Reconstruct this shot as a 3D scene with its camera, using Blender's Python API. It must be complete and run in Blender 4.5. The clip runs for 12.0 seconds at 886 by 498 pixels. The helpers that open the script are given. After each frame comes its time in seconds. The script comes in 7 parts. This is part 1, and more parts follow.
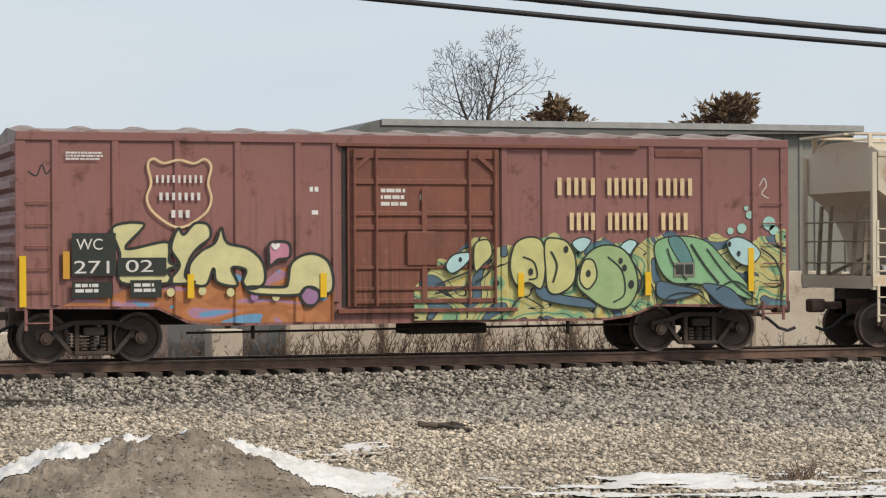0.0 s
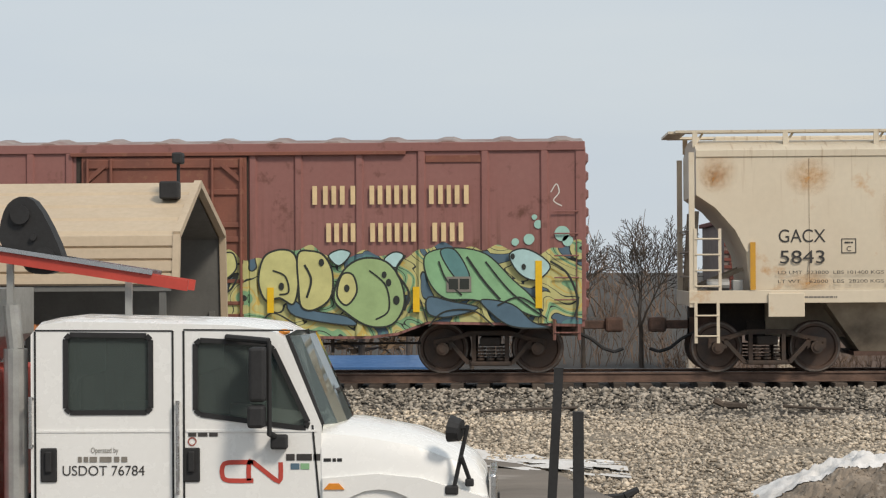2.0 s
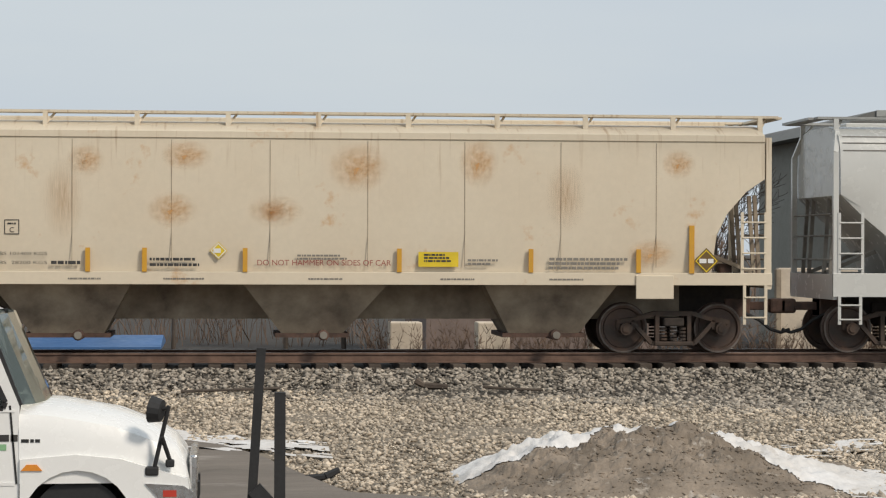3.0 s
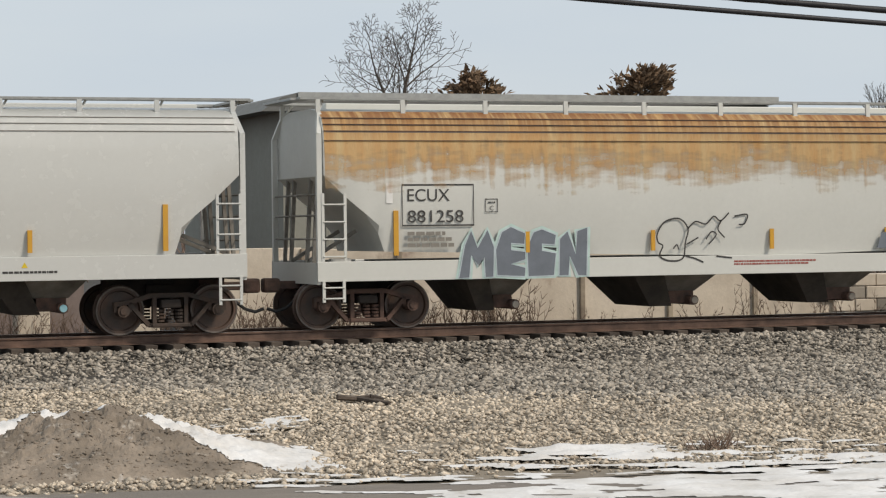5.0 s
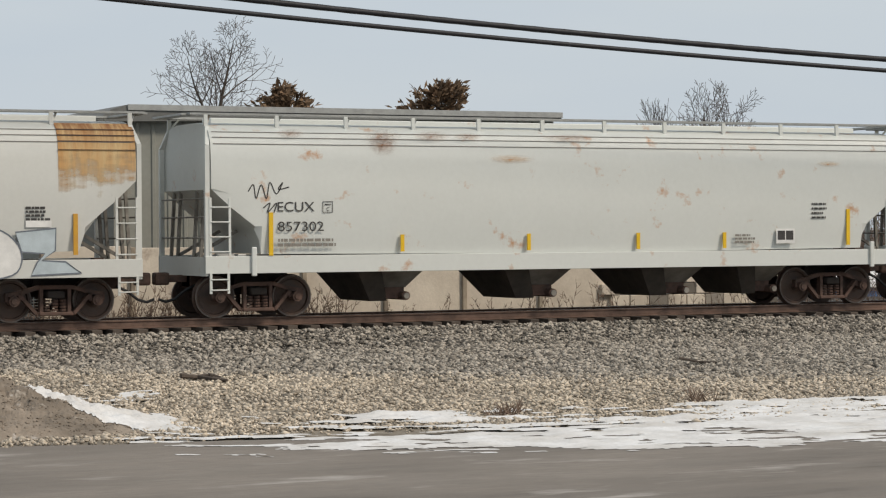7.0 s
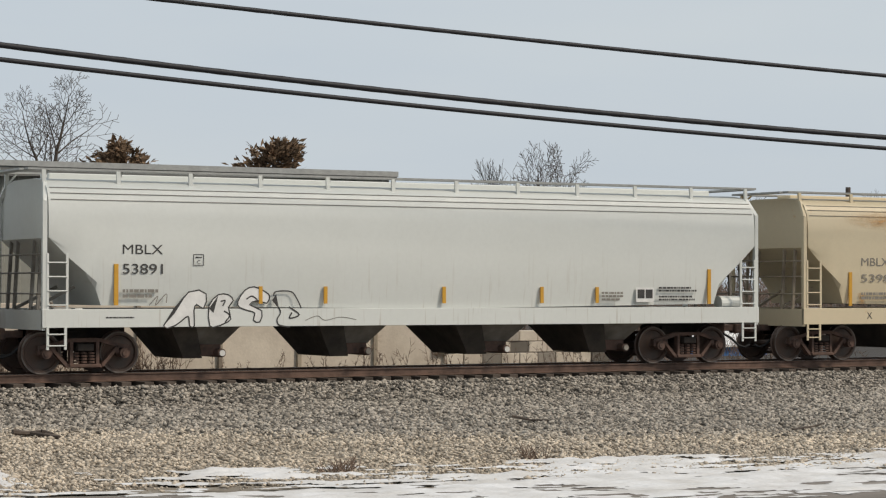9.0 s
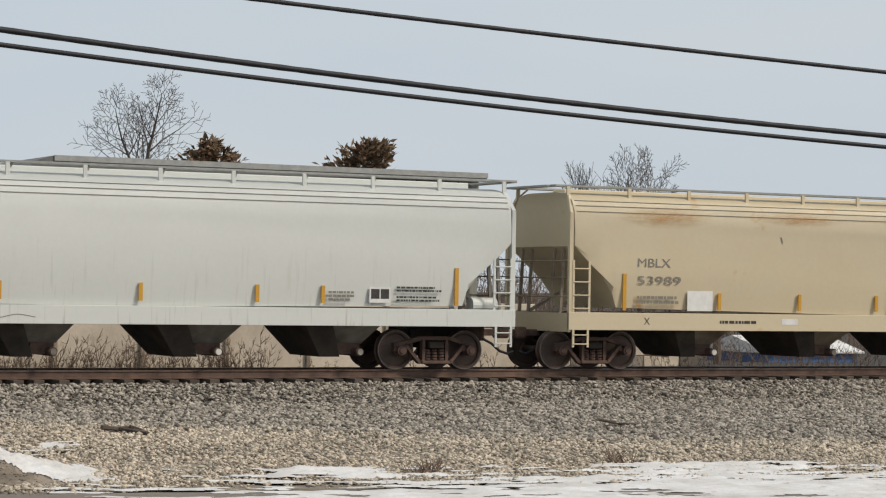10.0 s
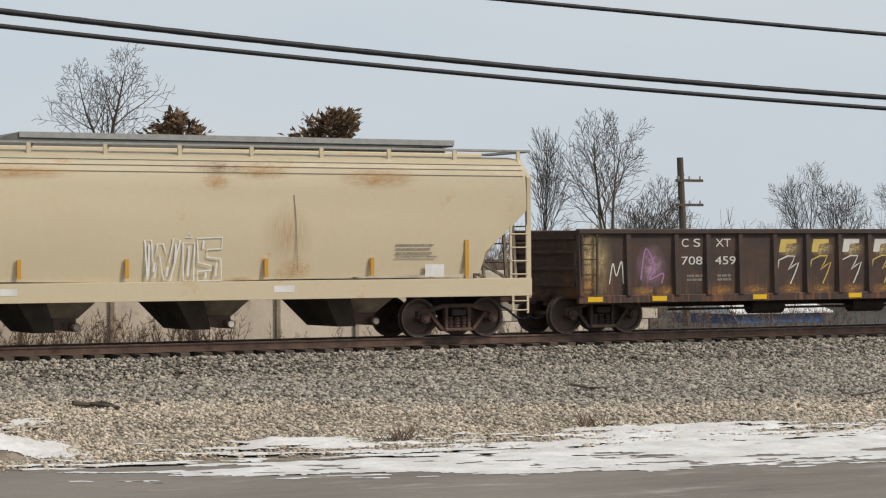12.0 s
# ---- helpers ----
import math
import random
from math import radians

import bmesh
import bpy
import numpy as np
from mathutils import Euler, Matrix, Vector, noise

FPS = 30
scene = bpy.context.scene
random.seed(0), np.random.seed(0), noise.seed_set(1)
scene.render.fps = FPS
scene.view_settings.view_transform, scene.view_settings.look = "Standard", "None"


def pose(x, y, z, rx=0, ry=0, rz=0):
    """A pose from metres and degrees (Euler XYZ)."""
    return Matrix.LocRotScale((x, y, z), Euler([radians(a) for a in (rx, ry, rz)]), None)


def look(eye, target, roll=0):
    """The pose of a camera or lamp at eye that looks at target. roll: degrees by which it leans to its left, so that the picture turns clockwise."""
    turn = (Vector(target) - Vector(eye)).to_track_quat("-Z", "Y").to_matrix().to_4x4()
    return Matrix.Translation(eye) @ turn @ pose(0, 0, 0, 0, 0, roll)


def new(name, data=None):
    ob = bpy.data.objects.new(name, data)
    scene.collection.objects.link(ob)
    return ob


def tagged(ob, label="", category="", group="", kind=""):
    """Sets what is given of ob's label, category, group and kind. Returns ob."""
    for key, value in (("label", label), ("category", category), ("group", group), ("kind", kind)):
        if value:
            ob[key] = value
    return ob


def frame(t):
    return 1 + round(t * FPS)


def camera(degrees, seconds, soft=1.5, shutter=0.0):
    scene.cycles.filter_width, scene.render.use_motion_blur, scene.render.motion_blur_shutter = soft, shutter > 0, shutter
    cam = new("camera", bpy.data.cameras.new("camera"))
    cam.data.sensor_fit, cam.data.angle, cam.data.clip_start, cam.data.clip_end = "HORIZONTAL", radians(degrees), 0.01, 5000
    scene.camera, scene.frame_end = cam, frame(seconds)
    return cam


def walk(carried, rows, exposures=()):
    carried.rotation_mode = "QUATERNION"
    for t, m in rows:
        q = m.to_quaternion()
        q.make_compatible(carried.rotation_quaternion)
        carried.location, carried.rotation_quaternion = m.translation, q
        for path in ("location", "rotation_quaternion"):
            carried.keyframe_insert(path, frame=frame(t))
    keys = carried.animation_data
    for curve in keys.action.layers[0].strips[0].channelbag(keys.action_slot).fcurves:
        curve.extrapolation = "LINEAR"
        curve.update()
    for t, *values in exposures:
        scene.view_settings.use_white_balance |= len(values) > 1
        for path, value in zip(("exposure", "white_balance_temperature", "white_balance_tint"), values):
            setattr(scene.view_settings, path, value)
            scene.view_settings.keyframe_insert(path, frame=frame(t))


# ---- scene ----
EYE_Z = 1.898


def aim(x, y, yaw, pitch, roll):
    """A camera pose: yaw to the right of the track's normal, pitch upwards, in degrees."""
    a, b = radians(yaw), radians(pitch)
    eye = Vector((x, y, EYE_Z))
    return look(eye, eye + Vector((math.sin(a) * math.cos(b), math.cos(a) * math.cos(b), math.sin(b))) * 10, roll)


# seconds, x, y, yaw, pitch, roll
PATH = [
    (0.0, 0.000, 0.000, 17.927, 0.221, -0.309),
    (0.3, 0.000, 0.000, 17.297, -0.573, -0.202),
    (0.5, 0.000, 0.000, 16.438, -0.736, -0.131),
    (0.7, 0.000, 0.000, 14.315, -0.801, -0.091),
    (0.9, 0.000, 0.000, 10.976, -0.735, -0.051),
    (1.0, 0.000, 0.000, 9.115, -0.767, -0.031),
    (1.1, 0.000, 0.000, 7.770, -0.912, -0.196),
    (1.2, 0.000, 0.000, 6.921, -0.903, -0.362),
    (1.5, 0.000, 0.000, 3.913, 0.411, -0.859),
    (1.6, 0.000, 0.000, 2.764, -0.106, -0.754),
    (1.7, 0.000, 0.000, 1.961, 0.180, -0.650),
    (1.9, 0.000, 0.000, -0.917, 0.229, -0.441),
    (2.0, 0.000, 0.000, -1.919, 0.535, -0.336),
    (2.2, 0.000, 0.000, -2.388, 0.437, -0.262),
    (2.4, 0.000, 0.000, -0.578, 0.312, -0.188),
    (2.5, 0.000, 0.000, 0.782, 0.320, -0.150),
    (2.7, 0.000, 0.000, 3.537, 0.345, -0.013),
    (3.0, 0.000, 0.000, 5.569, 0.037, 0.193),
    (3.2, 0.000, 0.000, 6.211, -0.259, 0.216),
    (3.4, 0.000, 0.000, 7.370, -1.118, 0.238),
    (3.5, 0.000, 0.000, 8.328, -0.818, 0.250),
    (3.7, 0.000, 0.000, 9.531, -0.285, -0.081),
    (5.3, 0.000, 0.000, 21.345, -0.485, -0.332),
    (5.5, 0.000, 0.000, 21.679, -0.440, -0.096),
    (6.0, 0.000, 0.000, 22.501, -0.614, -0.061),
    (6.2, -0.300, -0.560, 22.640, -0.536, 0.000),
    (6.5, -2.220, -4.170, 23.898, -0.428, -0.241),
    (6.7, -2.570, -4.830, 24.798, -0.456, -0.239),
    (8.3, -2.809, -5.283, 26.840, -0.449, -1.009),
    (8.5, -2.809, -5.283, 28.912, 0.058, -1.158),
    (8.7, -2.809, -5.283, 28.549, 0.475, -0.655),
    (9.0, -2.809, -5.283, 29.562, 0.976, 0.099),
    (9.1, -2.809, -5.283, 29.903, 0.923, 0.062),
    (9.5, -2.809, -5.283, 29.678, 0.038, -0.085),
    (10.0, -2.809, -5.283, 27.316, 0.995, 0.894),
    (10.1, -2.809, -5.283, 27.766, 1.132, 0.797),
    (10.2, -2.809, -5.283, 28.661, 1.486, 0.701),
    (10.5, -2.809, -5.283, 30.433, 1.188, 0.412),
    (10.9, -2.809, -5.283, 30.054, 0.538, 0.266),
    (11.0, -2.809, -5.283, 29.698, 0.511, 0.229),
    (11.5, -2.809, -5.283, 29.348, 0.496, 0.317),
    (12.0, -2.809, -5.283, 28.127, 0.188, -0.360),
]
cam = camera(22.13, 12.0, soft=1.2)
walk(cam, [(t, aim(x, y, yaw, pitch, roll)) for t, x, y, yaw, pitch, roll in PATH],
     exposures=[(0.0, 0.16), (1.0, 0.29), (1.5, 0.03), (2.0, 0.03), (3.5, -0.02), (5.5, 0.08), (6.5, -0.03), (9.0, -0.06), (12.0, 0.0)])

from mathutils import geometry

# ---- light ----
SUN_DIR = Vector((0.50, -0.60, 0.72)).normalized()
world = bpy.data.worlds.new("overcast")
scene.world = world
world.use_nodes = True
wn, wl = world.node_tree.nodes, world.node_tree.links
bg = wn["Background"]
sky = wn.new("ShaderNodeTexSky")
sky.sky_type, sky.sun_disc = "NISHITA", False
sky.sun_elevation, sky.sun_rotation = math.asin(SUN_DIR.z), math.atan2(SUN_DIR.x, SUN_DIR.y)
sky.air_density, sky.dust_density = 1.0, 4.0
dim = wn.new("ShaderNodeVectorMath")
dim.operation = "SCALE"
dim.inputs["Scale"].default_value = 0.085
wl.new(sky.outputs[0], dim.inputs[0])
# thin high cloud over the blue
co = wn.new("ShaderNodeTexCoord")
cn = wn.new("ShaderNodeTexNoise")
cn.inputs["Scale"].default_value, cn.inputs["Detail"].default_value = 3.0, 4.0
stretch = wn.new("ShaderNodeMapping")
stretch.inputs["Scale"].default_value = (1, 1, 5)
wl.new(co.outputs["Generated"], stretch.inputs[0])
wl.new(stretch.outputs[0], cn.inputs["Vector"])
cr = wn.new("ShaderNodeValToRGB")
cr.color_ramp.elements[0].position, cr.color_ramp.elements[0].color = 0.3, (0.595, 0.665, 0.735, 1)
cr.color_ramp.elements[1].position, cr.color_ramp.elements[1].color = 0.7, (0.66, 0.715, 0.75, 1)
wl.new(cn.outputs["Fac"], cr.inputs[0])
cm = wn.new("ShaderNodeMix")
cm.data_type = "RGBA"
cm.inputs[0].default_value = 0.9
wl.new(dim.outputs[0], cm.inputs[6])
wl.new(cr.outputs[0], cm.inputs[7])
wl.new(cm.outputs[2], bg.inputs[0])
bg.inputs[1].default_value = 1.0

sun = new("sun", bpy.data.lights.new("sun", "SUN"))
sun.data.energy, sun.data.angle, sun.data.color = 2.5, radians(11), (1.0, 0.89, 0.76)
sun.matrix_world = look(SUN_DIR * 50, (0, 0, 0))

# ---- materials ----
def material(name, base, rough=0.7, metal=0.0, vary=0.12, scale=3.0, tint=None, bump=0.0, bump_scale=40.0, spec=0.4,
             streaks=None, spots=None, island=0.0, grain=(1, 1, 1), fine=0.25):
    """Base colour with broad blotches and fine grain; streaks: (colour, amount, z top, z bottom) run down from a height;
    spots: (colour, amount, scale) patches; island: brightness variation from piece to piece."""
    m = bpy.data.materials.new(name)
    m.use_nodes = True
    n, l = m.node_tree.nodes, m.node_tree.links
    b = n["Principled BSDF"]
    b.inputs["Roughness"].default_value, b.inputs["Metallic"].default_value = rough, metal
    b.inputs["Specular IOR Level"].default_value = spec
    tc = n.new("ShaderNodeTexCoord")
    mp = n.new("ShaderNodeMapping")
    mp.inputs["Scale"].default_value = grain
    l.new(tc.outputs["Object"], mp.inputs[0])

    def noise_at(s, detail=5.0, rough_=0.6):
        t = n.new("ShaderNodeTexNoise")
        t.inputs["Scale"].default_value, t.inputs["Detail"].default_value, t.inputs["Roughness"].default_value = s, detail, rough_
        l.new(mp.outputs[0], t.inputs["Vector"])
        return t.outputs["Fac"]

    def mix(fac, a, c, kind="MIX"):
        x = n.new("ShaderNodeMix")
        x.data_type, x.blend_type = "RGBA", kind
        for sock, v in ((x.inputs[0], fac), (x.inputs[6], a), (x.inputs[7], c)):
            if isinstance(v, (int, float)):
                sock.default_value = v
            elif isinstance(v, tuple):
                sock.default_value = (*v[:3], 1)
            else:
                l.new(v, sock)
        return x.outputs[2]

    def ramp(v, lo, hi, a=0.0, c=1.0):
        r = n.new("ShaderNodeMapRange")
        r.inputs["From Min"].default_value, r.inputs["From Max"].default_value = lo, hi
        r.inputs["To Min"].default_value, r.inputs["To Max"].default_value = a, c
        l.new(v, r.inputs["Value"])
        return r.outputs["Result"]

    other = tint or tuple(c * 0.6 for c in base)
    colour = mix(ramp(noise_at(scale), 0.35, 0.7, 0, min(1.0, vary * 3)), base, other)
    colour = mix(ramp(noise_at(scale * 14, 3.0), 0.3, 0.75, 0, fine), colour, tuple(c * 0.55 for c in base))
    for spot in spots or []:
        colour = mix(ramp(noise_at(spot[2], 6.0, 0.65), 0.62 - 0.3 * spot[1], 0.75 - 0.3 * spot[1]), colour, spot[0])
    for st in streaks or []:
        sep = n.new("ShaderNodeSeparateXYZ")
        l.new(tc.outputs["Object"], sep.inputs[0])
        height = ramp(sep.outputs[2], st[3], st[2])
        m2 = n.new("ShaderNodeMapping")
        m2.inputs["Scale"].default_value = (9, 1, 0.5)
        l.new(tc.outputs["Object"], m2.inputs[0])
        t = n.new("ShaderNodeTexNoise")
        t.inputs["Scale"].default_value, t.inputs["Detail"].default_value = 1.3, 7.0
        l.new(m2.outputs[0], t.inputs["Vector"])
        mul = n.new("ShaderNodeMath")
        mul.operation = "MULTIPLY"
        l.new(height, mul.inputs[0])
        l.new(ramp(t.outputs["Fac"], 0.6 - 0.35 * st[1], 0.8 - 0.3 * st[1]), mul.inputs[1])
        colour = mix(mul.outputs[0], colour, st[0])
    if island:
        gi = n.new("ShaderNodeNewGeometry")
        oi = n.new("ShaderNodeObjectInfo")
        add = n.new("ShaderNodeMath")
        add.operation = "ADD"
        l.new(gi.outputs["Random Per Island"], add.inputs[0])
        l.new(oi.outputs["Random"], add.inputs[1])
        fr = n.new("ShaderNodeMath")
        fr.operation = "FRACT"
        l.new(add.outputs[0], fr.inputs[0])
        val = n.new("ShaderNodeHueSaturation")
        l.new(ramp(fr.outputs[0], 0, 1, 1 - island, 1 + island), val.inputs["Value"])
        l.new(colour, val.inputs["Color"])
        colour = val.outputs["Color"]
    l.new(colour, b.inputs["Base Color"])
    l.new(ramp(noise_at(scale * 5), 0.3, 0.7, max(0.05, rough - 0.1), min(1.0, rough + 0.1)), b.inputs["Roughness"])
    if bump:
        bp = n.new("ShaderNodeBump")
        bp.inputs["Strength"].default_value, bp.inputs["Distance"].default_value = min(1.0, bump), 0.02
        l.new(noise_at(bump_scale, 4.0), bp.inputs["Height"])
        l.new(bp.outputs[0], b.inputs["Normal"])
    return m


RUST = (0.26, 0.105, 0.035)
RUST_DARK = (0.10, 0.045, 0.025)
GRIME = (0.12, 0.10, 0.08)
M = {}
M["box_red"] = material("oxide red paint", (0.265, 0.118, 0.104), 0.5, vary=0.15, scale=0.8, tint=(0.29, 0.15, 0.135), fine=0.2,
                        streaks=[(RUST_DARK, 0.35, 1.0, 3.6)], spots=[((0.13, 0.055, 0.04), 0.15, 2.5)])
M["box_door"] = material("faded door paint", (0.24, 0.088, 0.058), 0.65, vary=0.2, scale=1.2, tint=(0.12, 0.055, 0.045), streaks=[(RUST_DARK, 0.5, 0.9, 3.4)], spots=[((0.24, 0.11, 0.07), 0.2, 5)])
M["box_roof"] = material("weathered roof sheet", (0.36, 0.30, 0.27), 0.6, vary=0.3, scale=2, tint=(0.2, 0.1, 0.08))
M["tan"] = material("dusty tan paint", (0.67, 0.59, 0.46), 0.5, vary=0.15, scale=0.7, tint=(0.61, 0.51, 0.38), fine=0.12, streaks=[((0.36, 0.24, 0.13), 0.05, 4.2, 2.6)],
                    spots=[((0.50, 0.27, 0.10), 0.03, 1.1)])
M["silver"] = material("pale grey paint", (0.56, 0.56, 0.53), 0.22, vary=0.08, scale=0.8, tint=(0.50, 0.50, 0.48), fine=0.08, spec=0.6)
M["rusty_white"] = material("white paint with rust", (0.60, 0.60, 0.56), 0.5, vary=0.12, scale=0.8, tint=(0.52, 0.52, 0.48), fine=0.1)
M["white"] = material("white hopper paint", (0.64, 0.655, 0.62), 0.5, vary=0.1, scale=0.7, tint=(0.58, 0.59, 0.55), fine=0.08, streaks=[((0.4, 0.36, 0.30), 0.04, 1.2, 3.0)])
M["white_rub"] = material("white paint rubbed with rust", (0.63, 0.645, 0.61), 0.5, vary=0.1, scale=0.7, tint=(0.57, 0.58, 0.54), fine=0.08, spots=[((0.45, 0.22, 0.09), 0.0, 1.6)])
M["beige"] = material("sun-bleached beige paint", (0.61, 0.525, 0.365), 0.5, vary=0.12, scale=0.6, tint=(0.60, 0.48, 0.32), fine=0.1, spots=[((0.50, 0.27, 0.09), 0.01, 0.9)])
M["gondola"] = material("rusted brown gondola steel", (0.046, 0.034, 0.030), 0.6, vary=0.35, scale=1.5, tint=(0.085, 0.048, 0.034), fine=0.3, streaks=[(RUST, 0.3, 0.7, 1.6)], spots=[(RUST_DARK, 0.12, 2.2)])
M["steel_black"] = material("grimy black cast steel", (0.045, 0.037, 0.032), 0.75, vary=0.3, scale=4, tint=(0.10, 0.06, 0.04), fine=0.35, bump=0.3)
M["steel_rust"] = material("rusty brown cast steel", (0.15, 0.088, 0.066), 0.8, vary=0.35, scale=4, tint=(0.05, 0.036, 0.03), fine=0.35, bump=0.3)
M["wheel"] = material("worn wheel steel", (0.085, 0.068, 0.06), 0.55, 0.3, vary=0.35, scale=3, tint=(0.13, 0.078, 0.055), fine=0.3)
M["rim_steel"] = material("worn wheel rim", (0.22, 0.19, 0.17), 0.5, 0.5, vary=0.4, scale=5, tint=(0.10, 0.075, 0.06))
M["tread"] = material("polished tread", (0.45, 0.42, 0.40), 0.3, 1.0, vary=0.1)
M["slope"] = material("dirty grey slope sheet", (0.29, 0.27, 0.235), 0.7, vary=0.3, scale=1.5, tint=(0.10, 0.085, 0.07), fine=0.2)
# near-black: the shade on the chutes' dark side, coloured in along with grime
M["bay_shade"] = material("grimy shade-darkened chute sheet", (0.045, 0.038, 0.032), 0.8, vary=0.3, scale=2, tint=(0.09, 0.075, 0.06), fine=0.2)
M["slope_tan"] = material("dusty brown slope sheet", (0.40, 0.335, 0.25), 0.7, vary=0.3, scale=1.5, tint=(0.12, 0.09, 0.07), fine=0.2)
M["under"] = material("dark underframe", (0.03, 0.026, 0.024), 0.85, vary=0.3, scale=3, tint=(0.06, 0.045, 0.035))
M["grating"] = material("galvanised grating", (0.42, 0.42, 0.40), 0.5, 0.5, vary=0.2, scale=5)
M["yellow"] = material("yellow reflective tape", (0.80, 0.50, 0.02), 0.4, vary=0.1, scale=6)
M["amber"] = material("faded amber tape", (0.62, 0.33, 0.03), 0.45, vary=0.2, scale=6, tint=(0.5, 0.25, 0.05))
M["black"] = material("black stencil paint", (0.035, 0.033, 0.032), 0.6, vary=0.2, scale=8, tint=(0.08, 0.075, 0.07))
M["grey_ink"] = material("faded grey stencil paint", (0.24, 0.22, 0.19), 0.6, vary=0.2, scale=8)
M["cream"] = material("cream lettering paint", (0.74, 0.56, 0.32), 0.55, vary=0.15, scale=5)
M["pale"] = material("pale lettering paint", (0.72, 0.70, 0.66), 0.55, vary=0.15, scale=5)
M["red_ink"] = material("red stencil paint", (0.34, 0.09, 0.07), 0.55, vary=0.15, scale=8)
M["sky_paint"] = material("light blue paint", (0.30, 0.55, 0.62), 0.5, vary=0.15, scale=5)
M["rail"] = material("rusty rail steel", (0.20, 0.125, 0.092), 0.65, 0.2, vary=0.3, scale=3, tint=(0.07, 0.045, 0.035))
M["rail_top"] = material("polished rail head", (0.42, 0.40, 0.38), 0.3, 1.0, vary=0.15)
M["tie"] = material("creosoted timber", (0.055, 0.042, 0.034), 0.9, vary=0.4, scale=3, tint=(0.12, 0.095, 0.075), bump=0.5, bump_scale=20, island=0.3)
M["ballast"] = material("grey crushed stone", (0.315, 0.280, 0.236), 0.9, vary=0.3, scale=0.5, tint=(0.26, 0.23, 0.19), bump=0.4, bump_scale=30, island=0.75)
M["gravel"] = material("pale tan gravel", (0.565, 0.48, 0.375), 0.95, vary=0.45, scale=0.3, tint=(0.33, 0.285, 0.23), bump=0.4, bump_scale=40, island=0.5)
M["soil"] = material("gravelly soil", (0.25, 0.21, 0.16), 0.95, vary=0.4, scale=0.4, tint=(0.20, 0.175, 0.14), bump=1.0, bump_scale=14, fine=0.6)
M["asphalt"] = material("salt-bleached asphalt", (0.235, 0.205, 0.175), 0.9, vary=0.35, scale=0.5, tint=(0.155, 0.135, 0.115), bump=0.5, bump_scale=60, fine=0.45, grain=(0.4, 1.3, 1), spots=[((0.36, 0.33, 0.30), 0.12, 0.9), ((0.10, 0.088, 0.075), 0.02, 0.5)])
M["snow"] = material("old gritty snow", (0.76, 0.75, 0.74), 0.75, vary=0.3, scale=1.2, tint=(0.50, 0.47, 0.43), bump=0.8, bump_scale=10, fine=0.3, spots=[((0.34, 0.30, 0.26), 0.05, 2.0)])
M["dirt"] = material("frozen dirt", (0.31, 0.255, 0.20), 0.95, vary=0.33, scale=1.5, tint=(0.10, 0.08, 0.06), bump=1.0, bump_scale=9, fine=0.6, spots=[((0.44, 0.39, 0.33), 0.10, 3.0), ((0.62, 0.59, 0.55), 0.0, 2.1)])
M["concrete"] = material("stained concrete", (0.70, 0.62, 0.51), 0.9, vary=0.28, scale=0.8, tint=(0.46, 0.39, 0.31), bump=0.3, bump_scale=15, spots=[((0.30, 0.22, 0.17), 0.06, 0.7)])
M["bark"] = material("grey-brown bark", (0.105, 0.085, 0.07), 0.95, vary=0.3, scale=3, bump=0.4)
M["twig"] = material("bare brown brush", (0.21, 0.145, 0.105), 0.95, vary=0.4, scale=1.5, tint=(0.12, 0.085, 0.065))
M["needle"] = material("dark evergreen needles", (0.17, 0.115, 0.068), 0.9, vary=0.4, scale=2, tint=(0.20, 0.125, 0.075), island=0.4)
M["brick"] = material("dull red brick", (0.20, 0.070, 0.055), 0.9, vary=0.3, scale=2, tint=(0.13, 0.05, 0.04), island=0.3)
M["mortar"] = material("grey mortar", (0.24, 0.19, 0.17), 0.95, vary=0.2, scale=3)
M["grey_wall"] = material("grey-green metal cladding", (0.27, 0.27, 0.235), 0.8, vary=0.2, scale=0.6, tint=(0.22, 0.21, 0.18))
M["blue"] = material("blue sheet", (0.07, 0.17, 0.38), 0.5, vary=0.2, scale=1)
M["pole"] = material("weathered pole timber", (0.13, 0.10, 0.08), 0.9, vary=0.3, scale=3, grain=(4, 4, 0.5))
M["cable"] = material("black cable sheath", (0.018, 0.018, 0.022), 0.6, vary=0.2, scale=6)
M["rubber"] = material("black rubber", (0.025, 0.025, 0.026), 0.7, vary=0.2, scale=5)
M["truck_white"] = material("road-dusty white truck paint", (0.80, 0.80, 0.78), 0.25, vary=0.06, scale=1.2, tint=(0.70, 0.69, 0.66), fine=0.06, spec=0.6)
M["chrome"] = material("bright metal", (0.6, 0.6, 0.6), 0.25, 1.0, vary=0.1)
M["lamp_red"] = material("red plastic", (0.5, 0.05, 0.03), 0.4)
M["red"] = material("red paint", (0.52, 0.07, 0.05), 0.45, vary=0.15, scale=3)
M["orange"] = material("orange plastic", (0.75, 0.27, 0.03), 0.4)
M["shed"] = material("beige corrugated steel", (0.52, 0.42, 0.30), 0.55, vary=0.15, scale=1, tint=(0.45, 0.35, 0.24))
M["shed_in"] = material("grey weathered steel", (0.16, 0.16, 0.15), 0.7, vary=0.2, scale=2)


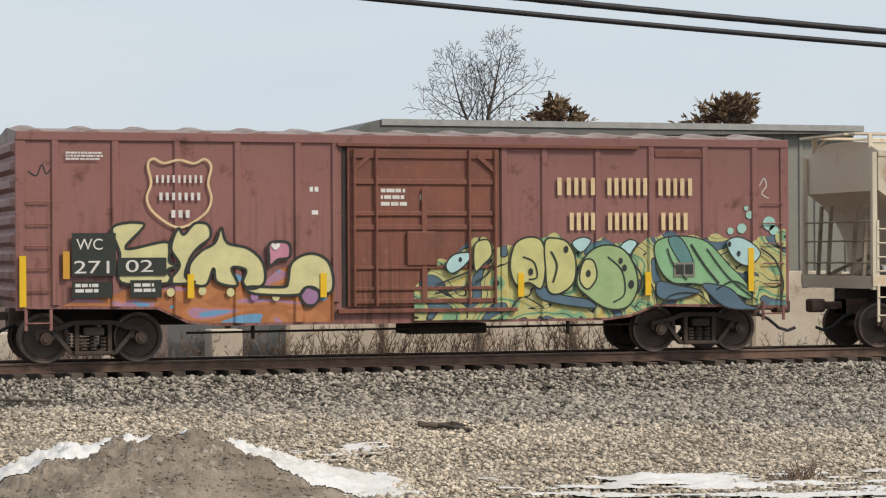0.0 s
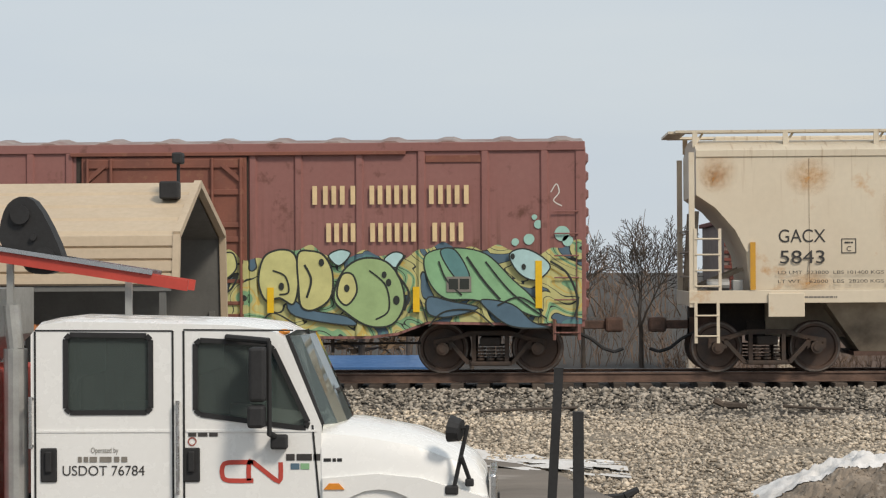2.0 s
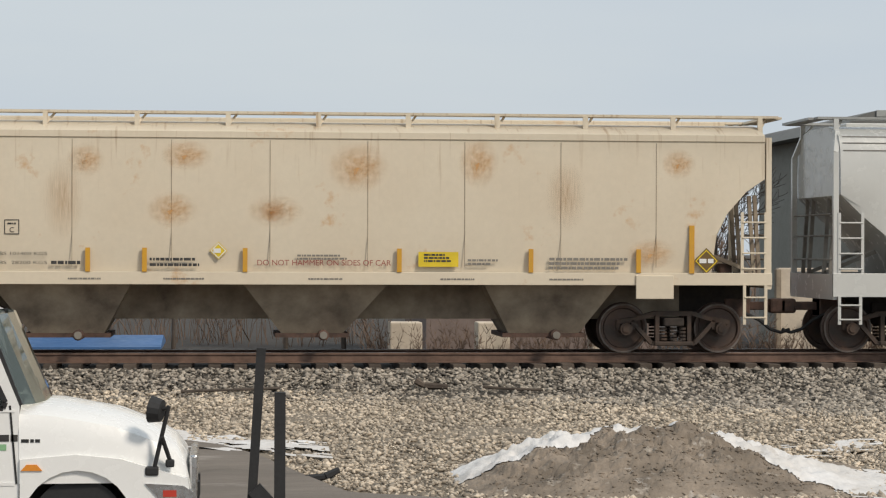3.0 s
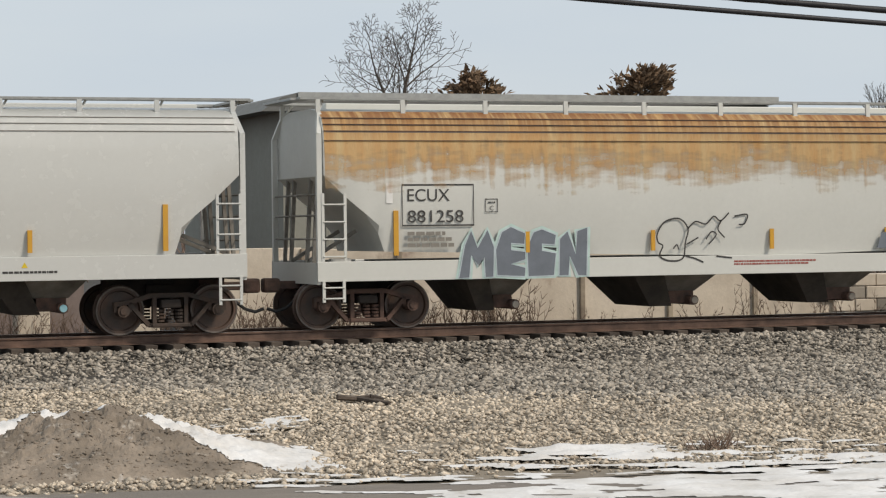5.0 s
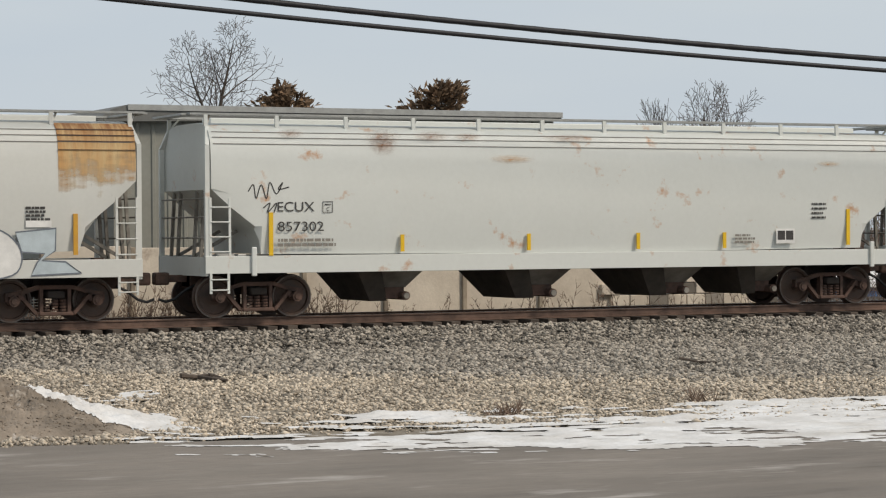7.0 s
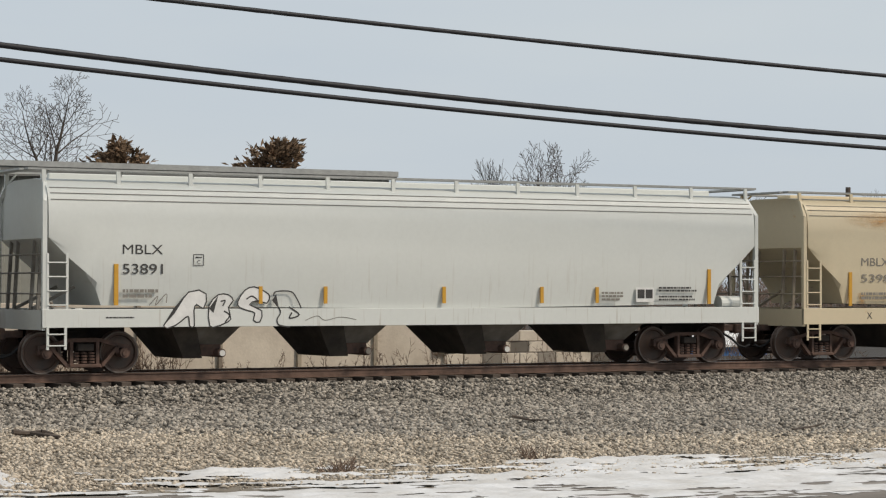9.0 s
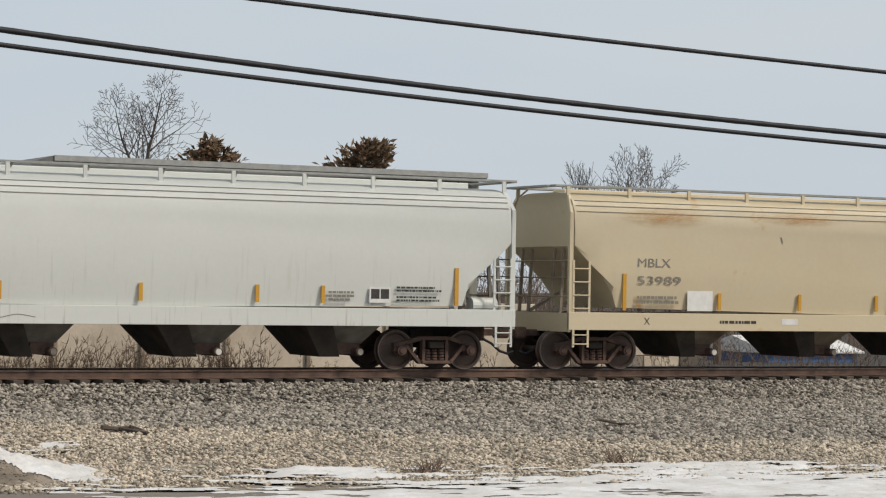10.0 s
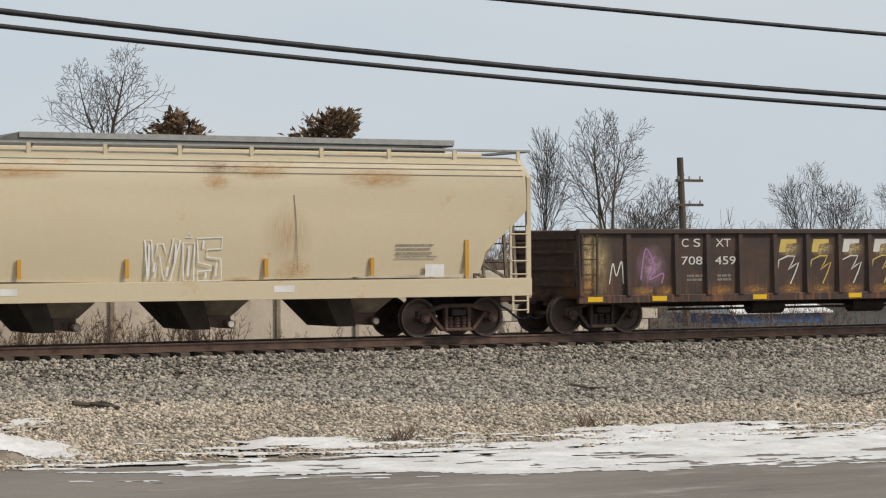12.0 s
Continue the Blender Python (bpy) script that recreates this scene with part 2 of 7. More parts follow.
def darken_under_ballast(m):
    """Paints shade into the soil between ballast stones, along the foot of the bank."""
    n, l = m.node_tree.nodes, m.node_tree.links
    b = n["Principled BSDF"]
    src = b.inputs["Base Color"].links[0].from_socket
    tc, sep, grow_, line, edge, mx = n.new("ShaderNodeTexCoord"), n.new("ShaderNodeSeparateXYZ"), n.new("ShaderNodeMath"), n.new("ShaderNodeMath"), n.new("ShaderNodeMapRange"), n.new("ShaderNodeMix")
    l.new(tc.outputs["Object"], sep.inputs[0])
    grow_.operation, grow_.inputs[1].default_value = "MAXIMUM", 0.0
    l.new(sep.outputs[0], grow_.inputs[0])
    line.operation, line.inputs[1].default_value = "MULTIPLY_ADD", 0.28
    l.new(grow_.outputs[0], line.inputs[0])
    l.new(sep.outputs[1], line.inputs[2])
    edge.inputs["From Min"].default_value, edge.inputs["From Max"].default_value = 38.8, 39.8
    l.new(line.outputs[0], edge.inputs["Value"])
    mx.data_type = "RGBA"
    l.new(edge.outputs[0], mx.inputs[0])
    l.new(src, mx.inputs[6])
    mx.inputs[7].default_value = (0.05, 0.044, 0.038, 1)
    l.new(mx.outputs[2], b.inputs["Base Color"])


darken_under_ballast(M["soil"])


def glass_material():
    m = bpy.data.materials.new("tinted window glass")
    m.use_nodes = True
    b = m.node_tree.nodes["Principled BSDF"]
    b.inputs["Base Color"].default_value = (0.16, 0.20, 0.19, 1)
    b.inputs["Roughness"].default_value = 0.03
    b.inputs["Transmission Weight"].default_value = 0.75
    b.inputs["IOR"].default_value = 1.45
    return m


M["glass"] = glass_material()


# ---- building helpers ----
def part(name, bm, mat, parent=None, label="", smooth=False):
    me = bpy.data.meshes.new(name)
    bmesh.ops.recalc_face_normals(bm, faces=bm.faces)
    if smooth:
        for f in bm.faces:
            f.smooth = True
    bm.to_mesh(me)
    bm.free()
    me.materials.append(M[mat] if isinstance(mat, str) else mat)
    ob = new(name, me)
    ob.parent = parent
    if label:
        tagged(ob, label)
    return ob


def empty(name, m, label, category, group="", kind=""):
    ob = new(name)
    ob.empty_display_size = 0.3
    ob.matrix_basis = m
    return tagged(ob, label, category, group, kind)


def box(bm, x0, x1, y0, y1, z0, z1, bevel=0.0):
    r = bmesh.ops.create_cube(bm, size=1, matrix=Matrix.Translation(((x0 + x1) / 2, (y0 + y1) / 2, (z0 + z1) / 2)) @ Matrix.Diagonal((abs(x1 - x0), abs(y1 - y0), abs(z1 - z0), 1)))
    if bevel:
        es = list({e for v in r["verts"] for e in v.link_edges})
        bmesh.ops.bevel(bm, geom=es, offset=bevel, segments=2, affect="EDGES", profile=0.5)
    return bm


def rod(bm, a, b, r0, r1=None, n=8):
    a, b = Vector(a), Vector(b)
    d = b - a
    m = Matrix.Translation((a + b) / 2) @ d.to_track_quat("Z", "Y").to_matrix().to_4x4()
    bmesh.ops.create_cone(bm, cap_ends=True, segments=n, radius1=r0, radius2=r0 if r1 is None else r1, depth=d.length, matrix=m)
    return bm


def bar(bm, a, b, w, h, side=(0, 1, 0)):
    """A rectangular bar from a to b; w across `side`, h across the other way."""
    a, b = Vector(a), Vector(b)
    d = (b - a).normalized()
    s = Vector(side).normalized()
    u = d.cross(s).normalized()
    vs = []
    for p in (a, b):
        for i, j in ((-1, -1), (1, -1), (1, 1), (-1, 1)):
            vs.append(bm.verts.new(p + s * (i * w / 2) + u * (j * h / 2)))
    for f in ((0, 1, 2, 3), (7, 6, 5, 4), (0, 4, 5, 1), (1, 5, 6, 2), (2, 6, 7, 3), (3, 7, 4, 0)):
        bm.faces.new([vs[i] for i in f])
    return bm


def prism(bm, outline, y0, y1):
    """An outline of (x, z) points, extruded from y0 to y1."""
    a = [bm.verts.new((x, y0, z)) for x, z in outline]
    b = [bm.verts.new((x, y1, z)) for x, z in outline]
    bm.faces.new(a)
    bm.faces.new(b[::-1])
    k = len(a)
    for i in range(k):
        bm.faces.new((a[i], b[i], b[(i + 1) % k], a[(i + 1) % k]))
    return bm


def loft(bm, rings, caps=True, closed=True):
    rows = [[bm.verts.new(p) for p in r] for r in rings]
    k = len(rows[0])
    for a, b in zip(rows, rows[1:]):
        for i in range(k if closed else k - 1):
            bm.faces.new((a[i], b[i], b[(i + 1) % k], a[(i + 1) % k]))
    if caps:
        bm.faces.new(rows[0])
        bm.faces.new(rows[-1][::-1])
    return bm


def curve_points(ctrl, steps=6, closed=True):
    """Smooth points through a few control points."""
    k, out = len(ctrl), []
    c = [Vector(p) for p in ctrl]
    for i in range(k if closed else k - 1):
        p = [c[(i + j) % k] if closed else c[min(max(i + j, 0), k - 1)] for j in (-1, 0, 1, 2)]
        for s in range(steps):
            t = s / steps
            out.append(0.5 * (2 * p[1] + (p[2] - p[0]) * t + (2 * p[0] - 5 * p[1] + 4 * p[2] - p[3]) * t * t + (3 * p[1] - p[0] - 3 * p[2] + p[3]) * t ** 3))
    return out


def letters(text, size, mat, parent, x, y, z, name="lettering", width=None, label=""):
    """Flat lettering that faces -y, its lower left corner at (x, y, z), capitals `size` high."""
    cu = bpy.data.curves.new(name, "FONT")
    cu.body, cu.size, cu.extrude, cu.offset = text, size / 0.7, 0.0, 0.0
    tmp = new("tmp", cu)
    bpy.context.view_layer.update()
    me = bpy.data.meshes.new_from_object(tmp.evaluated_get(bpy.context.evaluated_depsgraph_get()))
    bpy.data.objects.remove(tmp)
    bpy.data.curves.remove(cu)
    xs = [v.co.x for v in me.vertices]
    lo, hi = min(xs), max(xs)
    k = (width / (hi - lo)) if width else 1.0
    for v in me.vertices:
        v.co = ((v.co.x - lo) * k, 0, v.co.y)
    me.materials.clear()
    me.materials.append(M[mat])
    me.name = name
    ob = new(name, me)
    ob.parent = parent
    ob.location = (x, y, z)
    return tagged(ob, label) if label else ob


def bars(parent, x, y, z, width, rows, height, mat, seed=1, name="lettering", gap=0.6, ragged=0.3):
    """Writing that cannot be read: rows of short bars."""
    rnd = random.Random(seed)
    bm = bmesh.new()
    for r in range(rows):
        zz = z - r * height * (1 + gap)
        end = x + width * (1 - ragged * rnd.random())
        p = x
        while p < end - height * 0.4:
            w = height * rnd.uniform(0.5, 2.6)
            vs = [bm.verts.new(q) for q in ((p, y, zz), (min(p + w, end), y, zz), (min(p + w, end), y, zz + height), (p, y, zz + height))]
            bm.faces.new(vs)
            p += w + height * rnd.uniform(0.25, 0.5)
    return tagged(part(name, bm, mat, parent), kind="stuff")


def flat_shape(name, points, y, mat, parent, label="", smooth=6):
    """A painted shape lying on a side: control points (x, z)."""
    bm = bmesh.new()
    pts = curve_points([(p[0], 0, p[1]) for p in points], smooth) if smooth else [Vector((p[0], 0, p[1])) for p in points]
    vs = [bm.verts.new((p.x, y, p.z)) for p in pts]
    for tri in geometry.tessellate_polygon([[Vector((p.x, p.z, 0)) for p in pts]]):
        bm.faces.new([vs[i] for i in tri])
    return part(name, bm, mat, parent, label)


def stroke(name, points, width, y, mat, parent, closed=False, steps=6, label=""):
    """A painted line of even width along a smooth path of (x, z) points."""
    pts = curve_points([(p[0], 0, p[1]) for p in points], steps, closed)
    if not closed:
        pts.append(Vector((points[-1][0], 0, points[-1][1])))
    bm = bmesh.new()
    L, R = [], []
    k = len(pts)
    for i, p in enumerate(pts):
        a = pts[(i - 1) % k] if closed or i else p
        b = pts[(i + 1) % k] if closed or i < k - 1 else p
        d = (b - a)
        d = d.normalized() if d.length > 1e-6 else Vector((1, 0, 0))
        n = Vector((-d.z, 0, d.x)) * (width / 2)
        L.append(bm.verts.new((p.x + n.x, y, p.z + n.z)))
        R.append(bm.verts.new((p.x - n.x, y, p.z - n.z)))
    for i in range(k if closed else k - 1):
        j = (i + 1) % k
        bm.faces.new((L[i], L[j], R[j], R[i]))
    return part(name, bm, mat, parent, label)

# ---- ground ----
RAIL_Y, TRACK_Y = 41.89, 42.61
PROFILE = [(-400, -1.04), (26.9, -1.04), (39.2, -0.66), (40.8, -0.30), (44.5, -0.30), (46.0, -0.55), (60, -0.6), (1500, -0.6)]


def ground_z(y):
    for (a, za), (b, zb) in zip(PROFILE, PROFILE[1:]):
        if y <= b:
            return za + (zb - za) * (y - a) / (b - a)
    return PROFILE[-1][1]


def rough_ground(x, y):
    k = 1.0 if 27.5 < y < 40 else 0.25
    return ground_z(y) + k * (0.05 * noise.noise(Vector((x * 0.35, y * 0.5, 0))) + 0.03 * noise.noise(Vector((x * 1.3, y * 1.5, 4))))


def make_ground():
    xs = [-1500, -400, -120, -50, -25] + [-16 + 0.4 * i for i in range(145)] + [50, 80, 150, 400, 1500]
    ys = [-300, -60, -10, 5, 15, 20, 24] + [25 + 0.4 * i for i in range(52)] + [47, 50, 56, 64, 80, 120, 250, 600, 1500]
    bm = bmesh.new()
    grid = [[bm.verts.new((x, y, rough_ground(x, y))) for x in xs] for y in ys]
    for a, b in zip(grid, grid[1:]):
        for i in range(len(xs) - 1):
            bm.faces.new((a[i], a[i + 1], b[i + 1], b[i]))
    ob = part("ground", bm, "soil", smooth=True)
    return tagged(ob, "tan gravelly verge sloping up to the railway", "ground", kind="structure")


make_ground()
ROAD_EDGE = [(-300, 36), (-8, 35.2), (-1.5, 34.2), (0.2, 31.5), (0.9, 29.0), (1.5, 26.8), (4.1, 25.5), (6.7, 24.9), (9, 24.6), (12, 23.7), (15, 23.2), (20, 22.8), (40, 19.8), (300, -40)]


def edge_y(x, pts):
    for (a, ya), (b, yb) in zip(pts, pts[1:]):
        if x <= b:
            return ya + (yb - ya) * (x - a) / (b - a)
    return pts[-1][1]


def make_road():
    bm = bmesh.new()
    xs = [-300, -80, -30] + [-14 + 0.5 * i for i in range(95)] + [50, 100, 200]
    far = []
    for x in xs:
        y = edge_y(x, ROAD_EDGE) + 0.25 * noise.noise(Vector((x * 0.6, 3, 0)))
        steps = 12
        low = min(8.0, y - 1)
        col = [bm.verts.new((x, low + (y - low) * k / steps, rough_ground(x, low + (y - low) * k / steps) + 0.03 + (0.04 if low + (y - low) * k / steps > 26 else 0))) for k in range(steps + 1)]
        col.insert(0, bm.verts.new((x, -150, -1.0)))
        far.append(col)
    for a, b in zip(far, far[1:]):
        for i in range(len(a) - 1):
            bm.faces.new((a[i], b[i], b[i + 1], a[i + 1]))
    ob = part("road", bm, "asphalt", smooth=True)
    return tagged(ob, "pale salt-stained asphalt road beside the tracks", "road", kind="structure")


make_road()


# ---- loose stone, snow and dirt ----
def ico():
    bm = bmesh.new()
    bmesh.ops.create_icosphere(bm, subdivisions=1, radius=1)
    v = np.array([p.co[:] for p in bm.verts])
    f = np.array([[q.index for q in p.verts] for p in bm.faces])
    bm.free()
    return v, f


def octa():
    v = np.array([(1, 0, 0), (-1, 0, 0), (0, 1, 0), (0, -1, 0), (0, 0, 1), (0, 0, -1)], float)
    f = np.array([(0, 2, 4), (2, 1, 4), (1, 3, 4), (3, 0, 4), (2, 0, 5), (1, 2, 5), (3, 1, 5), (0, 3, 5)])
    return v, f


def stones(name, shape, places, sizes, mat, rng, label, category):
    v, f = shape
    n = len(places)
    d = v[None] * (1 + 0.35 * rng.standard_normal((n, len(v), 1)).clip(-1.2, 1.2))
    d = d * np.stack([rng.uniform(0.9, 1.9, n), rng.uniform(0.55, 1.1, n), rng.uniform(0.45, 0.95, n)], 1)[:, None, :]
    a, b = rng.uniform(0, 6.28, n), rng.uniform(-0.9, 0.9, n)
    ca, sa, cb, sb = np.cos(a), np.sin(a), np.cos(b), np.sin(b)
    rot = np.stack([np.stack([ca, -sa * cb, sa * sb], 1), np.stack([sa, ca * cb, -ca * sb], 1), np.stack([0 * a, sb, cb], 1)], 1)
    d = np.einsum("nij,nkj->nki", rot, d) * sizes[:, None, None] + places[:, None, :]
    faces = (f[None] + (np.arange(n) * len(v))[:, None, None]).reshape(-1, 3)
    me = bpy.data.meshes.new(name)
    me.vertices.add(n * len(v))
    me.vertices.foreach_set("co", d.reshape(-1).astype(np.float32))
    me.loops.add(len(faces) * 3)
    me.loops.foreach_set("vertex_index", faces.reshape(-1).astype(np.int32))
    me.polygons.add(len(faces))
    me.polygons.foreach_set("loop_start", np.arange(0, len(faces) * 3, 3, dtype=np.int32))
    me.update(calc_edges=True)
    me.validate()
    me.materials.append(M[mat])
    return tagged(new(name, me), label, category, kind="stuff")


BALLAST_EDGE = [(-100, 39.4), (0, 39.1), (6, 38.2), (12, 34.6), (20, 30.8), (28, 29.2), (60, 28.0)]


def make_stones():
    rng = np.random.default_rng(5)
    zs = np.vectorize(ground_z)
    x = rng.uniform(-13, 38, 260000)
    y = rng.uniform(28, 41.08, 260000)
    edge = np.interp(x, [p[0] for p in BALLAST_EDGE], [p[1] for p in BALLAST_EDGE])
    keep = y > edge + rng.normal(0, 0.5, len(x))
    x, y = x[keep][:135000], y[keep][:135000]
    size = 0.020 + 0.040 * rng.random(len(x)) ** 1.6
    stones("ballast", octa(), np.stack([x, y, zs(y) + size * rng.uniform(0.0, 0.9, len(x))], 1), size, "ballast", rng, "grey crushed-stone ballast banked beside the rails", "ballast")
    x = rng.uniform(-13, 38, 260000)
    y = rng.uniform(18, 39.6, 260000)
    edge = np.interp(x, [p[0] for p in BALLAST_EDGE], [p[1] for p in BALLAST_EDGE])
    low = np.interp(x, [p[0] for p in ROAD_EDGE], [p[1] for p in ROAD_EDGE]) + np.interp(x, [6.5, 9.5], [0.0, 0.9])
    keep = (y < edge + 0.8) & (y > low + rng.normal(0.4, 0.35, len(x)))
    x, y = x[keep][:115000], y[keep][:115000]
    size = 0.013 + 0.036 * rng.random(len(x)) ** 1.8
    stones("gravel", octa(), np.stack([x, y, zs(y) + size * 0.45 + 0.01], 1), size, "gravel", rng, "pale tan gravel scattered over the verge", "gravel")


make_stones()


def snow_sheet(name, x0, x1, mid, half, step, thick, seed, cut, label):
    """Patchy snow along a line: low drifts with a ragged, clumpy edge."""
    nx, ny = int((x1 - x0) / step), int(2 * half / step) + 1
    amount = np.zeros((nx + 1, ny + 1))
    for i in range(nx + 1):
        for j in range(ny + 1):
            x, s = x0 + i * step, -half + j * step
            fall = 1 - (abs(s) / half) ** 3 - 0.75 * max(0.0, 1 - (x - x0) / 6)
            a = 0.8 * noise.fractal(Vector((x * 0.3, s * 1.2, seed)), 0.8, 2.1, 4)
            b = 0.6 * noise.fractal(Vector((x * 1.1, s * 3.0, seed + 5)), 0.7, 2.1, 4)
            amount[i, j] = fall + a + b - cut
    verts, faces, at = [], [], {}

    def vert(i, j):
        if (i, j) not in at:
            x = x0 + i * step
            y = mid(x) - half + j * step
            a = max(0.0, amount[i, j])
            lump = 0.6 + 0.6 * noise.noise(Vector((x * 3.0, y * 3.0, seed)))
            at[i, j] = len(verts)
            verts.append((x, y, rough_ground(x, y) + (0.034 if y < 26 else 0.045) + thick * min(1.0, a * 1.3) * max(0.1, lump)))
        return at[i, j]

    for i in range(nx):
        for j in range(ny):
            if amount[i, j] + amount[i + 1, j] + amount[i, j + 1] + amount[i + 1, j + 1] > 0:
                faces.append((vert(i, j), vert(i + 1, j), vert(i + 1, j + 1), vert(i, j + 1)))
    me = bpy.data.meshes.new(name)
    me.from_pydata(verts, [], faces)
    me.materials.append(M["snow"])
    me.polygons.foreach_set("use_smooth", [True] * len(faces))
    return tagged(new(name, me), label, "snow", kind="stuff")


def snow_mid(x):
    return float(np.interp(x, [4, 8, 12, 15, 18, 23, 30, 40], [26.4, 24.5, 23.3, 22.7, 22.4, 22.1, 21.2, 19]))


snow_sheet("roadside_snow", 6.8, 38, snow_mid, 2.9, 0.07, 0.05, 3.0, 0.60, "long ragged strip of old snow along the road edge")
snow_sheet("thin_snow", 7.5, 34, lambda x: snow_mid(x) + 2.9, 2.2, 0.07, 0.10, 9.0, 0.92, "scattered thin snow remnants on the gravel")
snow_sheet("driveway_snow", -9, 1.5, lambda x: 33.6 - 0.75 * max(0, x + 1.5), 1.4, 0.08, 0.07, 21.0, 0.8, "thin streaks of snow along the driveway edge")
snow_sheet("verge_snow", 1.3, 9.5, lambda x: 29.5 + 0.3 * (x - 1), 2.2, 0.08, 0.05, 33.0, 1.2, "small snow remnants on the gravel verge")


def make_mound():
    nx, ny = 170, 110
    x0, y0, w, d = 2.7, 25.7, 6.2, 4.8
    hs = np.zeros((ny + 1, nx + 1, 3))
    for j in range(ny + 1):
        for i in range(nx + 1):
            x, y = x0 + w * i / nx, y0 + d * j / ny
            px = float(np.interp(x, [2.8, 3.3, 4.2, 4.9, 5.6, 6.2, 6.8, 7.6, 8.7], [0, 0.22, 0.52, 0.66, 0.67, 0.62, 0.43, 0.2, 0]))
            t = (y - 28.3) / 2.1
            k = max(0.0, 1 - abs(t) ** 1.7)
            h = px * k * (1 + 0.12 * noise.noise(Vector((x * 1.6, y * 1.6, 2))))
            h += min(1, px * 3) * k * (0.11 * noise.fractal(Vector((x * 3, y * 3, 1)), 0.8, 2.1, 4) + 0.035 * noise.noise(Vector((x * 14, y * 14, 1))))
            hs[j, i] = (x, y, rough_ground(x, y) - 0.05 + h)
    idx = np.arange((nx + 1) * (ny + 1)).reshape(ny + 1, nx + 1)
    quads = np.stack([idx[:-1, :-1], idx[:-1, 1:], idx[1:, 1:], idx[1:, :-1]], -1).reshape(-1, 4)
    me = bpy.data.meshes.new("dirt_mound")
    me.from_pydata(hs.reshape(-1, 3).tolist(), [], quads.tolist())
    me.materials.append(M["dirt"])
    mound = tagged(new("dirt_mound", me), "brown mound of ploughed dirt with snow on its shoulders", "dirt mound")
    snow = np.zeros((ny + 1, nx + 1))
    for j in range(ny + 1):
        for i in range(nx + 1):
            x, y, z = hs[j, i]
            a = float(np.interp(x, [2.8, 3.1, 4.4, 4.8, 6.0, 6.5, 7.2, 8.6], [0.4, 1.0, 0.9, 0.3, 0.25, 0.9, 1.1, 0.7]))
            c = float(np.interp(x, [2.8, 4.5, 6.3, 7.0, 8.6], [28.5, 28.6, 28.9, 28.0, 27.6]))
            hw = float(np.interp(x, [2.8, 4.5, 5.5, 6.5, 7.2, 8.6], [0.7, 0.75, 0.5, 0.9, 1.5, 1.4]))
            s = noise.fractal(Vector((x * 1.2, y * 1.8, 7)), 0.8, 2.1, 5)
            snow[j, i] = a * (1 - ((y - c) / hw) ** 2) + 0.55 * s - 0.28
    verts, faces, at = [], [], {}
    for j in range(ny):
        for i in range(nx):
            if snow[j, i] + snow[j, i + 1] + snow[j + 1, i] + snow[j + 1, i + 1] > 0 and hs[j, i, 2] > ground_z(hs[j, i, 1]) - 0.03:
                q = []
                for a, b in ((j, i), (j, i + 1), (j + 1, i + 1), (j + 1, i)):
                    if (a, b) not in at:
                        at[a, b] = len(verts)
                        x, y, z = hs[a, b]
                        verts.append((x, y, z + 0.012 + 0.05 * min(1.0, max(0.0, snow[a, b]) * 1.6) * (0.7 + 0.5 * noise.noise(Vector((x * 4, y * 4, 3))))))
                    q.append(at[a, b])
                faces.append(q)
    me = bpy.data.meshes.new("snow_cap")
    me.from_pydata(verts, [], faces)
    me.materials.append(M["snow"])
    me.polygons.foreach_set("use_smooth", [True] * len(faces))
    cap = new("snow_cap", me)
    cap.parent = mound
    tagged(cap, "crusted dirty snow")
    rng = np.random.default_rng(9)
    x, y = rng.uniform(3.2, 7.6, 2600), rng.uniform(26.2, 29.6, 2600)
    i, j = ((x - x0) / w * nx).astype(int), ((y - y0) / d * ny).astype(int)
    keep = snow[j, i] < -0.1
    x, y, i, j = x[keep], y[keep], i[keep], j[keep]
    lumps = stones("clods", octa(), np.stack([x, y, hs[j, i, 2] + 0.005], 1), rng.uniform(0.008, 0.03, len(x)) , "dirt", rng, "frozen clods and pebbles on the mound", "clods")


make_mound()


# ---- track ----
def make_track():
    track = empty("railway_track", pose(0, TRACK_Y, 0), "single railway track of rusty rails on dark timber sleepers", "railway track", kind="structure")
    half = 0.7175
    prof = [(-0.075, -0.185), (0.075, -0.185), (0.075, -0.165), (0.012, -0.15), (0.012, -0.045), (0.037, -0.035), (0.037, -0.006), (0.03, 0.0), (-0.03, 0.0), (-0.037, -0.006), (-0.037, -0.035), (-0.012, -0.045), (-0.012, -0.15), (-0.075, -0.165)]
    for s in (-1, 1):
        bm = bmesh.new()
        loft(bm, [[(x, s * half + y, z) for y, z in prof] for x in (-150, -30, 0, 30, 60, 200)])
        rail = part("rail", bm, "rail", track)
        bm = bmesh.new()
        box(bm, -150, 200, s * half - 0.028, s * half + 0.028, -0.004, 0.002)
        part("rail_head", bm, "rail_top", rail, "polished running surface")
    bm = bmesh.new()
    box(bm, -0.115, 0.115, -1.3, 1.3, -0.36, -0.185, 0.012)
    first = part("sleeper", bm, "tie", track)
    rnd = random.Random(4)
    plate = bmesh.new()
    box(plate, -0.09, 0.09, -0.9, -0.54, -0.186, -0.172)
    part("tie_plate", plate, "rail", first)
    first.location.x = -14
    for i in range(1, 105):
        ob = first.copy()
        scene.collection.objects.link(ob)
        ob.location = (-14 + i * 0.495 + rnd.uniform(-0.03, 0.03), rnd.uniform(-0.05, 0.05), rnd.uniform(-0.012, 0.008))
        ob.rotation_euler = (0, 0, rnd.uniform(-0.02, 0.02))
    return track


make_track()

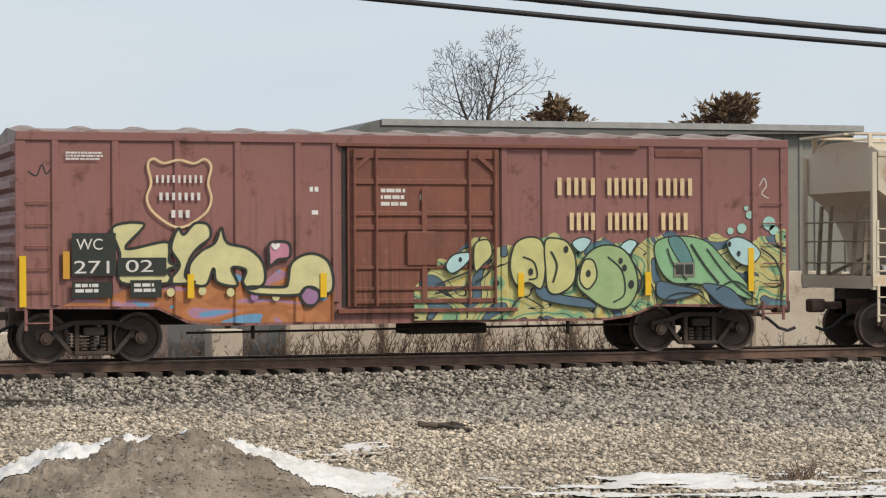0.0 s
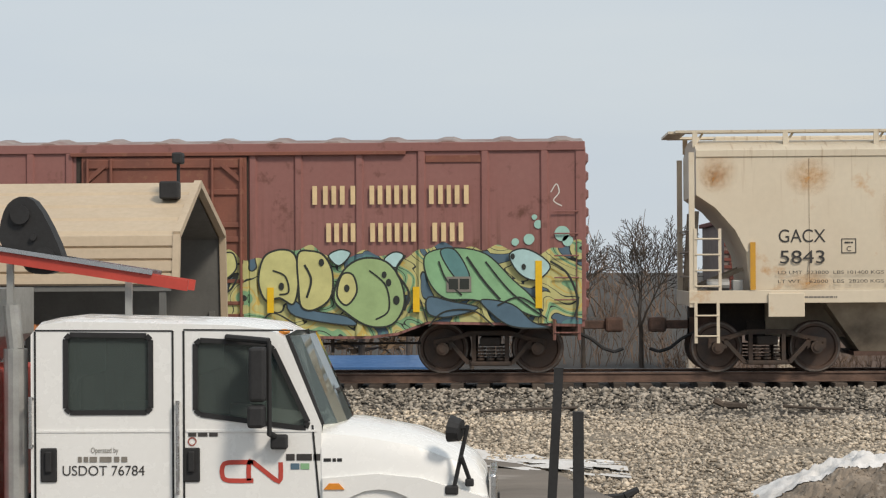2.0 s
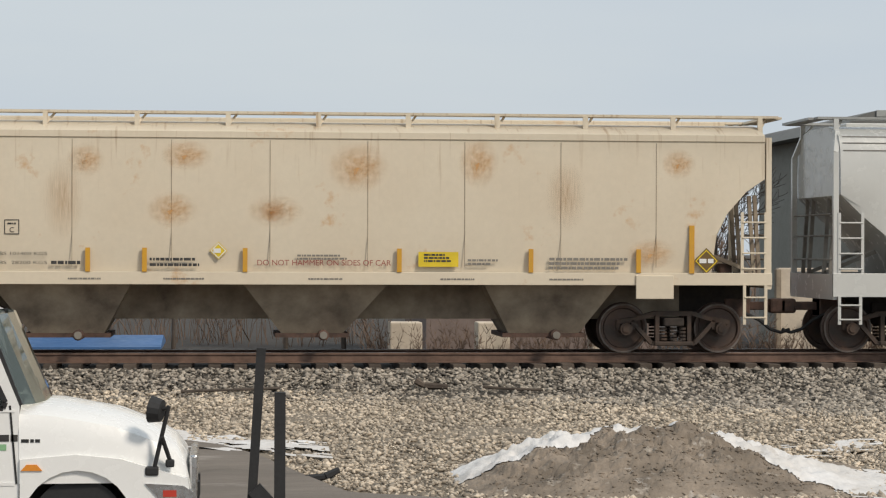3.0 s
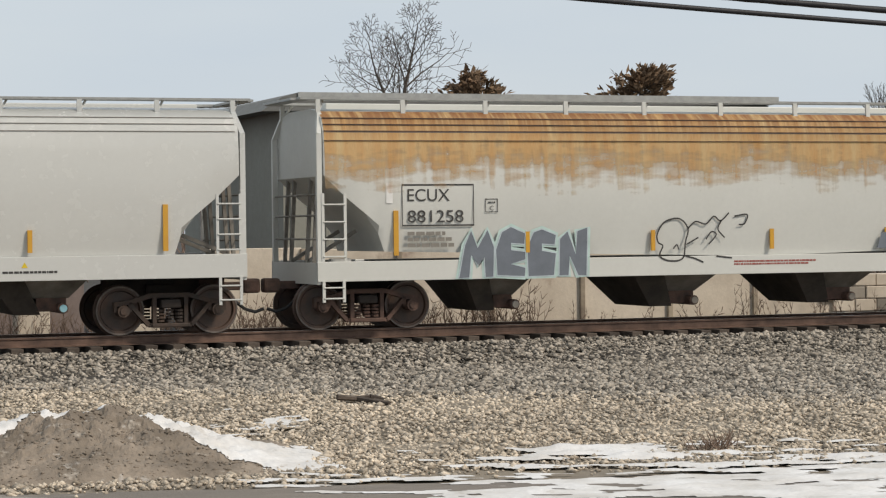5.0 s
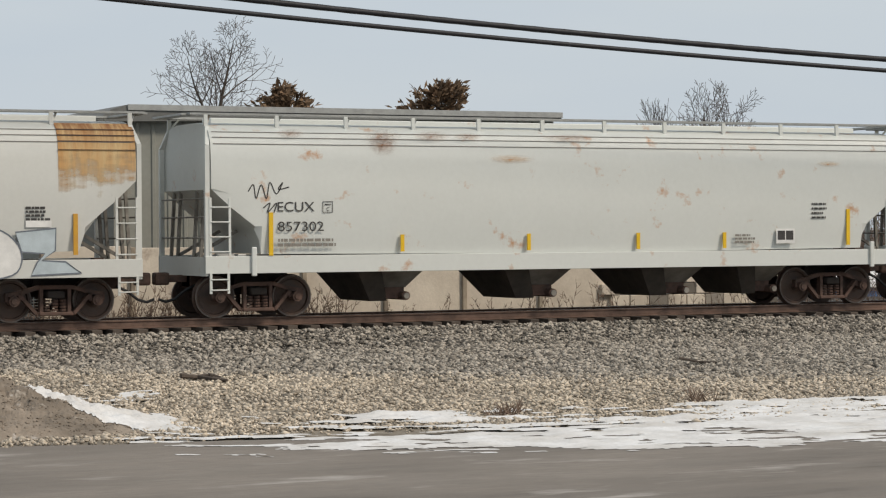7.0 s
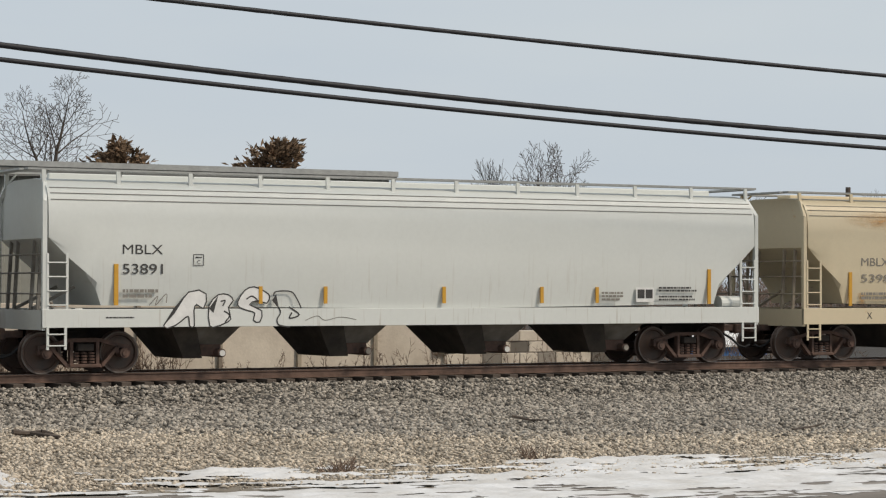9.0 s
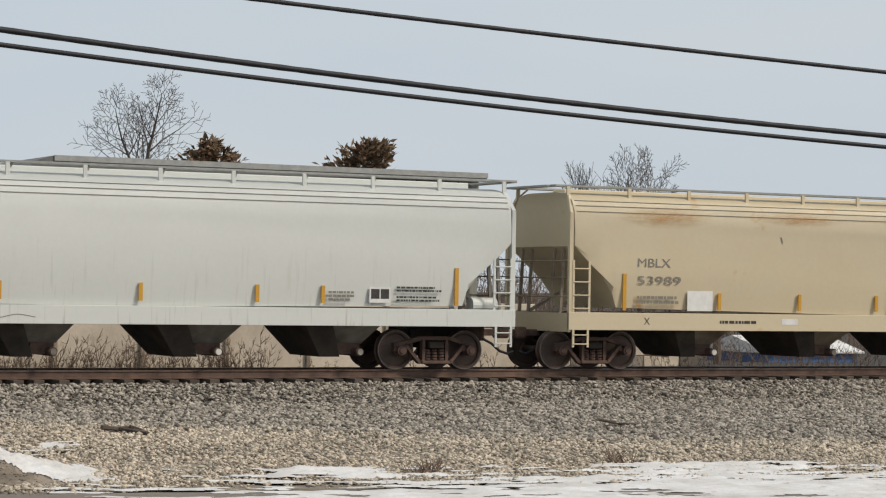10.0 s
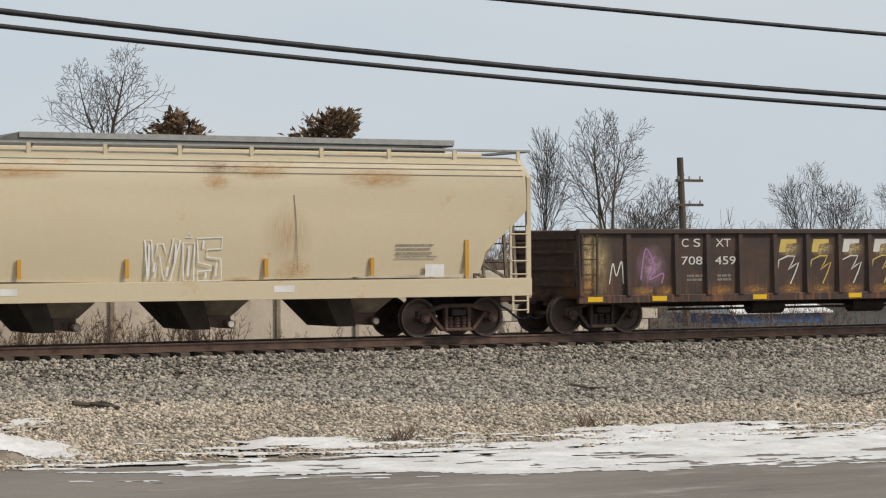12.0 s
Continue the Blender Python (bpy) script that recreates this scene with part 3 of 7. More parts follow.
# ---- rolling stock ----
SPEED, WHEEL_R = 9.6824, 0.457
CARS, AXLES, RIMS = [], [], {}


def wheel_mesh():
    bm = bmesh.new()
    prof = [(0.0, 0.07), (0.09, 0.07), (0.11, 0.04), (0.17, 0.025), (0.36, 0.02), (0.385, 0.065), (0.457, 0.065), (0.460, -0.05), (0.487, -0.065), (0.487, -0.09), (0.40, -0.09), (0.37, -0.03), (0.14, -0.03), (0.10, -0.06), (0.0, -0.06)]
    n = 28
    for side in (-1, 1):
        rings = []
        for k in range(n):
            a = 2 * math.pi * k / n
            rings.append([bm.verts.new((r * math.cos(a), side * (0.74 + o), r * math.sin(a))) for r, o in prof])
        for k in range(n):
            A, B = rings[k], rings[(k + 1) % n]
            for i in range(len(prof) - 1):
                bm.faces.new((A[i], A[i + 1], B[i + 1], B[i]))
    bmesh.ops.remove_doubles(bm, verts=bm.verts, dist=1e-5)
    rod(bm, (0, -0.8, 0), (0, 0.8, 0), 0.085, n=12)
    return bm


def rim_mesh(side):
    """The worn outer edge of a wheel."""
    bm = bmesh.new()
    n = 32
    rings = [[bm.verts.new((r * math.cos(2 * math.pi * k / n), side * o, r * math.sin(2 * math.pi * k / n))) for r, o in ((0.425, 0.806), (0.43, 0.812), (0.459, 0.812), (0.461, 0.80))] for k in range(n)]
    for k in range(n):
        A, B = rings[k], rings[(k + 1) % n]
        for i in range(3):
            bm.faces.new((A[i], A[i + 1], B[i + 1], B[i]))
    return bm


def bogie(car, x, mat, base=1.80):
    """A two-axle freight bogie under `car`: cast side frames, bolster, springs, wheelsets."""
    t = new("bogie")
    t.empty_display_size = 0.2
    t.parent, t.location = car, (x, 0, 0)
    h = base / 2
    for s in (-1, 1):
        y = s * 1.0
        bm = bmesh.new()
        # cast side frame: upper and lower chords, columns and pedestals
        top = [(-h - 0.16, 0.58), (-h + 0.2, 0.64), (-0.36, 0.74), (0.36, 0.74), (h - 0.2, 0.64), (h + 0.16, 0.58)]
        low = [(-h + 0.12, 0.60), (-0.40, 0.18), (0.40, 0.18), (h - 0.12, 0.60)]
        for pts, w, hh in ((top, 0.15, 0.085), (low, 0.15, 0.075)):
            for a, b in zip(pts, pts[1:]):
                bar(bm, (a[0], y, a[1]), (b[0], y, b[1]), w, hh)
        for q in (-0.3, 0.3):
            bar(bm, (q, y, 0.17), (q, y, 0.74), 0.14, 0.075)
        for q in (-h, h):
            bar(bm, (q - 0.14, y, 0.44), (q - 0.14, y, 0.6), 0.14, 0.06)
            bar(bm, (q + 0.14, y, 0.44), (q + 0.14, y, 0.6), 0.14, 0.06)
        box(bm, -0.36, 0.36, y - 0.12, y + 0.12, 0.14, 0.22, 0.02)
        frame_ob = part("side_frame", bm, mat, t)
        bm = bmesh.new()
        for q in (-0.18, 0.0, 0.18):
            for k in range(4):
                rod(bm, (q, y, 0.24 + k * 0.065), (q, y, 0.28 + k * 0.065), 0.075, n=10)
        part("spring", bm, mat, frame_ob)
        for q in (-h, h):
            bm = bmesh.new()
            rod(bm, (q, y - s * 0.05, 0.457), (q, y + s * 0.16, 0.457), 0.115, n=14)
            rod(bm, (q, y + s * 0.155, 0.457), (q, y + s * 0.185, 0.457), 0.07, n=10)
            part("axle_bearing", bm, mat, frame_ob)
    bm = bmesh.new()
    box(bm, -0.19, 0.19, -1.15, 1.15, 0.50, 0.66, 0.03)
    box(bm, -0.3, 0.3, -0.35, 0.35, 0.66, 0.92)
    part("bolster", bm, "under", t)
    for q in (-h, h):
        w = new("wheelset", AXLES[0].data) if AXLES else part("wheelset", wheel_mesh(), "wheel", None, smooth=False)
        w.parent, w.location = t, (q, 0, WHEEL_R)
        for side in (-1, 1):
            rim = new("tyre_rim", RIMS[side]) if side in RIMS else part("tyre_rim", rim_mesh(side), "rim_steel")
            rim.parent = w
            RIMS[side] = rim.data
        AXLES.append(w)
    return t


def coupler(car, x, s):
    """Draft gear and knuckle coupler with a hanging air hose; s is -1 at the front end."""
    bm = bmesh.new()
    box(bm, min(x, x - s * 0.5), max(x, x - s * 0.5), -0.28, 0.28, 0.66, 1.0, 0.02)
    box(bm, min(x, x + s * 0.5), max(x, x + s * 0.5), -0.09, 0.09, 0.78, 0.94, 0.02)
    box(bm, min(x + s * 0.42, x + s * 0.75), max(x + s * 0.42, x + s * 0.75), -0.17, 0.15, 0.72, 1.0, 0.05)
    c = part("coupler", bm, "steel_rust", car)
    bm = bmesh.new()
    pts = [Vector((x + s * u, -0.35, z)) for u, z in ((-0.1, 0.72), (0.15, 0.60), (0.38, 0.42), (0.58, 0.36), (0.75, 0.42))]
    for a, b in zip(pts, pts[1:]):
        rod(bm, a, b, 0.032, n=7)
    part("air_hose", bm, "rubber", c)
    return c


def ladder(car, x0, x1, y, z0, z1, rungs, mat, name="ladder"):
    bm = bmesh.new()
    for x in (x0, x1):
        bar(bm, (x, y, z0), (x, y, z1), 0.03, 0.055)
    for k in range(rungs):
        z = z0 + (z1 - z0) * (k + 0.35) / rungs
        rod(bm, (x0, y - 0.02, z), (x1, y - 0.02, z), 0.016, n=6)
    return part(name, bm, mat, car)


def strip(car, x, z0, z1, mat, w=0.09, y=-1.615):
    bm = bmesh.new()
    box(bm, x - w / 2, x + w / 2, y - 0.004, y + 0.03, z0, z1)
    part("reflector_strip", bm, mat, car)


def hopper(name, u, length, label, mat, slope, tall, short, bogies, bays, sill, top=4.48, bay_z=0.30, flat=False, tape="amber", frame_mat="steel_rust",
           cut=((0.0, 2.95), (0.42, 2.55), (0.85, 2.2), (1.1, 1.85), (1.22, 1.5)), grate="grating", posts=12, hatch=True, bay_mat=None):
    """A covered hopper wagon whose front end stands at u along the train."""
    car = empty(name, pose(u, TRACK_Y, 0), label, "covered hopper", "freight train")
    CARS.append((car, u))
    s0, s1 = sill
    # body: rounded section, lofted along the wagon, its ends raked by the slope sheets
    if flat:
        half = [(1.50, None), (1.575, 2.2), (1.575, 3.9), (1.60, 3.92), (1.60, 4.03), (1.50, 4.06), (1.1, 4.2), (0.5, 4.27)]
    else:
        half = [(1.50, None), (1.575, 2.0), (1.60, 2.7), (1.595, 3.4), (1.55, 3.8), (1.43, 4.04), (1.2, 4.18), (0.7, 4.26)]
    stations = [(0.14 + d, z) for d, z in cut] + [(length / 2, s1 - 0.02)] + [(length - 0.14 - d, z) for d, z in reversed(cut)]
    rings = []
    for x, zb in stations:
        zb = max(zb, s1 - 0.02)
        sec = []
        for y, z in half:
            z = zb if z is None else max(z, zb + 0.01 * (z - 1))
            y2 = y
            sec.append((y2, z))
        ring = [(x, -y, z) for y, z in sec] + [(x, y, z) for y, z in reversed(sec)]
        rings.append(ring)
    bm = bmesh.new()
    loft(bm, rings)
    body = part("body", bm, mat, car)
    for f in body.data.polygons:
        f.use_smooth = not flat
    body.data.set_sharp_from_angle(angle=radians(28))
    # welded seams and the ledges along the upper side
    if not flat:
        bm = bmesh.new()
        for z, y in ((3.78, 1.556), (3.92, 1.50), (4.04, 1.435)):
            bar(bm, (0.2, -y - 0.004, z), (length - 0.2, -y - 0.004, z), 0.012, 0.014)
        part("side_seam", bm, "grey_ink", body)
    else:
        bm = bmesh.new()
        k = 9
        for i in range(1, k):
            x = 0.4 + (length - 0.8) * i / k
            bar(bm, (x, -1.574, s1 + 0.1), (x, -1.577, 3.88), 0.008, 0.012)
            part("side_seam", bm, "slope_tan" if mat == "tan" else mat, body)
            bm = bmesh.new()
        bm.free()
    # side sills, end sills and end platforms
    for s in (-1, 1):
        bm = bmesh.new()
        box(bm, 0.0, length, s * 1.60 - 0.04 * s - 0.04, s * 1.60 - 0.04 * s + 0.04, s0, s1, 0.008)
        part("side_sill", bm, mat, car)
    for pname, pmat, q in (("end_platform", "under", (0.03, 1.9, 1.5, s0 + 0.05, s0 + 0.16)), ("end_sill", mat, (0.0, 0.08, 1.56, s0 - 0.05, s1 - 0.02)), ("draft_sill", "under", (0.1, 2.4, 0.25, 0.68, s0 + 0.06))):
        for flip in (False, True):
            bm = bmesh.new()
            xa, xb = (length - q[1], length - q[0]) if flip else (q[0], q[1])
            box(bm, xa, xb, -q[2], q[2], q[3], q[4])
            part(pname, bm, pmat, car)
    for e in (0, 1):
        q = (lambda d: d) if e == 0 else (lambda d: length - d)
        for s in (-1, 1):
            bm = bmesh.new()
            bar(bm, (q(0.06), s * 1.53, s1 - 0.3), (q(0.06), s * 1.53, 4.0 if flat else 3.75), 0.10, 0.10)
            if not flat:
                bar(bm, (q(0.06), s * 1.53, 3.75), (q(0.16), s * 1.25, 4.16), 0.09, 0.09)
            part("corner_post", bm, mat, car)
        ladder(car, min(q(0.12), q(0.56)), max(q(0.12), q(0.56)), -1.58, s1 - 0.02, 2.62, 4, mat)
        ladder(car, min(q(0.12), q(0.52)), max(q(0.12), q(0.52)), -1.60, 0.55, s0 + 0.02, 2, mat, "sill_step")
        bm = bmesh.new()
        for yy in (-1.0, -0.55, 0.55, 1.0):
            bar(bm, (q(0.1), yy, s1 - 0.1), (q(0.2), yy, 2.95), 0.06, 0.07)
        for yy in (-0.55, 0.55):
            bar(bm, (q(0.12), yy, s1), (q(1.1), yy, 1.9), 0.06, 0.07)
        for z in (1.75, 2.2, 2.6):
            rod(bm, (q(0.06), -1.5, z), (q(0.06), 1.5, z), 0.018, n=6)
        part("end_frame", bm, slope, car)
        bm = bmesh.new()
        if e == 0:
            rod(bm, (0.35, -1.25, s0 + 0.33), (0.75, -1.25, s0 + 0.33), 0.11, n=12)
            box(bm, 0.8, 1.0, -1.4, -1.15, s0 + 0.2, s0 + 0.42, 0.02)
            part("brake_valve", bm, "grating", car)
        elif mat == "white":
            rod(bm, (length - 0.35, -1.2, s0 + 0.5), (length - 1.0, -1.2, s0 + 0.5), 0.18, n=16)
            part("brake_cylinder", bm, mat, car)
        else:
            box(bm, length - 0.75, length - 0.5, -0.5, -0.25, s0 + 0.16, s0 + 0.4, 0.03)
            part("brake_valve", bm, "steel_rust", car)
        coupler(car, q(0.1), -1 if e == 0 else 1)
    # outlet bays
    for k, (a, b, c, d) in enumerate(bays):
        bm = bmesh.new()
        zm = bay_z
        if not flat:
            a, d = a + 0.28 * (d - a), d + 0.05 * (d - a)
        w = d - a
        if not flat:
            # twin chutes: a deep slope sheet blackened for shade, a shorter dusty one beside
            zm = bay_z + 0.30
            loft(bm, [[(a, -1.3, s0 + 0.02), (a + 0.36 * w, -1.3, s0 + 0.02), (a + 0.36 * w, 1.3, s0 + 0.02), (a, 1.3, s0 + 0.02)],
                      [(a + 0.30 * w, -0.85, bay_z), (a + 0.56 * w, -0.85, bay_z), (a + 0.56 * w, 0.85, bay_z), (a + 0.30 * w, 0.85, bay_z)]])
            part("slope_chute", bm, "bay_shade", car)
            bm = bmesh.new()
            b, c = a + 0.46 * w, a + 0.84 * w
        top_x = a if flat else a + 0.362 * w
        loft(bm, [[(top_x, -1.31, s0 + 0.02), (d, -1.31, s0 + 0.02), (d, 1.31, s0 + 0.02), (top_x, 1.31, s0 + 0.02)],
                  [(b, -0.85, zm), (c, -0.85, zm), (c, 0.85, zm), (b, 0.85, zm)]])
        bay = part("hopper_bay", bm, bay_mat or slope, car)
        bm = bmesh.new()
        box(bm, b - 0.12 if flat else b + 0.1, c + 0.12 if flat else c - 0.05, -0.9, 0.9, bay_z - 0.07 if flat else bay_z + 0.06, zm + 0.01)
        zc = bay_z - 0.02 if flat else bay_z + 0.12
        rod(bm, ((b + c) / 2 + 0.2, -1.15, zc), ((b + c) / 2 + 0.2, 1.0, zc), 0.10, n=12)
        part("outlet_gate", bm, "steel_rust", bay)
        bm = bmesh.new()
        rod(bm, ((b + c) / 2 + 0.2, -1.19, zc), ((b + c) / 2 + 0.2, -1.14, zc), 0.07, n=12)
        part("outlet_cap", bm, "sky_paint" if mat == "silver" else ("pale" if mat in ("white", "beige") and k % 2 == 0 else "slope"), bay)
    if flat:
        bm = bmesh.new()
        box(bm, 1.5, length - 1.5, -0.4, 0.4, 0.62, s0 + 0.05)
        part("centre_sill", bm, "slope_tan", car)
    # roof walkway on brackets, and hatches
    for s in (-1, 1):
        bm = bmesh.new()
        box(bm, -0.2, length + 0.2, s * 1.02 - 0.2, s * 1.02 + 0.2, top - 0.045, top)
        walkway = part("roof_walkway", bm, grate, car)
        for i in range(posts):
            x = 0.15 + (length - 0.3) * i / (posts - 1)
            bm = bmesh.new()
            bar(bm, (x, s * 1.24, 4.10), (x, s * 1.22, top - 0.04), 0.05, 0.09, (0, 1, 0))
            bar(bm, (x, s * 1.24, 4.16), (x + 0.16, s * 1.02, top - 0.045), 0.03, 0.04, (0, 1, 0))
            part("walkway_bracket", bm, mat, walkway)
    for e in (-0.16, length + 0.16):
        bm = bmesh.new()
        box(bm, e - 0.16, e + 0.16, -1.0, 1.0, top - 0.05, top - 0.005)
        part("end_walkway", bm, grate, car)
    bm = bmesh.new()
    box(bm, 0.6, length - 0.6, -0.28, 0.28, 4.2, top - 0.06, 0.02)
    part("trough_hatch", bm, mat, car)
    for x, z0, z1 in tall:
        strip(car, x - u, z0, z1, tape, 0.095)
    for x, z0, z1 in short:
        strip(car, x - u, z0, z1, tape, 0.085)
    for x in bogies:
        bogie(car, x - u, frame_mat)
    return car


def shifted(u, rows):
    return [tuple(v - u for v in r) for r in rows]


FACE = -1.64   # lettering sits just proud of the widest part of the side

# tan hopper
U = 22.43
gac = hopper("tan_hopper", U, 16.72, "dusty tan covered hopper with rust blotches and black lettering", "tan", "slope_tan",
             [(23.58, 1.51, 2.37), (37.64, 1.49, 2.37)], [(x, 1.50, 1.93) for x in (26.65, 27.66, 29.46, 32.25, 34.66, 36.65)], (23.885, 37.41),
             shifted(U, [(24.9, 25.6, 26.91, 27.41), (29.42, 30.14, 31.26, 32.08), (33.83, 34.35, 35.65, 36.33)]), (1.27, 1.5), top=4.42, bay_z=0.36, flat=True, posts=11,
             cut=((0.0, 3.22), (0.35, 2.98), (0.7, 2.58), (0.9, 2.14), (0.98, 1.5)), grate="tan", frame_mat="steel_black")
# silver hopper
U = 40.3
xom = hopper("silver_hopper", U, 19.15, "clean pale silver-grey covered hopper with black lettering", "silver", "slope",
             [(41.85, 1.57, 2.43), (57.9, 1.57, 2.43)], [(x, 1.57, 1.98) for x in (44.39, 47.15, 49.9, 52.65, 55.4)], (41.7, 58.1),
             shifted(U, [(43.0, 43.6, 44.3, 45.0), (46.39, 47.1, 48.0, 48.8), (50.2, 50.9, 51.8, 52.6), (54.0, 54.7, 55.6, 56.4)]), (1.06, 1.5), top=4.42, posts=14, frame_mat="steel_black", bay_z=0.42)
# rust-streaked hopper
U = 60.82
eca = hopper("rust_streaked_hopper", U, 19.1, "white covered hopper with heavy orange rust along its top", "rusty_white", "slope",
             [(62.39, 1.42, 2.28), (78.46, 1.42, 2.28)], [(x, 1.44, 1.85) for x in (65.1, 67.8, 70.46, 73.14, 75.84)], (61.97, 78.17),
             shifted(U, [(63.4, 64.0, 64.6, 65.2), (66.83, 67.62, 68.5, 69.25), (70.44, 71.28, 72.14, 72.89), (74.03, 74.86, 75.7, 76.45)]), (0.94, 1.32), top=4.46)
# plain white hopper
U = 81.32
ecb = hopper("white_hopper", U, 18.38, "white covered hopper with small rust patches under its roof", "white_rub", "slope",
             [(82.82, 1.36, 2.3), (97.97, 1.47, 2.35)], [(x, 1.42, 1.8) for x in (85.95, 89.13, 92.02, 94.4)], (82.71, 97.85),
             shifted(U, [(84.4, 85.1, 85.8, 86.5), (88.0, 88.75, 89.6, 90.3), (91.6, 92.35, 93.2, 93.9), (94.4, 95.0, 95.7, 96.3)]), (0.98, 1.36), top=4.46, tape="yellow",
             cut=((0.0, 2.8), (0.45, 2.4), (1.0, 1.95), (1.12, 1.7), (1.16, 1.4)))
# clean white hopper
U = 100.76
mba = hopper("clean_white_hopper", U, 19.1, "clean white covered hopper with black outline graffiti", "white", "slope",
             [(102.43, 1.5, 2.4), (118.29, 1.5, 2.37)], [(x, 1.53, 1.92) for x in (105.88, 107.51, 110.62, 113.33, 114.92)], (101.92, 118.04),
             shifted(U, [(103.2, 103.8, 104.6, 105.43), (106.83, 107.4, 108.41, 109.15), (110.35, 111.04, 112.2, 112.99), (113.95, 114.7, 115.6, 116.4)]), (1.02, 1.42), top=4.47)
# beige hopper
U = 121.31
mbb = hopper("beige_hopper", U, 19.2, "sun-bleached beige covered hopper with rust stains and white scrawl", "beige", "slope_tan",
             [(122.84, 1.44, 2.32), (138.75, 1.41, 2.28)], [(x, 1.47, 1.88) for x in (125.58, 127.99, 130.39, 133.66, 136.29)], (122.33, 138.8),
             shifted(U, [(123.9, 124.5, 125.2, 126.0), (127.4, 128.1, 129.0, 129.7), (131.0, 131.7, 132.6, 133.3), (134.6, 135.3, 136.2, 136.9)]), (0.96, 1.38), top=4.42)


# ---- boxcar ----
def wave_paint(name, stops, scale, distortion, stretch=(1, 1, 1)):
    """Spray-can colour fields with dark outlines: flat bands of a warped noise."""
    m = bpy.data.materials.new(name)
    m.use_nodes = True
    n, l = m.node_tree.nodes, m.node_tree.links
    tc, mp, t, r = n.new("ShaderNodeTexCoord"), n.new("ShaderNodeMapping"), n.new("ShaderNodeTexNoise"), n.new("ShaderNodeValToRGB")
    mp.inputs["Scale"].default_value = stretch
    l.new(tc.outputs["Object"], mp.inputs[0])
    l.new(mp.outputs[0], t.inputs["Vector"])
    t.inputs["Scale"].default_value, t.inputs["Detail"].default_value, t.inputs["Distortion"].default_value = scale, 0.6, distortion
    l.new(t.outputs["Fac"], r.inputs[0])
    cr_ = r.color_ramp
    cr_.interpolation = "CONSTANT"
    while len(cr_.elements) < len(stops):
        cr_.elements.new(0.5)
    for e, (p, c) in zip(cr_.elements, stops):
        e.position, e.color = p, (*c, 1)
    dirt_ = n.new("ShaderNodeTexNoise")
    dirt_.inputs["Scale"].default_value, dirt_.inputs["Detail"].default_value = 6.0, 6.0
    l.new(tc.outputs["Object"], dirt_.inputs["Vector"])
    mx = n.new("ShaderNodeMix")
    mx.data_type, mx.blend_type = "RGBA", "MULTIPLY"
    mx.inputs[0].default_value = 0.4
    l.new(r.outputs[0], mx.inputs[6])
    l.new(dirt_.outputs["Fac"], mx.inputs[7])
    b = n["Principled BSDF"]
    l.new(mx.outputs[2], b.inputs["Base Color"])
    b.inputs["Roughness"].default_value = 0.55
    return m


INK, LIME, GREEN, TEAL, NAVY, CYAN, GOLD = (0.03, 0.035, 0.03), (0.58, 0.56, 0.24), (0.25, 0.46, 0.25), (0.12, 0.27, 0.27), (0.095, 0.165, 0.225), (0.45, 0.66, 0.66), (0.64, 0.48, 0.13)
M["wave"] = wave_paint("green and blue graffiti paint", [(0.0, NAVY), (0.33, INK), (0.345, LIME), (0.42, INK), (0.43, LIME), (0.475, GOLD), (0.49, LIME), (0.52, GREEN), (0.555, INK), (0.567, GREEN), (0.60, LIME), (0.64, INK), (0.652, NAVY), (0.70, TEAL)], 0.85, 1.5, (1.0, 1, 1.4))
M["ember"] = wave_paint("orange and blue graffiti paint", [(0.0, (0.16, 0.36, 0.58)), (0.36, (0.46, 0.17, 0.06)), (0.52, (0.55, 0.22, 0.08)), (0.60, (0.48, 0.25, 0.35)), (0.66, (0.16, 0.36, 0.58))], 1.3, 1.2, (0.6, 1, 1.6))
for key, col in (("lime", LIME), ("pale_lime", (0.66, 0.62, 0.32)), ("ink", INK), ("teal", TEAL), ("navy", NAVY), ("cyan", CYAN), ("gold", GOLD), ("green", GREEN), ("pink", (0.55, 0.24, 0.32)), ("purple", (0.36, 0.20, 0.36)), ("slate", (0.165, 0.185, 0.215)), ("leaf", (0.34, 0.47, 0.22)), ("mist", (0.50, 0.57, 0.60)), ("pale_mint", (0.50, 0.64, 0.60)), ("mint", (0.36, 0.60, 0.52)), ("sheet_white", (0.78, 0.77, 0.74)), ("sign_yellow", (0.75, 0.55, 0.03)), ("olive", (0.16, 0.10, 0.03))):
    M[key] = material(key + " spray paint", col, 0.55, vary=0.18, scale=3, fine=0.15)


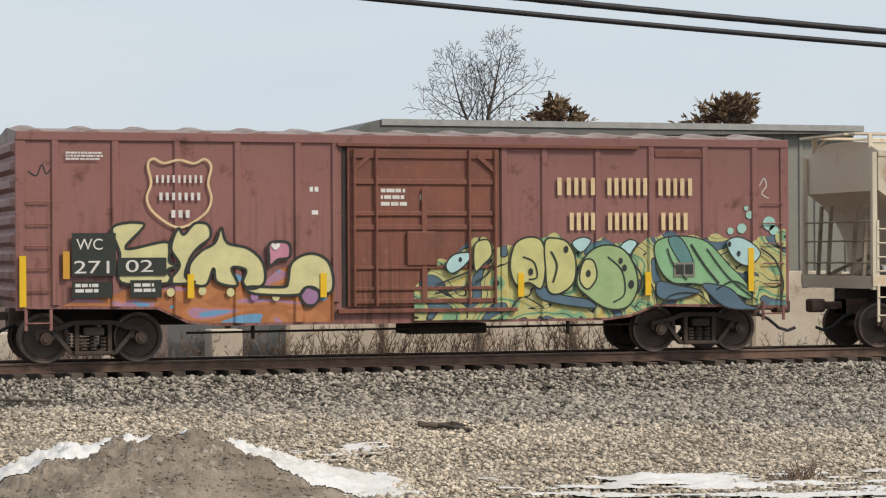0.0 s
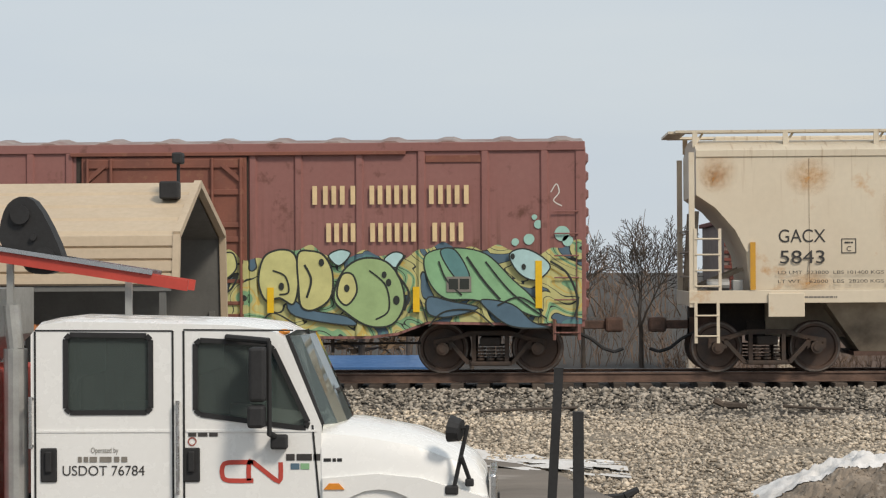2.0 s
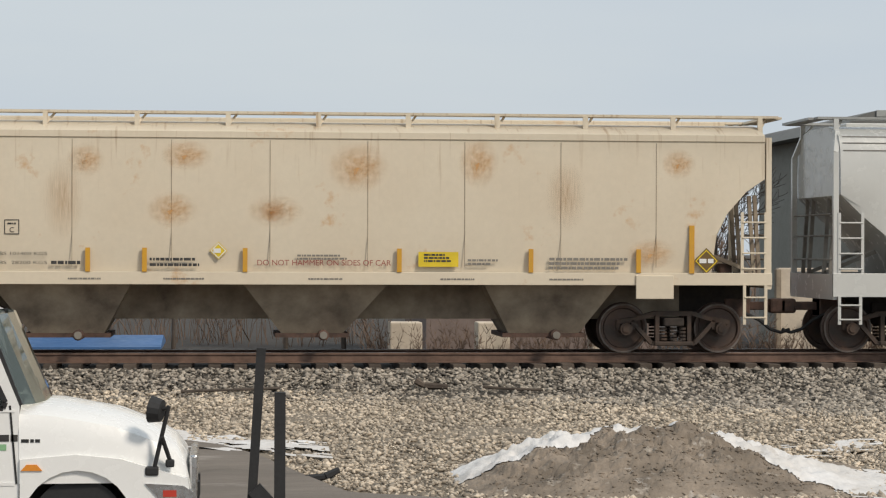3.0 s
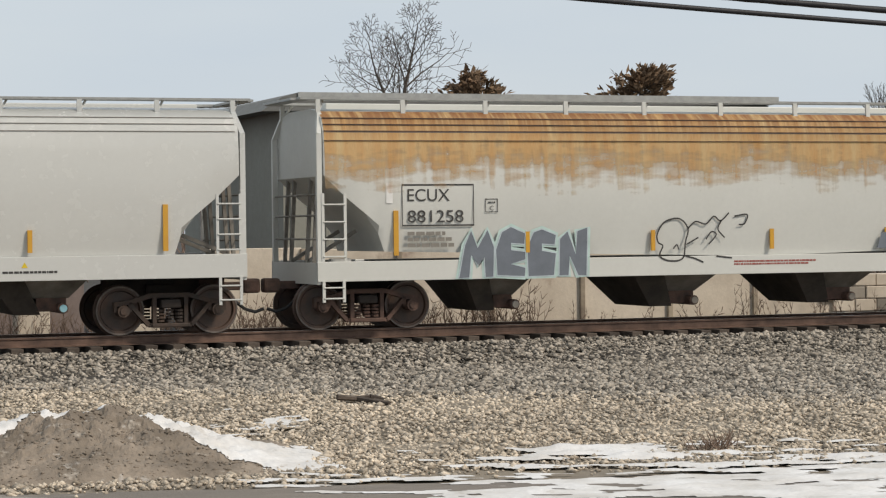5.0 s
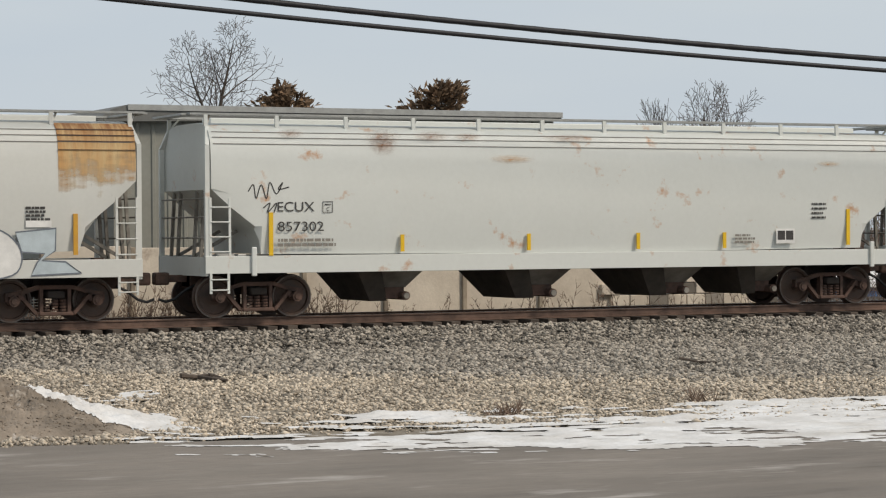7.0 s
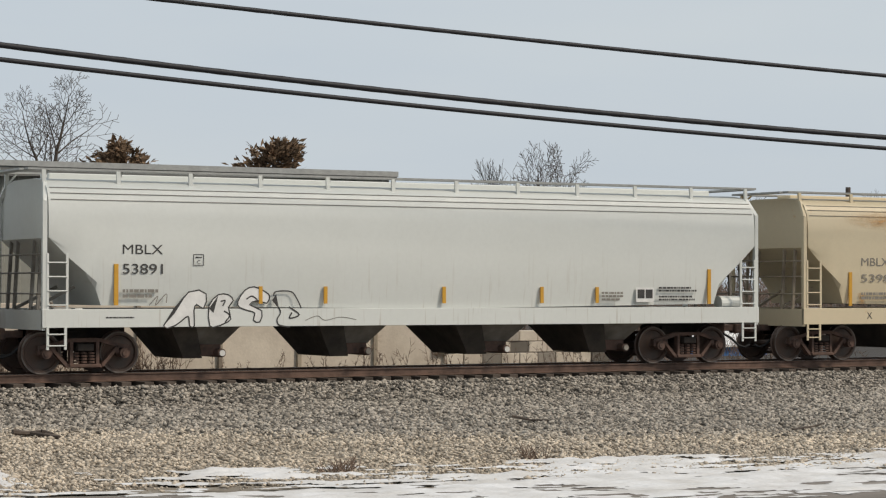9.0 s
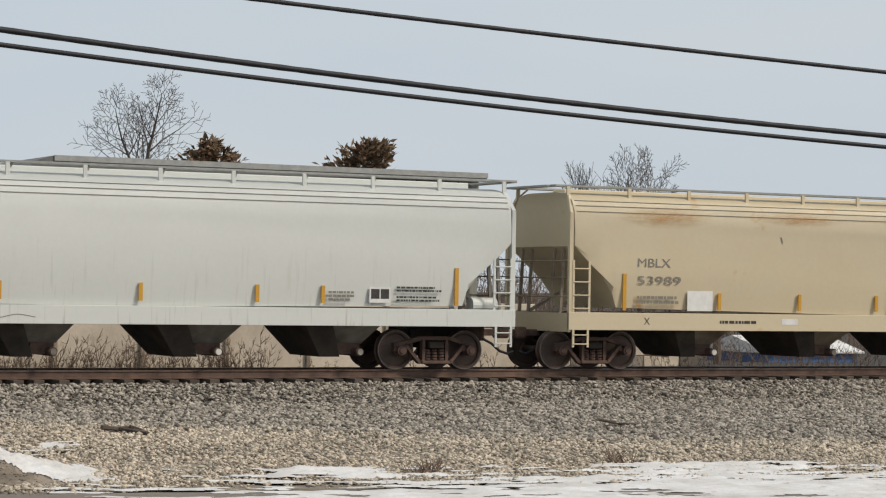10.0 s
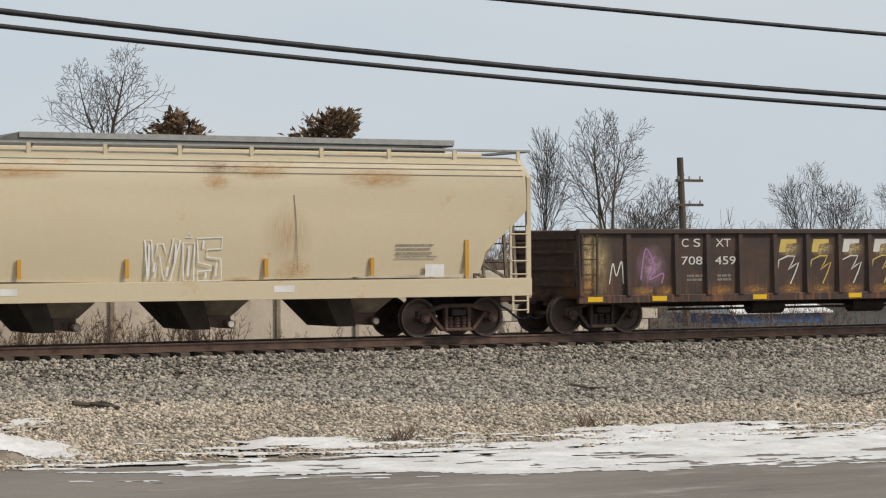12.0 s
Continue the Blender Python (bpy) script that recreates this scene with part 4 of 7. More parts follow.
def boxcar():
    u, L = 5.25, 15.3
    car = empty("boxcar", pose(u, TRACK_Y, 0), "oxide-red boxcar with ribbed sides, a wide sliding door and graffiti", "boxcar", "freight train")
    CARS.append((car, u))
    side = 1.50
    outline = [(0, 1.02), (2.55, 0.98), (3.1, 0.72), (3.6, 0.66), (L - 3.9, 0.66), (L - 3.4, 0.72), (L - 2.85, 0.92), (L, 0.86), (L, 4.10), (0, 4.10)]
    bm = bmesh.new()
    prism(bm, [(x, max(z, 0.95)) for x, z in outline], -side + 0.05, side - 0.05)
    body = part("body", bm, "box_red", car)
    for s in (-1, 1):
        bm = bmesh.new()
        prism(bm, outline, s * side, s * (side - 0.05))
        part("side_wall", bm, "box_red", car)
        bm = bmesh.new()
        box(bm, -0.02, L + 0.02, s * (side + 0.02) - 0.03, s * (side + 0.02) + 0.03, 4.06, 4.22, 0.01)
        part("top_chord", bm, "box_red", car)
    ribs = [5.93, 7.02, 8.17, 9.3, 10.45, 11.17, 14.53, 15.36, 16.47, 17.6, 18.75, 19.83]
    for k in ribs:
        x = k - u
        bm = bmesh.new()
        loft(bm, [[(x - 0.085, -side, z), (x - 0.05, -side - 0.045, z), (x + 0.05, -side - 0.045, z), (x + 0.085, -side, z)] for z in (1.08, 4.06)])
        part("side_post", bm, "box_red", car)
    for x in (0.06, L - 0.06):
        bm = bmesh.new()
        box(bm, x - 0.09, x + 0.09, -side - 0.03, -side + 0.02, 0.98, 4.12, 0.01)
        part("corner_post", bm, "box_red", car)
    # roof: cross ribs with pale weathered crests
    bm = bmesh.new()
    loft(bm, [[(x, -side - 0.03, 4.21), (x, 0, 4.36), (x, side + 0.03, 4.21), (x, side, 4.1), (x, -side, 4.1)] for x in (0, L)])
    roof = part("roof", bm, "box_roof", car)
    for i in range(15):
        x = 0.35 + i * (L - 0.7) / 14
        bm = bmesh.new()
        loft(bm, [[(x - 0.28, y, z), (x - 0.12, y, z + 0.05), (x + 0.05, y, z + 0.05), (x + 0.2, y, z)] for y, z in ((-side - 0.02, 4.20), (0, 4.36), (side + 0.02, 4.20))])
        part("roof_rib", bm, "box_roof", roof)
    # corrugated ends
    for x, s in ((0, -1), (L, 1)):
        for i in range(9):
            z = 1.15 + i * 0.33
            bm = bmesh.new()
            loft(bm, [[(x, y, z), (x + s * 0.09 * k, y, z + 0.08), (x + s * 0.09 * k, y, z + 0.2), (x, y, z + 0.28)] for y, k in ((-side + 0.05, 0.3), (-side + 0.25, 1), (side - 0.25, 1), (side - 0.05, 0.3))])
            part("end_rib", bm, "box_red", car)
        coupler(car, x, s)
    # sliding plug door
    a, b = 11.4 - u, 14.42 - u
    bm = bmesh.new()
    box(bm, a, b, -side - 0.06, -side - 0.003, 0.98, 3.98, 0.012)
    door = part("plug_door", bm, "box_door", car, "faded red-brown sliding door")
    for i, (z, h) in enumerate(((3.86, 0.16), (3.34, 0.10), (2.74, 0.09), (2.48, 0.10), (1.72, 0.07), (1.32, 0.07), (1.08, 0.09))):
        bm = bmesh.new()
        box(bm, a + 0.06, b - 0.06, -side - 0.10, -side - 0.055, z - h / 2, z + h / 2, 0.012)
        part("door_rail", bm, "box_door", door)
    for x in (a + 0.12, a + 0.55, a + 1.5, b - 0.62, b - 0.1):
        bm = bmesh.new()
        if x == a + 1.5:
            box(bm, x - 0.05, x + 0.05, -side - 0.112, -side - 0.055, 1.05, 3.2)
        else:
            rod(bm, (x, -side - 0.12, 1.0), (x, -side - 0.12, 3.96), 0.028, n=8)
        part("lock_rod", bm, "box_door", door)
    for sx, x in ((1, a + 0.1), (-1, b - 0.1)):
        bm = bmesh.new()
        bar(bm, (x, -side - 0.1, 3.55), (x + sx * 0.35, -side - 0.1, 3.85), 0.03, 0.08)
        part("corner_brace", bm, "box_door", door)
    # dark strips laid on the wall as the shadow gaps beside the door
    for xg in (a - 0.05, b + 0.05):
        bm = bmesh.new()
        box(bm, xg - 0.05, xg + 0.05, -side - 0.012, -side - 0.003, 0.98, 4.0)
        part("door_gap", bm, "under", car)
    bm = bmesh.new()
    box(bm, a + 1.15, a + 1.75, -side - 0.13, -side - 0.06, 1.75, 2.4, 0.02)
    part("gear_box", bm, "box_door", door)
    bm = bmesh.new()
    box(bm, a - 0.2, b + 0.35, -side - 0.11, -side - 0.01, 0.86, 0.94, 0.01)
    part("door_track", bm, "box_door", car)
    bm = bmesh.new()
    box(bm, a - 0.2, b + 2.9, -side - 0.10, -side - 0.01, 4.0, 4.07, 0.01)
    part("door_track", bm, "box_door", car)
    bm = bmesh.new()
    box(bm, 17.68 - u, 18.68 - u, -side - 0.03, -side - 0.004, 3.86, 3.98)
    part("patch_plate", bm, "box_door", car)
    # underframe gear
    bm = bmesh.new()
    rod(bm, (3.2, -0.9, 0.52), (L - 3.0, -0.9, 0.56), 0.022)
    part("brake_pipe", bm, "under", car)
    bm = bmesh.new()
    box(bm, 7.6, 9.2, -0.7, 0.2, 0.42, 0.62, 0.03)
    part("brake_reservoir", bm, "under", car)
    bm = bmesh.new()
    box(bm, 0.4, L - 0.4, -0.3, 0.3, 0.66, 0.97)
    part("centre_sill", bm, "under", car)
    for x in (4.4, 10.7):
        bm = bmesh.new()
        bar(bm, (x, -1.2, 0.75), (x, -1.2, 0.4), 0.05, 0.06)
        part("hanger", bm, "under", car)
    for x0, x1 in ((0.15, 0.6), (L - 0.55, L - 0.1)):
        ladder(car, x0, x1, -side - 0.03, 0.62, 1.0, 1, "box_red", "sill_step")
        for i in range(5):
            bm = bmesh.new()
            z = 1.35 + 0.4 * i
            rod(bm, (x0, -side - 0.06, z), (x1, -side - 0.06, z), 0.014, n=6)
            part("grab_iron", bm, "box_red", car)
    for x, z0, z1, m in ((5.34, 1.05, 1.97, "yellow"), (6.12, 1.55, 2.05, "amber"), (8.4, 1.18, 1.62, "yellow"), (10.92, 1.17, 1.62, "yellow"), (14.85, 1.14, 1.6, "yellow"), (17.5, 1.14, 1.6, "yellow"), (19.72, 1.2, 2.06, "yellow")):
        strip(car, x - u, z0, z1, m, 0.12, -side - 0.085)
    F = -side - 0.05
    # black data panels with the number
    for x0, x1, z0, z1 in ((6.22, 7.02, 1.6, 2.38), (7.05, 7.95, 1.6, 1.93), (6.22, 6.95, 1.2, 1.5), (7.28, 7.86, 1.2, 1.52)):
        flat_shape("data_panel", [(x0 - u, z0), (x1 - u, z0), (x1 - u, z1), (x0 - u, z1)], F - 0.034, "ink", car, smooth=0)
    for txt, x, z, s, w in (("WC", 6.3, 2.08, 0.2, 0.48), ("271", 6.26, 1.65, 0.23, 0.64), ("02", 7.2, 1.67, 0.22, 0.5)):
        letters(txt, s, "pale", car, x - u, F - 0.038, z, width=w)
    bars(car, 6.28 - u, F - 0.038, 1.40, 0.45, 2, 0.06, "pale", 3)
    bars(car, 7.35 - u, F - 0.038, 1.40, 0.45, 2, 0.06, "pale", 5)
    # maker's marks drawn as plain blocks

    def blocks(x0, x1, z0, z1, n, mat, y=F - 0.004):
        w = (x1 - x0) / n
        for i in range(n):
            xa, xb = x0 + w * i + 0.03, x0 + w * (i + 1) - 0.03
            bm = bmesh.new()
            bm.faces.new([bm.verts.new((px - u, y, pz)) for px, pz in ((xa, z0), (xb, z0), (xb, z1), (xa, z1))])
            part("lettering_block", bm, mat, car)

    def word_bars(x0, x1, z0, z1, kinds):
        """Pairs of upright bars (o) and single ones (i) in place of the words."""
        gap = 0.07
        unit = (x1 - x0 - gap * (len(kinds) - 1)) / sum(0.3 if k == "i" else 1.0 for k in kinds)
        x = x0
        for k in kinds:
            w = unit * (0.3 if k == "i" else 1.0)
            for p in ((0.0,) if k == "i" else (0.0, w - 0.085)):
                b = w if k == "i" else 0.085
                flat_shape("lettering_bar", [(x + p - u, z0), (x + p + b - u, z0), (x + p + b - u, z1), (x + p - u, z1)], F - 0.004, "cream", car, smooth=0)
            x += w + gap

    for x0, x1, z0, kinds in ((15.62, 16.40, 3.10, "oio"), (16.66, 17.50, 3.10, "ooo"), (17.74, 18.46, 3.10, "oio"), (15.87, 16.40, 2.42, "oo"), (16.67, 17.50, 2.42, "ooo"), (17.80, 18.36, 2.42, "oo")):
        word_bars(x0, x1, z0, z0 + 0.34, kinds)
    shield = [(7.62, 3.62), (7.72, 3.74), (7.92, 3.66), (8.2, 3.72), (8.48, 3.66), (8.68, 3.74), (8.8, 3.6), (8.74, 3.3), (8.8, 3.0), (8.66, 2.72), (8.2, 2.48), (7.76, 2.72), (7.6, 3.0), (7.68, 3.3)]
    stroke("shield_outline", [(x - u, z) for x, z in shield], 0.045, F - 0.004, "cream", car, closed=True)
    blocks(7.74, 8.66, 3.30, 3.44, 9, "pale")
    blocks(7.8, 8.62, 2.98, 3.12, 7, "pale")
    blocks(8.02, 8.42, 2.66, 2.80, 3, "pale")
    bars(car, 6.12 - u, F, 3.82, 0.7, 3, 0.035, "pale", 8)
    bars(car, 12.05 - u, -side - 0.066, 3.14, 0.62, 3, 0.07, "pale", 9, gap=0.8)
    bars(car, 10.68 - u, F + 0.045, 3.15, 0.24, 1, 0.09, "sheet_white", 4)
    bars(car, 10.72 - u, F + 0.045, 2.72, 0.16, 1, 0.08, "sheet_white", 6)
    stroke("door_emblem", [(12.9 - u + 0.07 * math.cos(a_), 3.05 + 0.08 * math.sin(a_)) for a_ in (0.6, 1.6, 2.6, 3.6, 4.6, 5.6)], 0.025, -side - 0.068, "pale", car)
    # graffiti at the back of the car: draped over panels and posts
    def drape(name, x0, x1, low, high, mat, lift, label):
        bm = bmesh.new()
        cols = []
        x = x0
        while x <= x1:
            d = -side - 0.004 - lift
            for k in ribs + [20.49]:
                e = abs(x - k)
                if e < 0.085:
                    d = -side - 0.006 - lift - 0.045 * min(1.0, (0.09 - e) / 0.03)
            if 11.38 <= x <= 14.44:
                d = -side - 0.066 - lift
            z0, z1 = low(x), high(x)
            cols.append([bm.verts.new((x - u, d, z0 + (z1 - z0) * k / 2)) for k in range(3)])
            x += 0.025
        for p, q in zip(cols, cols[1:]):
            for k in range(2):
                bm.faces.new((p[k], q[k], q[k + 1], p[k + 1]))
        return part(name, bm, mat, car, label)

    def sill_low(x):
        return np.interp(x - u, [p[0] for p in outline[:8]], [p[1] for p in outline[:8]]) + 0.05

    def piece_top(x):
        t = np.interp(x, [12.7, 13.2, 13.6, 13.9, 14.3, 15.0, 15.6, 16.3, 17.0, 17.8, 18.6, 19.4, 20.0, 20.5], [1.25, 1.85, 2.05, 2.3, 2.1, 2.2, 2.3, 2.2, 2.15, 2.3, 2.35, 2.2, 2.3, 2.35])
        return t + 0.06 * math.sin(x * 5.0) + 0.04 * math.sin(x * 13)

    drape("graffiti_piece", 12.7, 20.52, sill_low, piece_top, "wave", 0.0, "swirling green, yellow and blue graffiti")
    G_ = F - 0.012

    def sprayed(k, pts, mat, line=0.032):
        q = [(x - u, z) for x, z in pts]
        flat_shape("graffiti_shape", q, G_ - 0.0012 * k, mat, car, smooth=5)
        stroke("graffiti_outline", q, line, G_ - 0.0006 - 0.0012 * k, "ink", car, closed=True, steps=5)

    for k, (pts, m) in enumerate((
            ([(17.67, 2.17), (18.15, 2.3), (18.76, 2.19), (19.25, 1.72), (19.61, 1.38), (19.73, 1.04), (19.12, 1.25), (18.51, 1.36), (18.02, 1.39), (17.72, 1.72)], "green"),
            ([(17.94, 2.24), (18.21, 2.26), (18.46, 1.83), (18.41, 1.59), (18.15, 1.83)], "teal"),
            ([(15.18, 1.41), (15.59, 1.19), (16.23, 1.07), (16.35, 0.9), (15.29, 1.08)], "navy"),
            ([(17.72, 1.41), (18.14, 1.33), (18.63, 1.21), (18.08, 1.05), (17.72, 1.11)], "navy"),
            ([(18.69, 1.36), (19.24, 1.27), (19.61, 0.95), (19.92, 0.85), (19.24, 0.87), (18.81, 1.16)], "navy"),
            ([(15.91, 2.17), (16.12, 2.28), (16.31, 2.21), (16.1, 1.99)], "cyan"),
            ([(16.92, 2.09), (17.1, 2.23), (17.27, 2.17), (17.13, 1.95)], "cyan"),
            ([(14.66, 1.96), (14.78, 2.2), (15.07, 2.29), (15.3, 2.18), (15.36, 1.74), (15.27, 1.3), (15.01, 1.41), (14.77, 1.36), (14.64, 1.64)], "lime"),
            ([(15.35, 2.2), (15.59, 2.26), (15.83, 2.17), (15.98, 1.85), (15.94, 1.41), (15.64, 1.19), (15.41, 1.25), (15.36, 1.63)], "lime"),
            ([(16.0, 1.41), (16.18, 1.9), (16.53, 2.12), (16.95, 2.06), (17.21, 1.73), (17.28, 1.28), (17.06, 0.92), (16.64, 0.89), (16.23, 1.13)], "leaf"),
            ([(16.06, 1.46), (16.15, 1.82), (16.35, 1.82), (16.42, 1.51), (16.23, 1.27)], "lime"),
            ([(19.19, 2.16), (19.43, 2.28), (19.74, 2.16), (19.93, 1.94), (19.68, 1.71), (19.37, 1.83)], "cyan"))):
        sprayed(k, pts, m, 0.026 if m in ("green", "cyan", "navy", "teal") else 0.036)
    D_ = -side - 0.135
    for k, (pts, m) in enumerate((([(13.31, 1.75), (13.46, 1.95), (13.75, 2.0), (13.82, 1.91), (13.63, 1.7), (13.42, 1.6)], "cyan"), ([(13.92, 2.18), (14.17, 2.23), (14.24, 1.96), (14.05, 1.75), (13.91, 1.64), (13.87, 1.91)], "lime"))):
        q = [(x - u, z) for x, z in pts]
        flat_shape("graffiti_shape", q, D_, m, car, smooth=5)
        stroke("graffiti_outline", q, 0.03, D_ - 0.002, "ink", car, closed=True, steps=5)
    for k, pts in enumerate((
            [(17.31, 2.17), (17.14, 1.89), (17.36, 1.51), (17.28, 1.17)], [(17.72, 0.88), (18.0, 1.14), (18.53, 1.16), (18.9, 0.88)], [(18.76, 2.05), (19.24, 1.47), (19.86, 1.01)],
            [(18.42, 2.14), (18.71, 1.72), (19.02, 1.36)], [(14.66, 0.93), (14.89, 1.14), (15.32, 0.92)], [(17.36, 1.12), (17.54, 1.39), (17.7, 0.95)], [(15.47, 2.01), (15.59, 1.74), (15.51, 1.41)],
            [(14.89, 1.91), (15.12, 1.8), (15.18, 1.52), (15.01, 1.47)], [(16.65, 1.9), (16.95, 1.62), (17.0, 1.18), (16.76, 1.01)], [(19.93, 2.05), (20.24, 1.82), (20.42, 1.37), (20.36, 1.03)],
            [(18.97, 1.25), (19.37, 1.4), (19.8, 1.15)], [(17.91, 2.06), (18.05, 1.72), (18.33, 1.44)])):
        stroke("graffiti_line", [(x - u, z) for x, z in pts], 0.03 if k % 3 else 0.042, G_ - 0.016 - 0.0004 * k, "ink", car, steps=6)
    for k, pts in enumerate(([(13.12, 1.38), (13.46, 1.51), (13.86, 1.66)], [(13.09, 1.22), (13.57, 1.3), (13.82, 1.42)], [(13.89, 1.42), (14.14, 1.58), (14.26, 1.8)])):
        stroke("graffiti_line", [(x - u, z) for x, z in pts], 0.035, D_ - 0.003, "ink", car, steps=6)
    for cx, cz, r in ((15.05, 1.62, 0.05), (15.78, 2.05, 0.05), (16.24, 1.58, 0.05), (16.92, 1.82, 0.045), (17.0, 1.68, 0.05), (17.14, 1.36, 0.06), (13.6, 1.86, 0.035), (19.45, 1.95, 0.04), (19.72, 1.98, 0.05), (19.25, 2.14, 0.04)):
        pts = [(cx - u + r * math.cos(a_), cz + 1.4 * r * math.sin(a_)) for a_ in [i * math.pi / 4 for i in range(8)]]
        flat_shape("graffiti_dot", pts, G_ - 0.023 if cx > 14.5 else D_ - 0.004, "ink", car, smooth=2)
    for x, z, r in ((19.65, 2.85, 0.05), (19.72, 2.72, 0.08), (19.55, 2.45, 0.1), (19.3, 2.4, 0.07), (20.15, 2.55, 0.14), (20.25, 2.42, 0.1), (19.85, 2.6, 0.04)):
        flat_shape("paint_drop", [(x - u + r * math.cos(i), z + r * math.sin(i)) for i in range(0, 6)], F + 0.03, "mint", car, smooth=3)
    # graffiti at the front of the car
    drape("graffiti_base", 6.0, 11.15, sill_low, lambda x: np.interp(x, [6.0, 6.6, 7.3, 8.2, 9.0, 9.8, 10.6, 11.15], [1.1, 1.25, 1.35, 1.45, 1.6, 1.5, 1.9, 1.5]) + 0.05 * math.sin(7 * x), "ember", 0.0, "orange, blue and pink graffiti base")
    shapes = [
        ([(6.97, 2.49), (7.55, 2.54), (7.2, 2.1), (7.91, 2.22), (8.01, 2.1), (8.01, 1.84), (8.2, 1.78), (7.97, 1.7), (8.01, 1.47), (7.12, 1.48), (7.1, 2.0)], "pale_lime"),
        ([(8.04, 2.1), (8.17, 2.46), (8.28, 2.35), (8.49, 2.56), (8.73, 2.53), (8.77, 2.3), (8.54, 2.11), (8.38, 1.89), (8.3, 1.58), (8.48, 1.47), (8.01, 1.47), (8.2, 1.78)], "pale_lime"),
        ([(8.41, 1.47), (8.38, 1.78), (8.59, 2.04), (8.86, 2.2), (8.98, 2.48), (9.09, 2.2), (9.49, 2.09), (9.76, 1.83), (9.79, 1.46), (9.54, 1.34), (9.38, 1.46), (9.44, 1.69), (9.17, 1.73), (9.28, 1.41), (8.9, 1.47), (8.83, 1.73), (8.69, 1.42)], "pale_lime"),
        ([(10.24, 1.46), (10.3, 1.79), (10.52, 1.96), (10.79, 1.98), (11.03, 1.82), (11.12, 1.45), (11.01, 1.24), (10.62, 1.37), (10.41, 1.22), (9.6, 1.25), (9.49, 1.38), (10.14, 1.37)], "pale_lime"),
        ([(10.48, 1.19), (10.54, 1.33), (10.68, 1.37), (10.82, 1.3), (10.84, 1.15), (10.74, 1.03), (10.58, 1.04)], "purple"),
        ([(9.9, 2.19), (10.25, 2.19), (10.27, 1.93), (10.05, 1.88), (9.9, 1.77), (9.88, 1.93)], "pink"),
    ]
    for cx, cz, m in ((9.6, 1.2, "purple"), (8.03, 1.29, "pale_lime"), (8.62, 1.31, "pale_lime"), (9.15, 1.28, "pale_lime"), (10.01, 1.19, "pale_lime")):
        pts = [(cx - u + 0.075 * math.cos(i * math.pi / 4), cz + 0.08 * math.sin(i * math.pi / 4)) for i in range(8)]
        flat_shape("graffiti_dot", pts, F - 0.012, m, car, smooth=2)
    for k, (pts, m) in enumerate(shapes):
        q = [(x - u, z) for x, z in pts]
        flat_shape("graffiti_letter", q, F - 0.010 - 0.001 * k, m, car, smooth=3)
        stroke("graffiti_outline", q, 0.05, F - 0.018 - 0.001 * k, "ink", car, closed=True)
    flat_shape("graffiti_heart", [(10.0 - u, 2.06), (10.09 - u, 2.14), (10.06 - u, 2.19), (10.0 - u, 2.16), (9.95 - u, 2.19), (9.92 - u, 2.14)], F - 0.03, "sheet_white", car, smooth=3)
    stroke("scrawl", [(5.45 - u, 3.5), (5.6 - u, 3.42), (5.7 - u, 3.62), (5.78 - u, 3.45), (5.9 - u, 3.6), (5.95 - u, 3.5)], 0.025, F + 0.044, "ink", car)
    stroke("scrawl", [(19.95 - u, 3.3), (20.05 - u, 3.45), (20.1 - u, 3.3), (20.0 - u, 3.15), (20.15 - u, 3.05)], 0.02, F + 0.044, "pale", car)
    bm = bmesh.new()
    box(bm, 18.05 - u, 18.5 - u, F - 0.03, F + 0.02, 1.5, 1.78)
    part("consolidated_plate", bm, "grey_ink", car)
    for x in (18.09, 18.29):
        bm = bmesh.new()
        box(bm, x - u, x - u + 0.17, F - 0.034, F - 0.02, 1.55, 1.74)
        part("plate_field", bm, "ink", car)
    for x in (6.69, 18.83):
        bogie(car, x - u, "steel_black", 1.74)
    return car


boxcar()


# ---- stains ----
def stain_material(name, colour, power=1.0, stretch=(1, 1, 1)):
    """Rust that fades out from the middle of its patch."""
    m = bpy.data.materials.new(name)
    m.use_nodes = True
    n, l = m.node_tree.nodes, m.node_tree.links
    tc, ln, t, mp = n.new("ShaderNodeTexCoord"), n.new("ShaderNodeVectorMath"), n.new("ShaderNodeTexNoise"), n.new("ShaderNodeMapping")
    ln.operation = "LENGTH"
    l.new(tc.outputs["Object"], ln.inputs[0])
    mp.inputs["Scale"].default_value = stretch
    l.new(tc.outputs["Object"], mp.inputs[0])
    l.new(mp.outputs[0], t.inputs["Vector"])
    t.inputs["Scale"].default_value, t.inputs["Detail"].default_value, t.inputs["Roughness"].default_value = 3.5, 7.0, 0.65
    r = n.new("ShaderNodeMapRange")
    r.inputs["From Min"].default_value, r.inputs["From Max"].default_value, r.inputs["To Min"].default_value, r.inputs["To Max"].default_value = 0.0, 0.95, 1.0, 0.0
    l.new(ln.outputs["Value"], r.inputs["Value"])
    mul = n.new("ShaderNodeMath")
    mul.operation = "MULTIPLY"
    l.new(r.outputs[0], mul.inputs[0])
    r2 = n.new("ShaderNodeMapRange")
    r2.inputs["From Min"].default_value, r2.inputs["From Max"].default_value, r2.inputs["To Max"].default_value = 0.3, 0.75, 1.2 * power
    l.new(t.outputs["Fac"], r2.inputs["Value"])
    l.new(r2.outputs[0], mul.inputs[1])
    b = n["Principled BSDF"]
    b.inputs["Base Color"].default_value, b.inputs["Roughness"].default_value = (*colour, 1), 0.8
    l.new(mul.outputs[0], b.inputs["Alpha"])
    return m


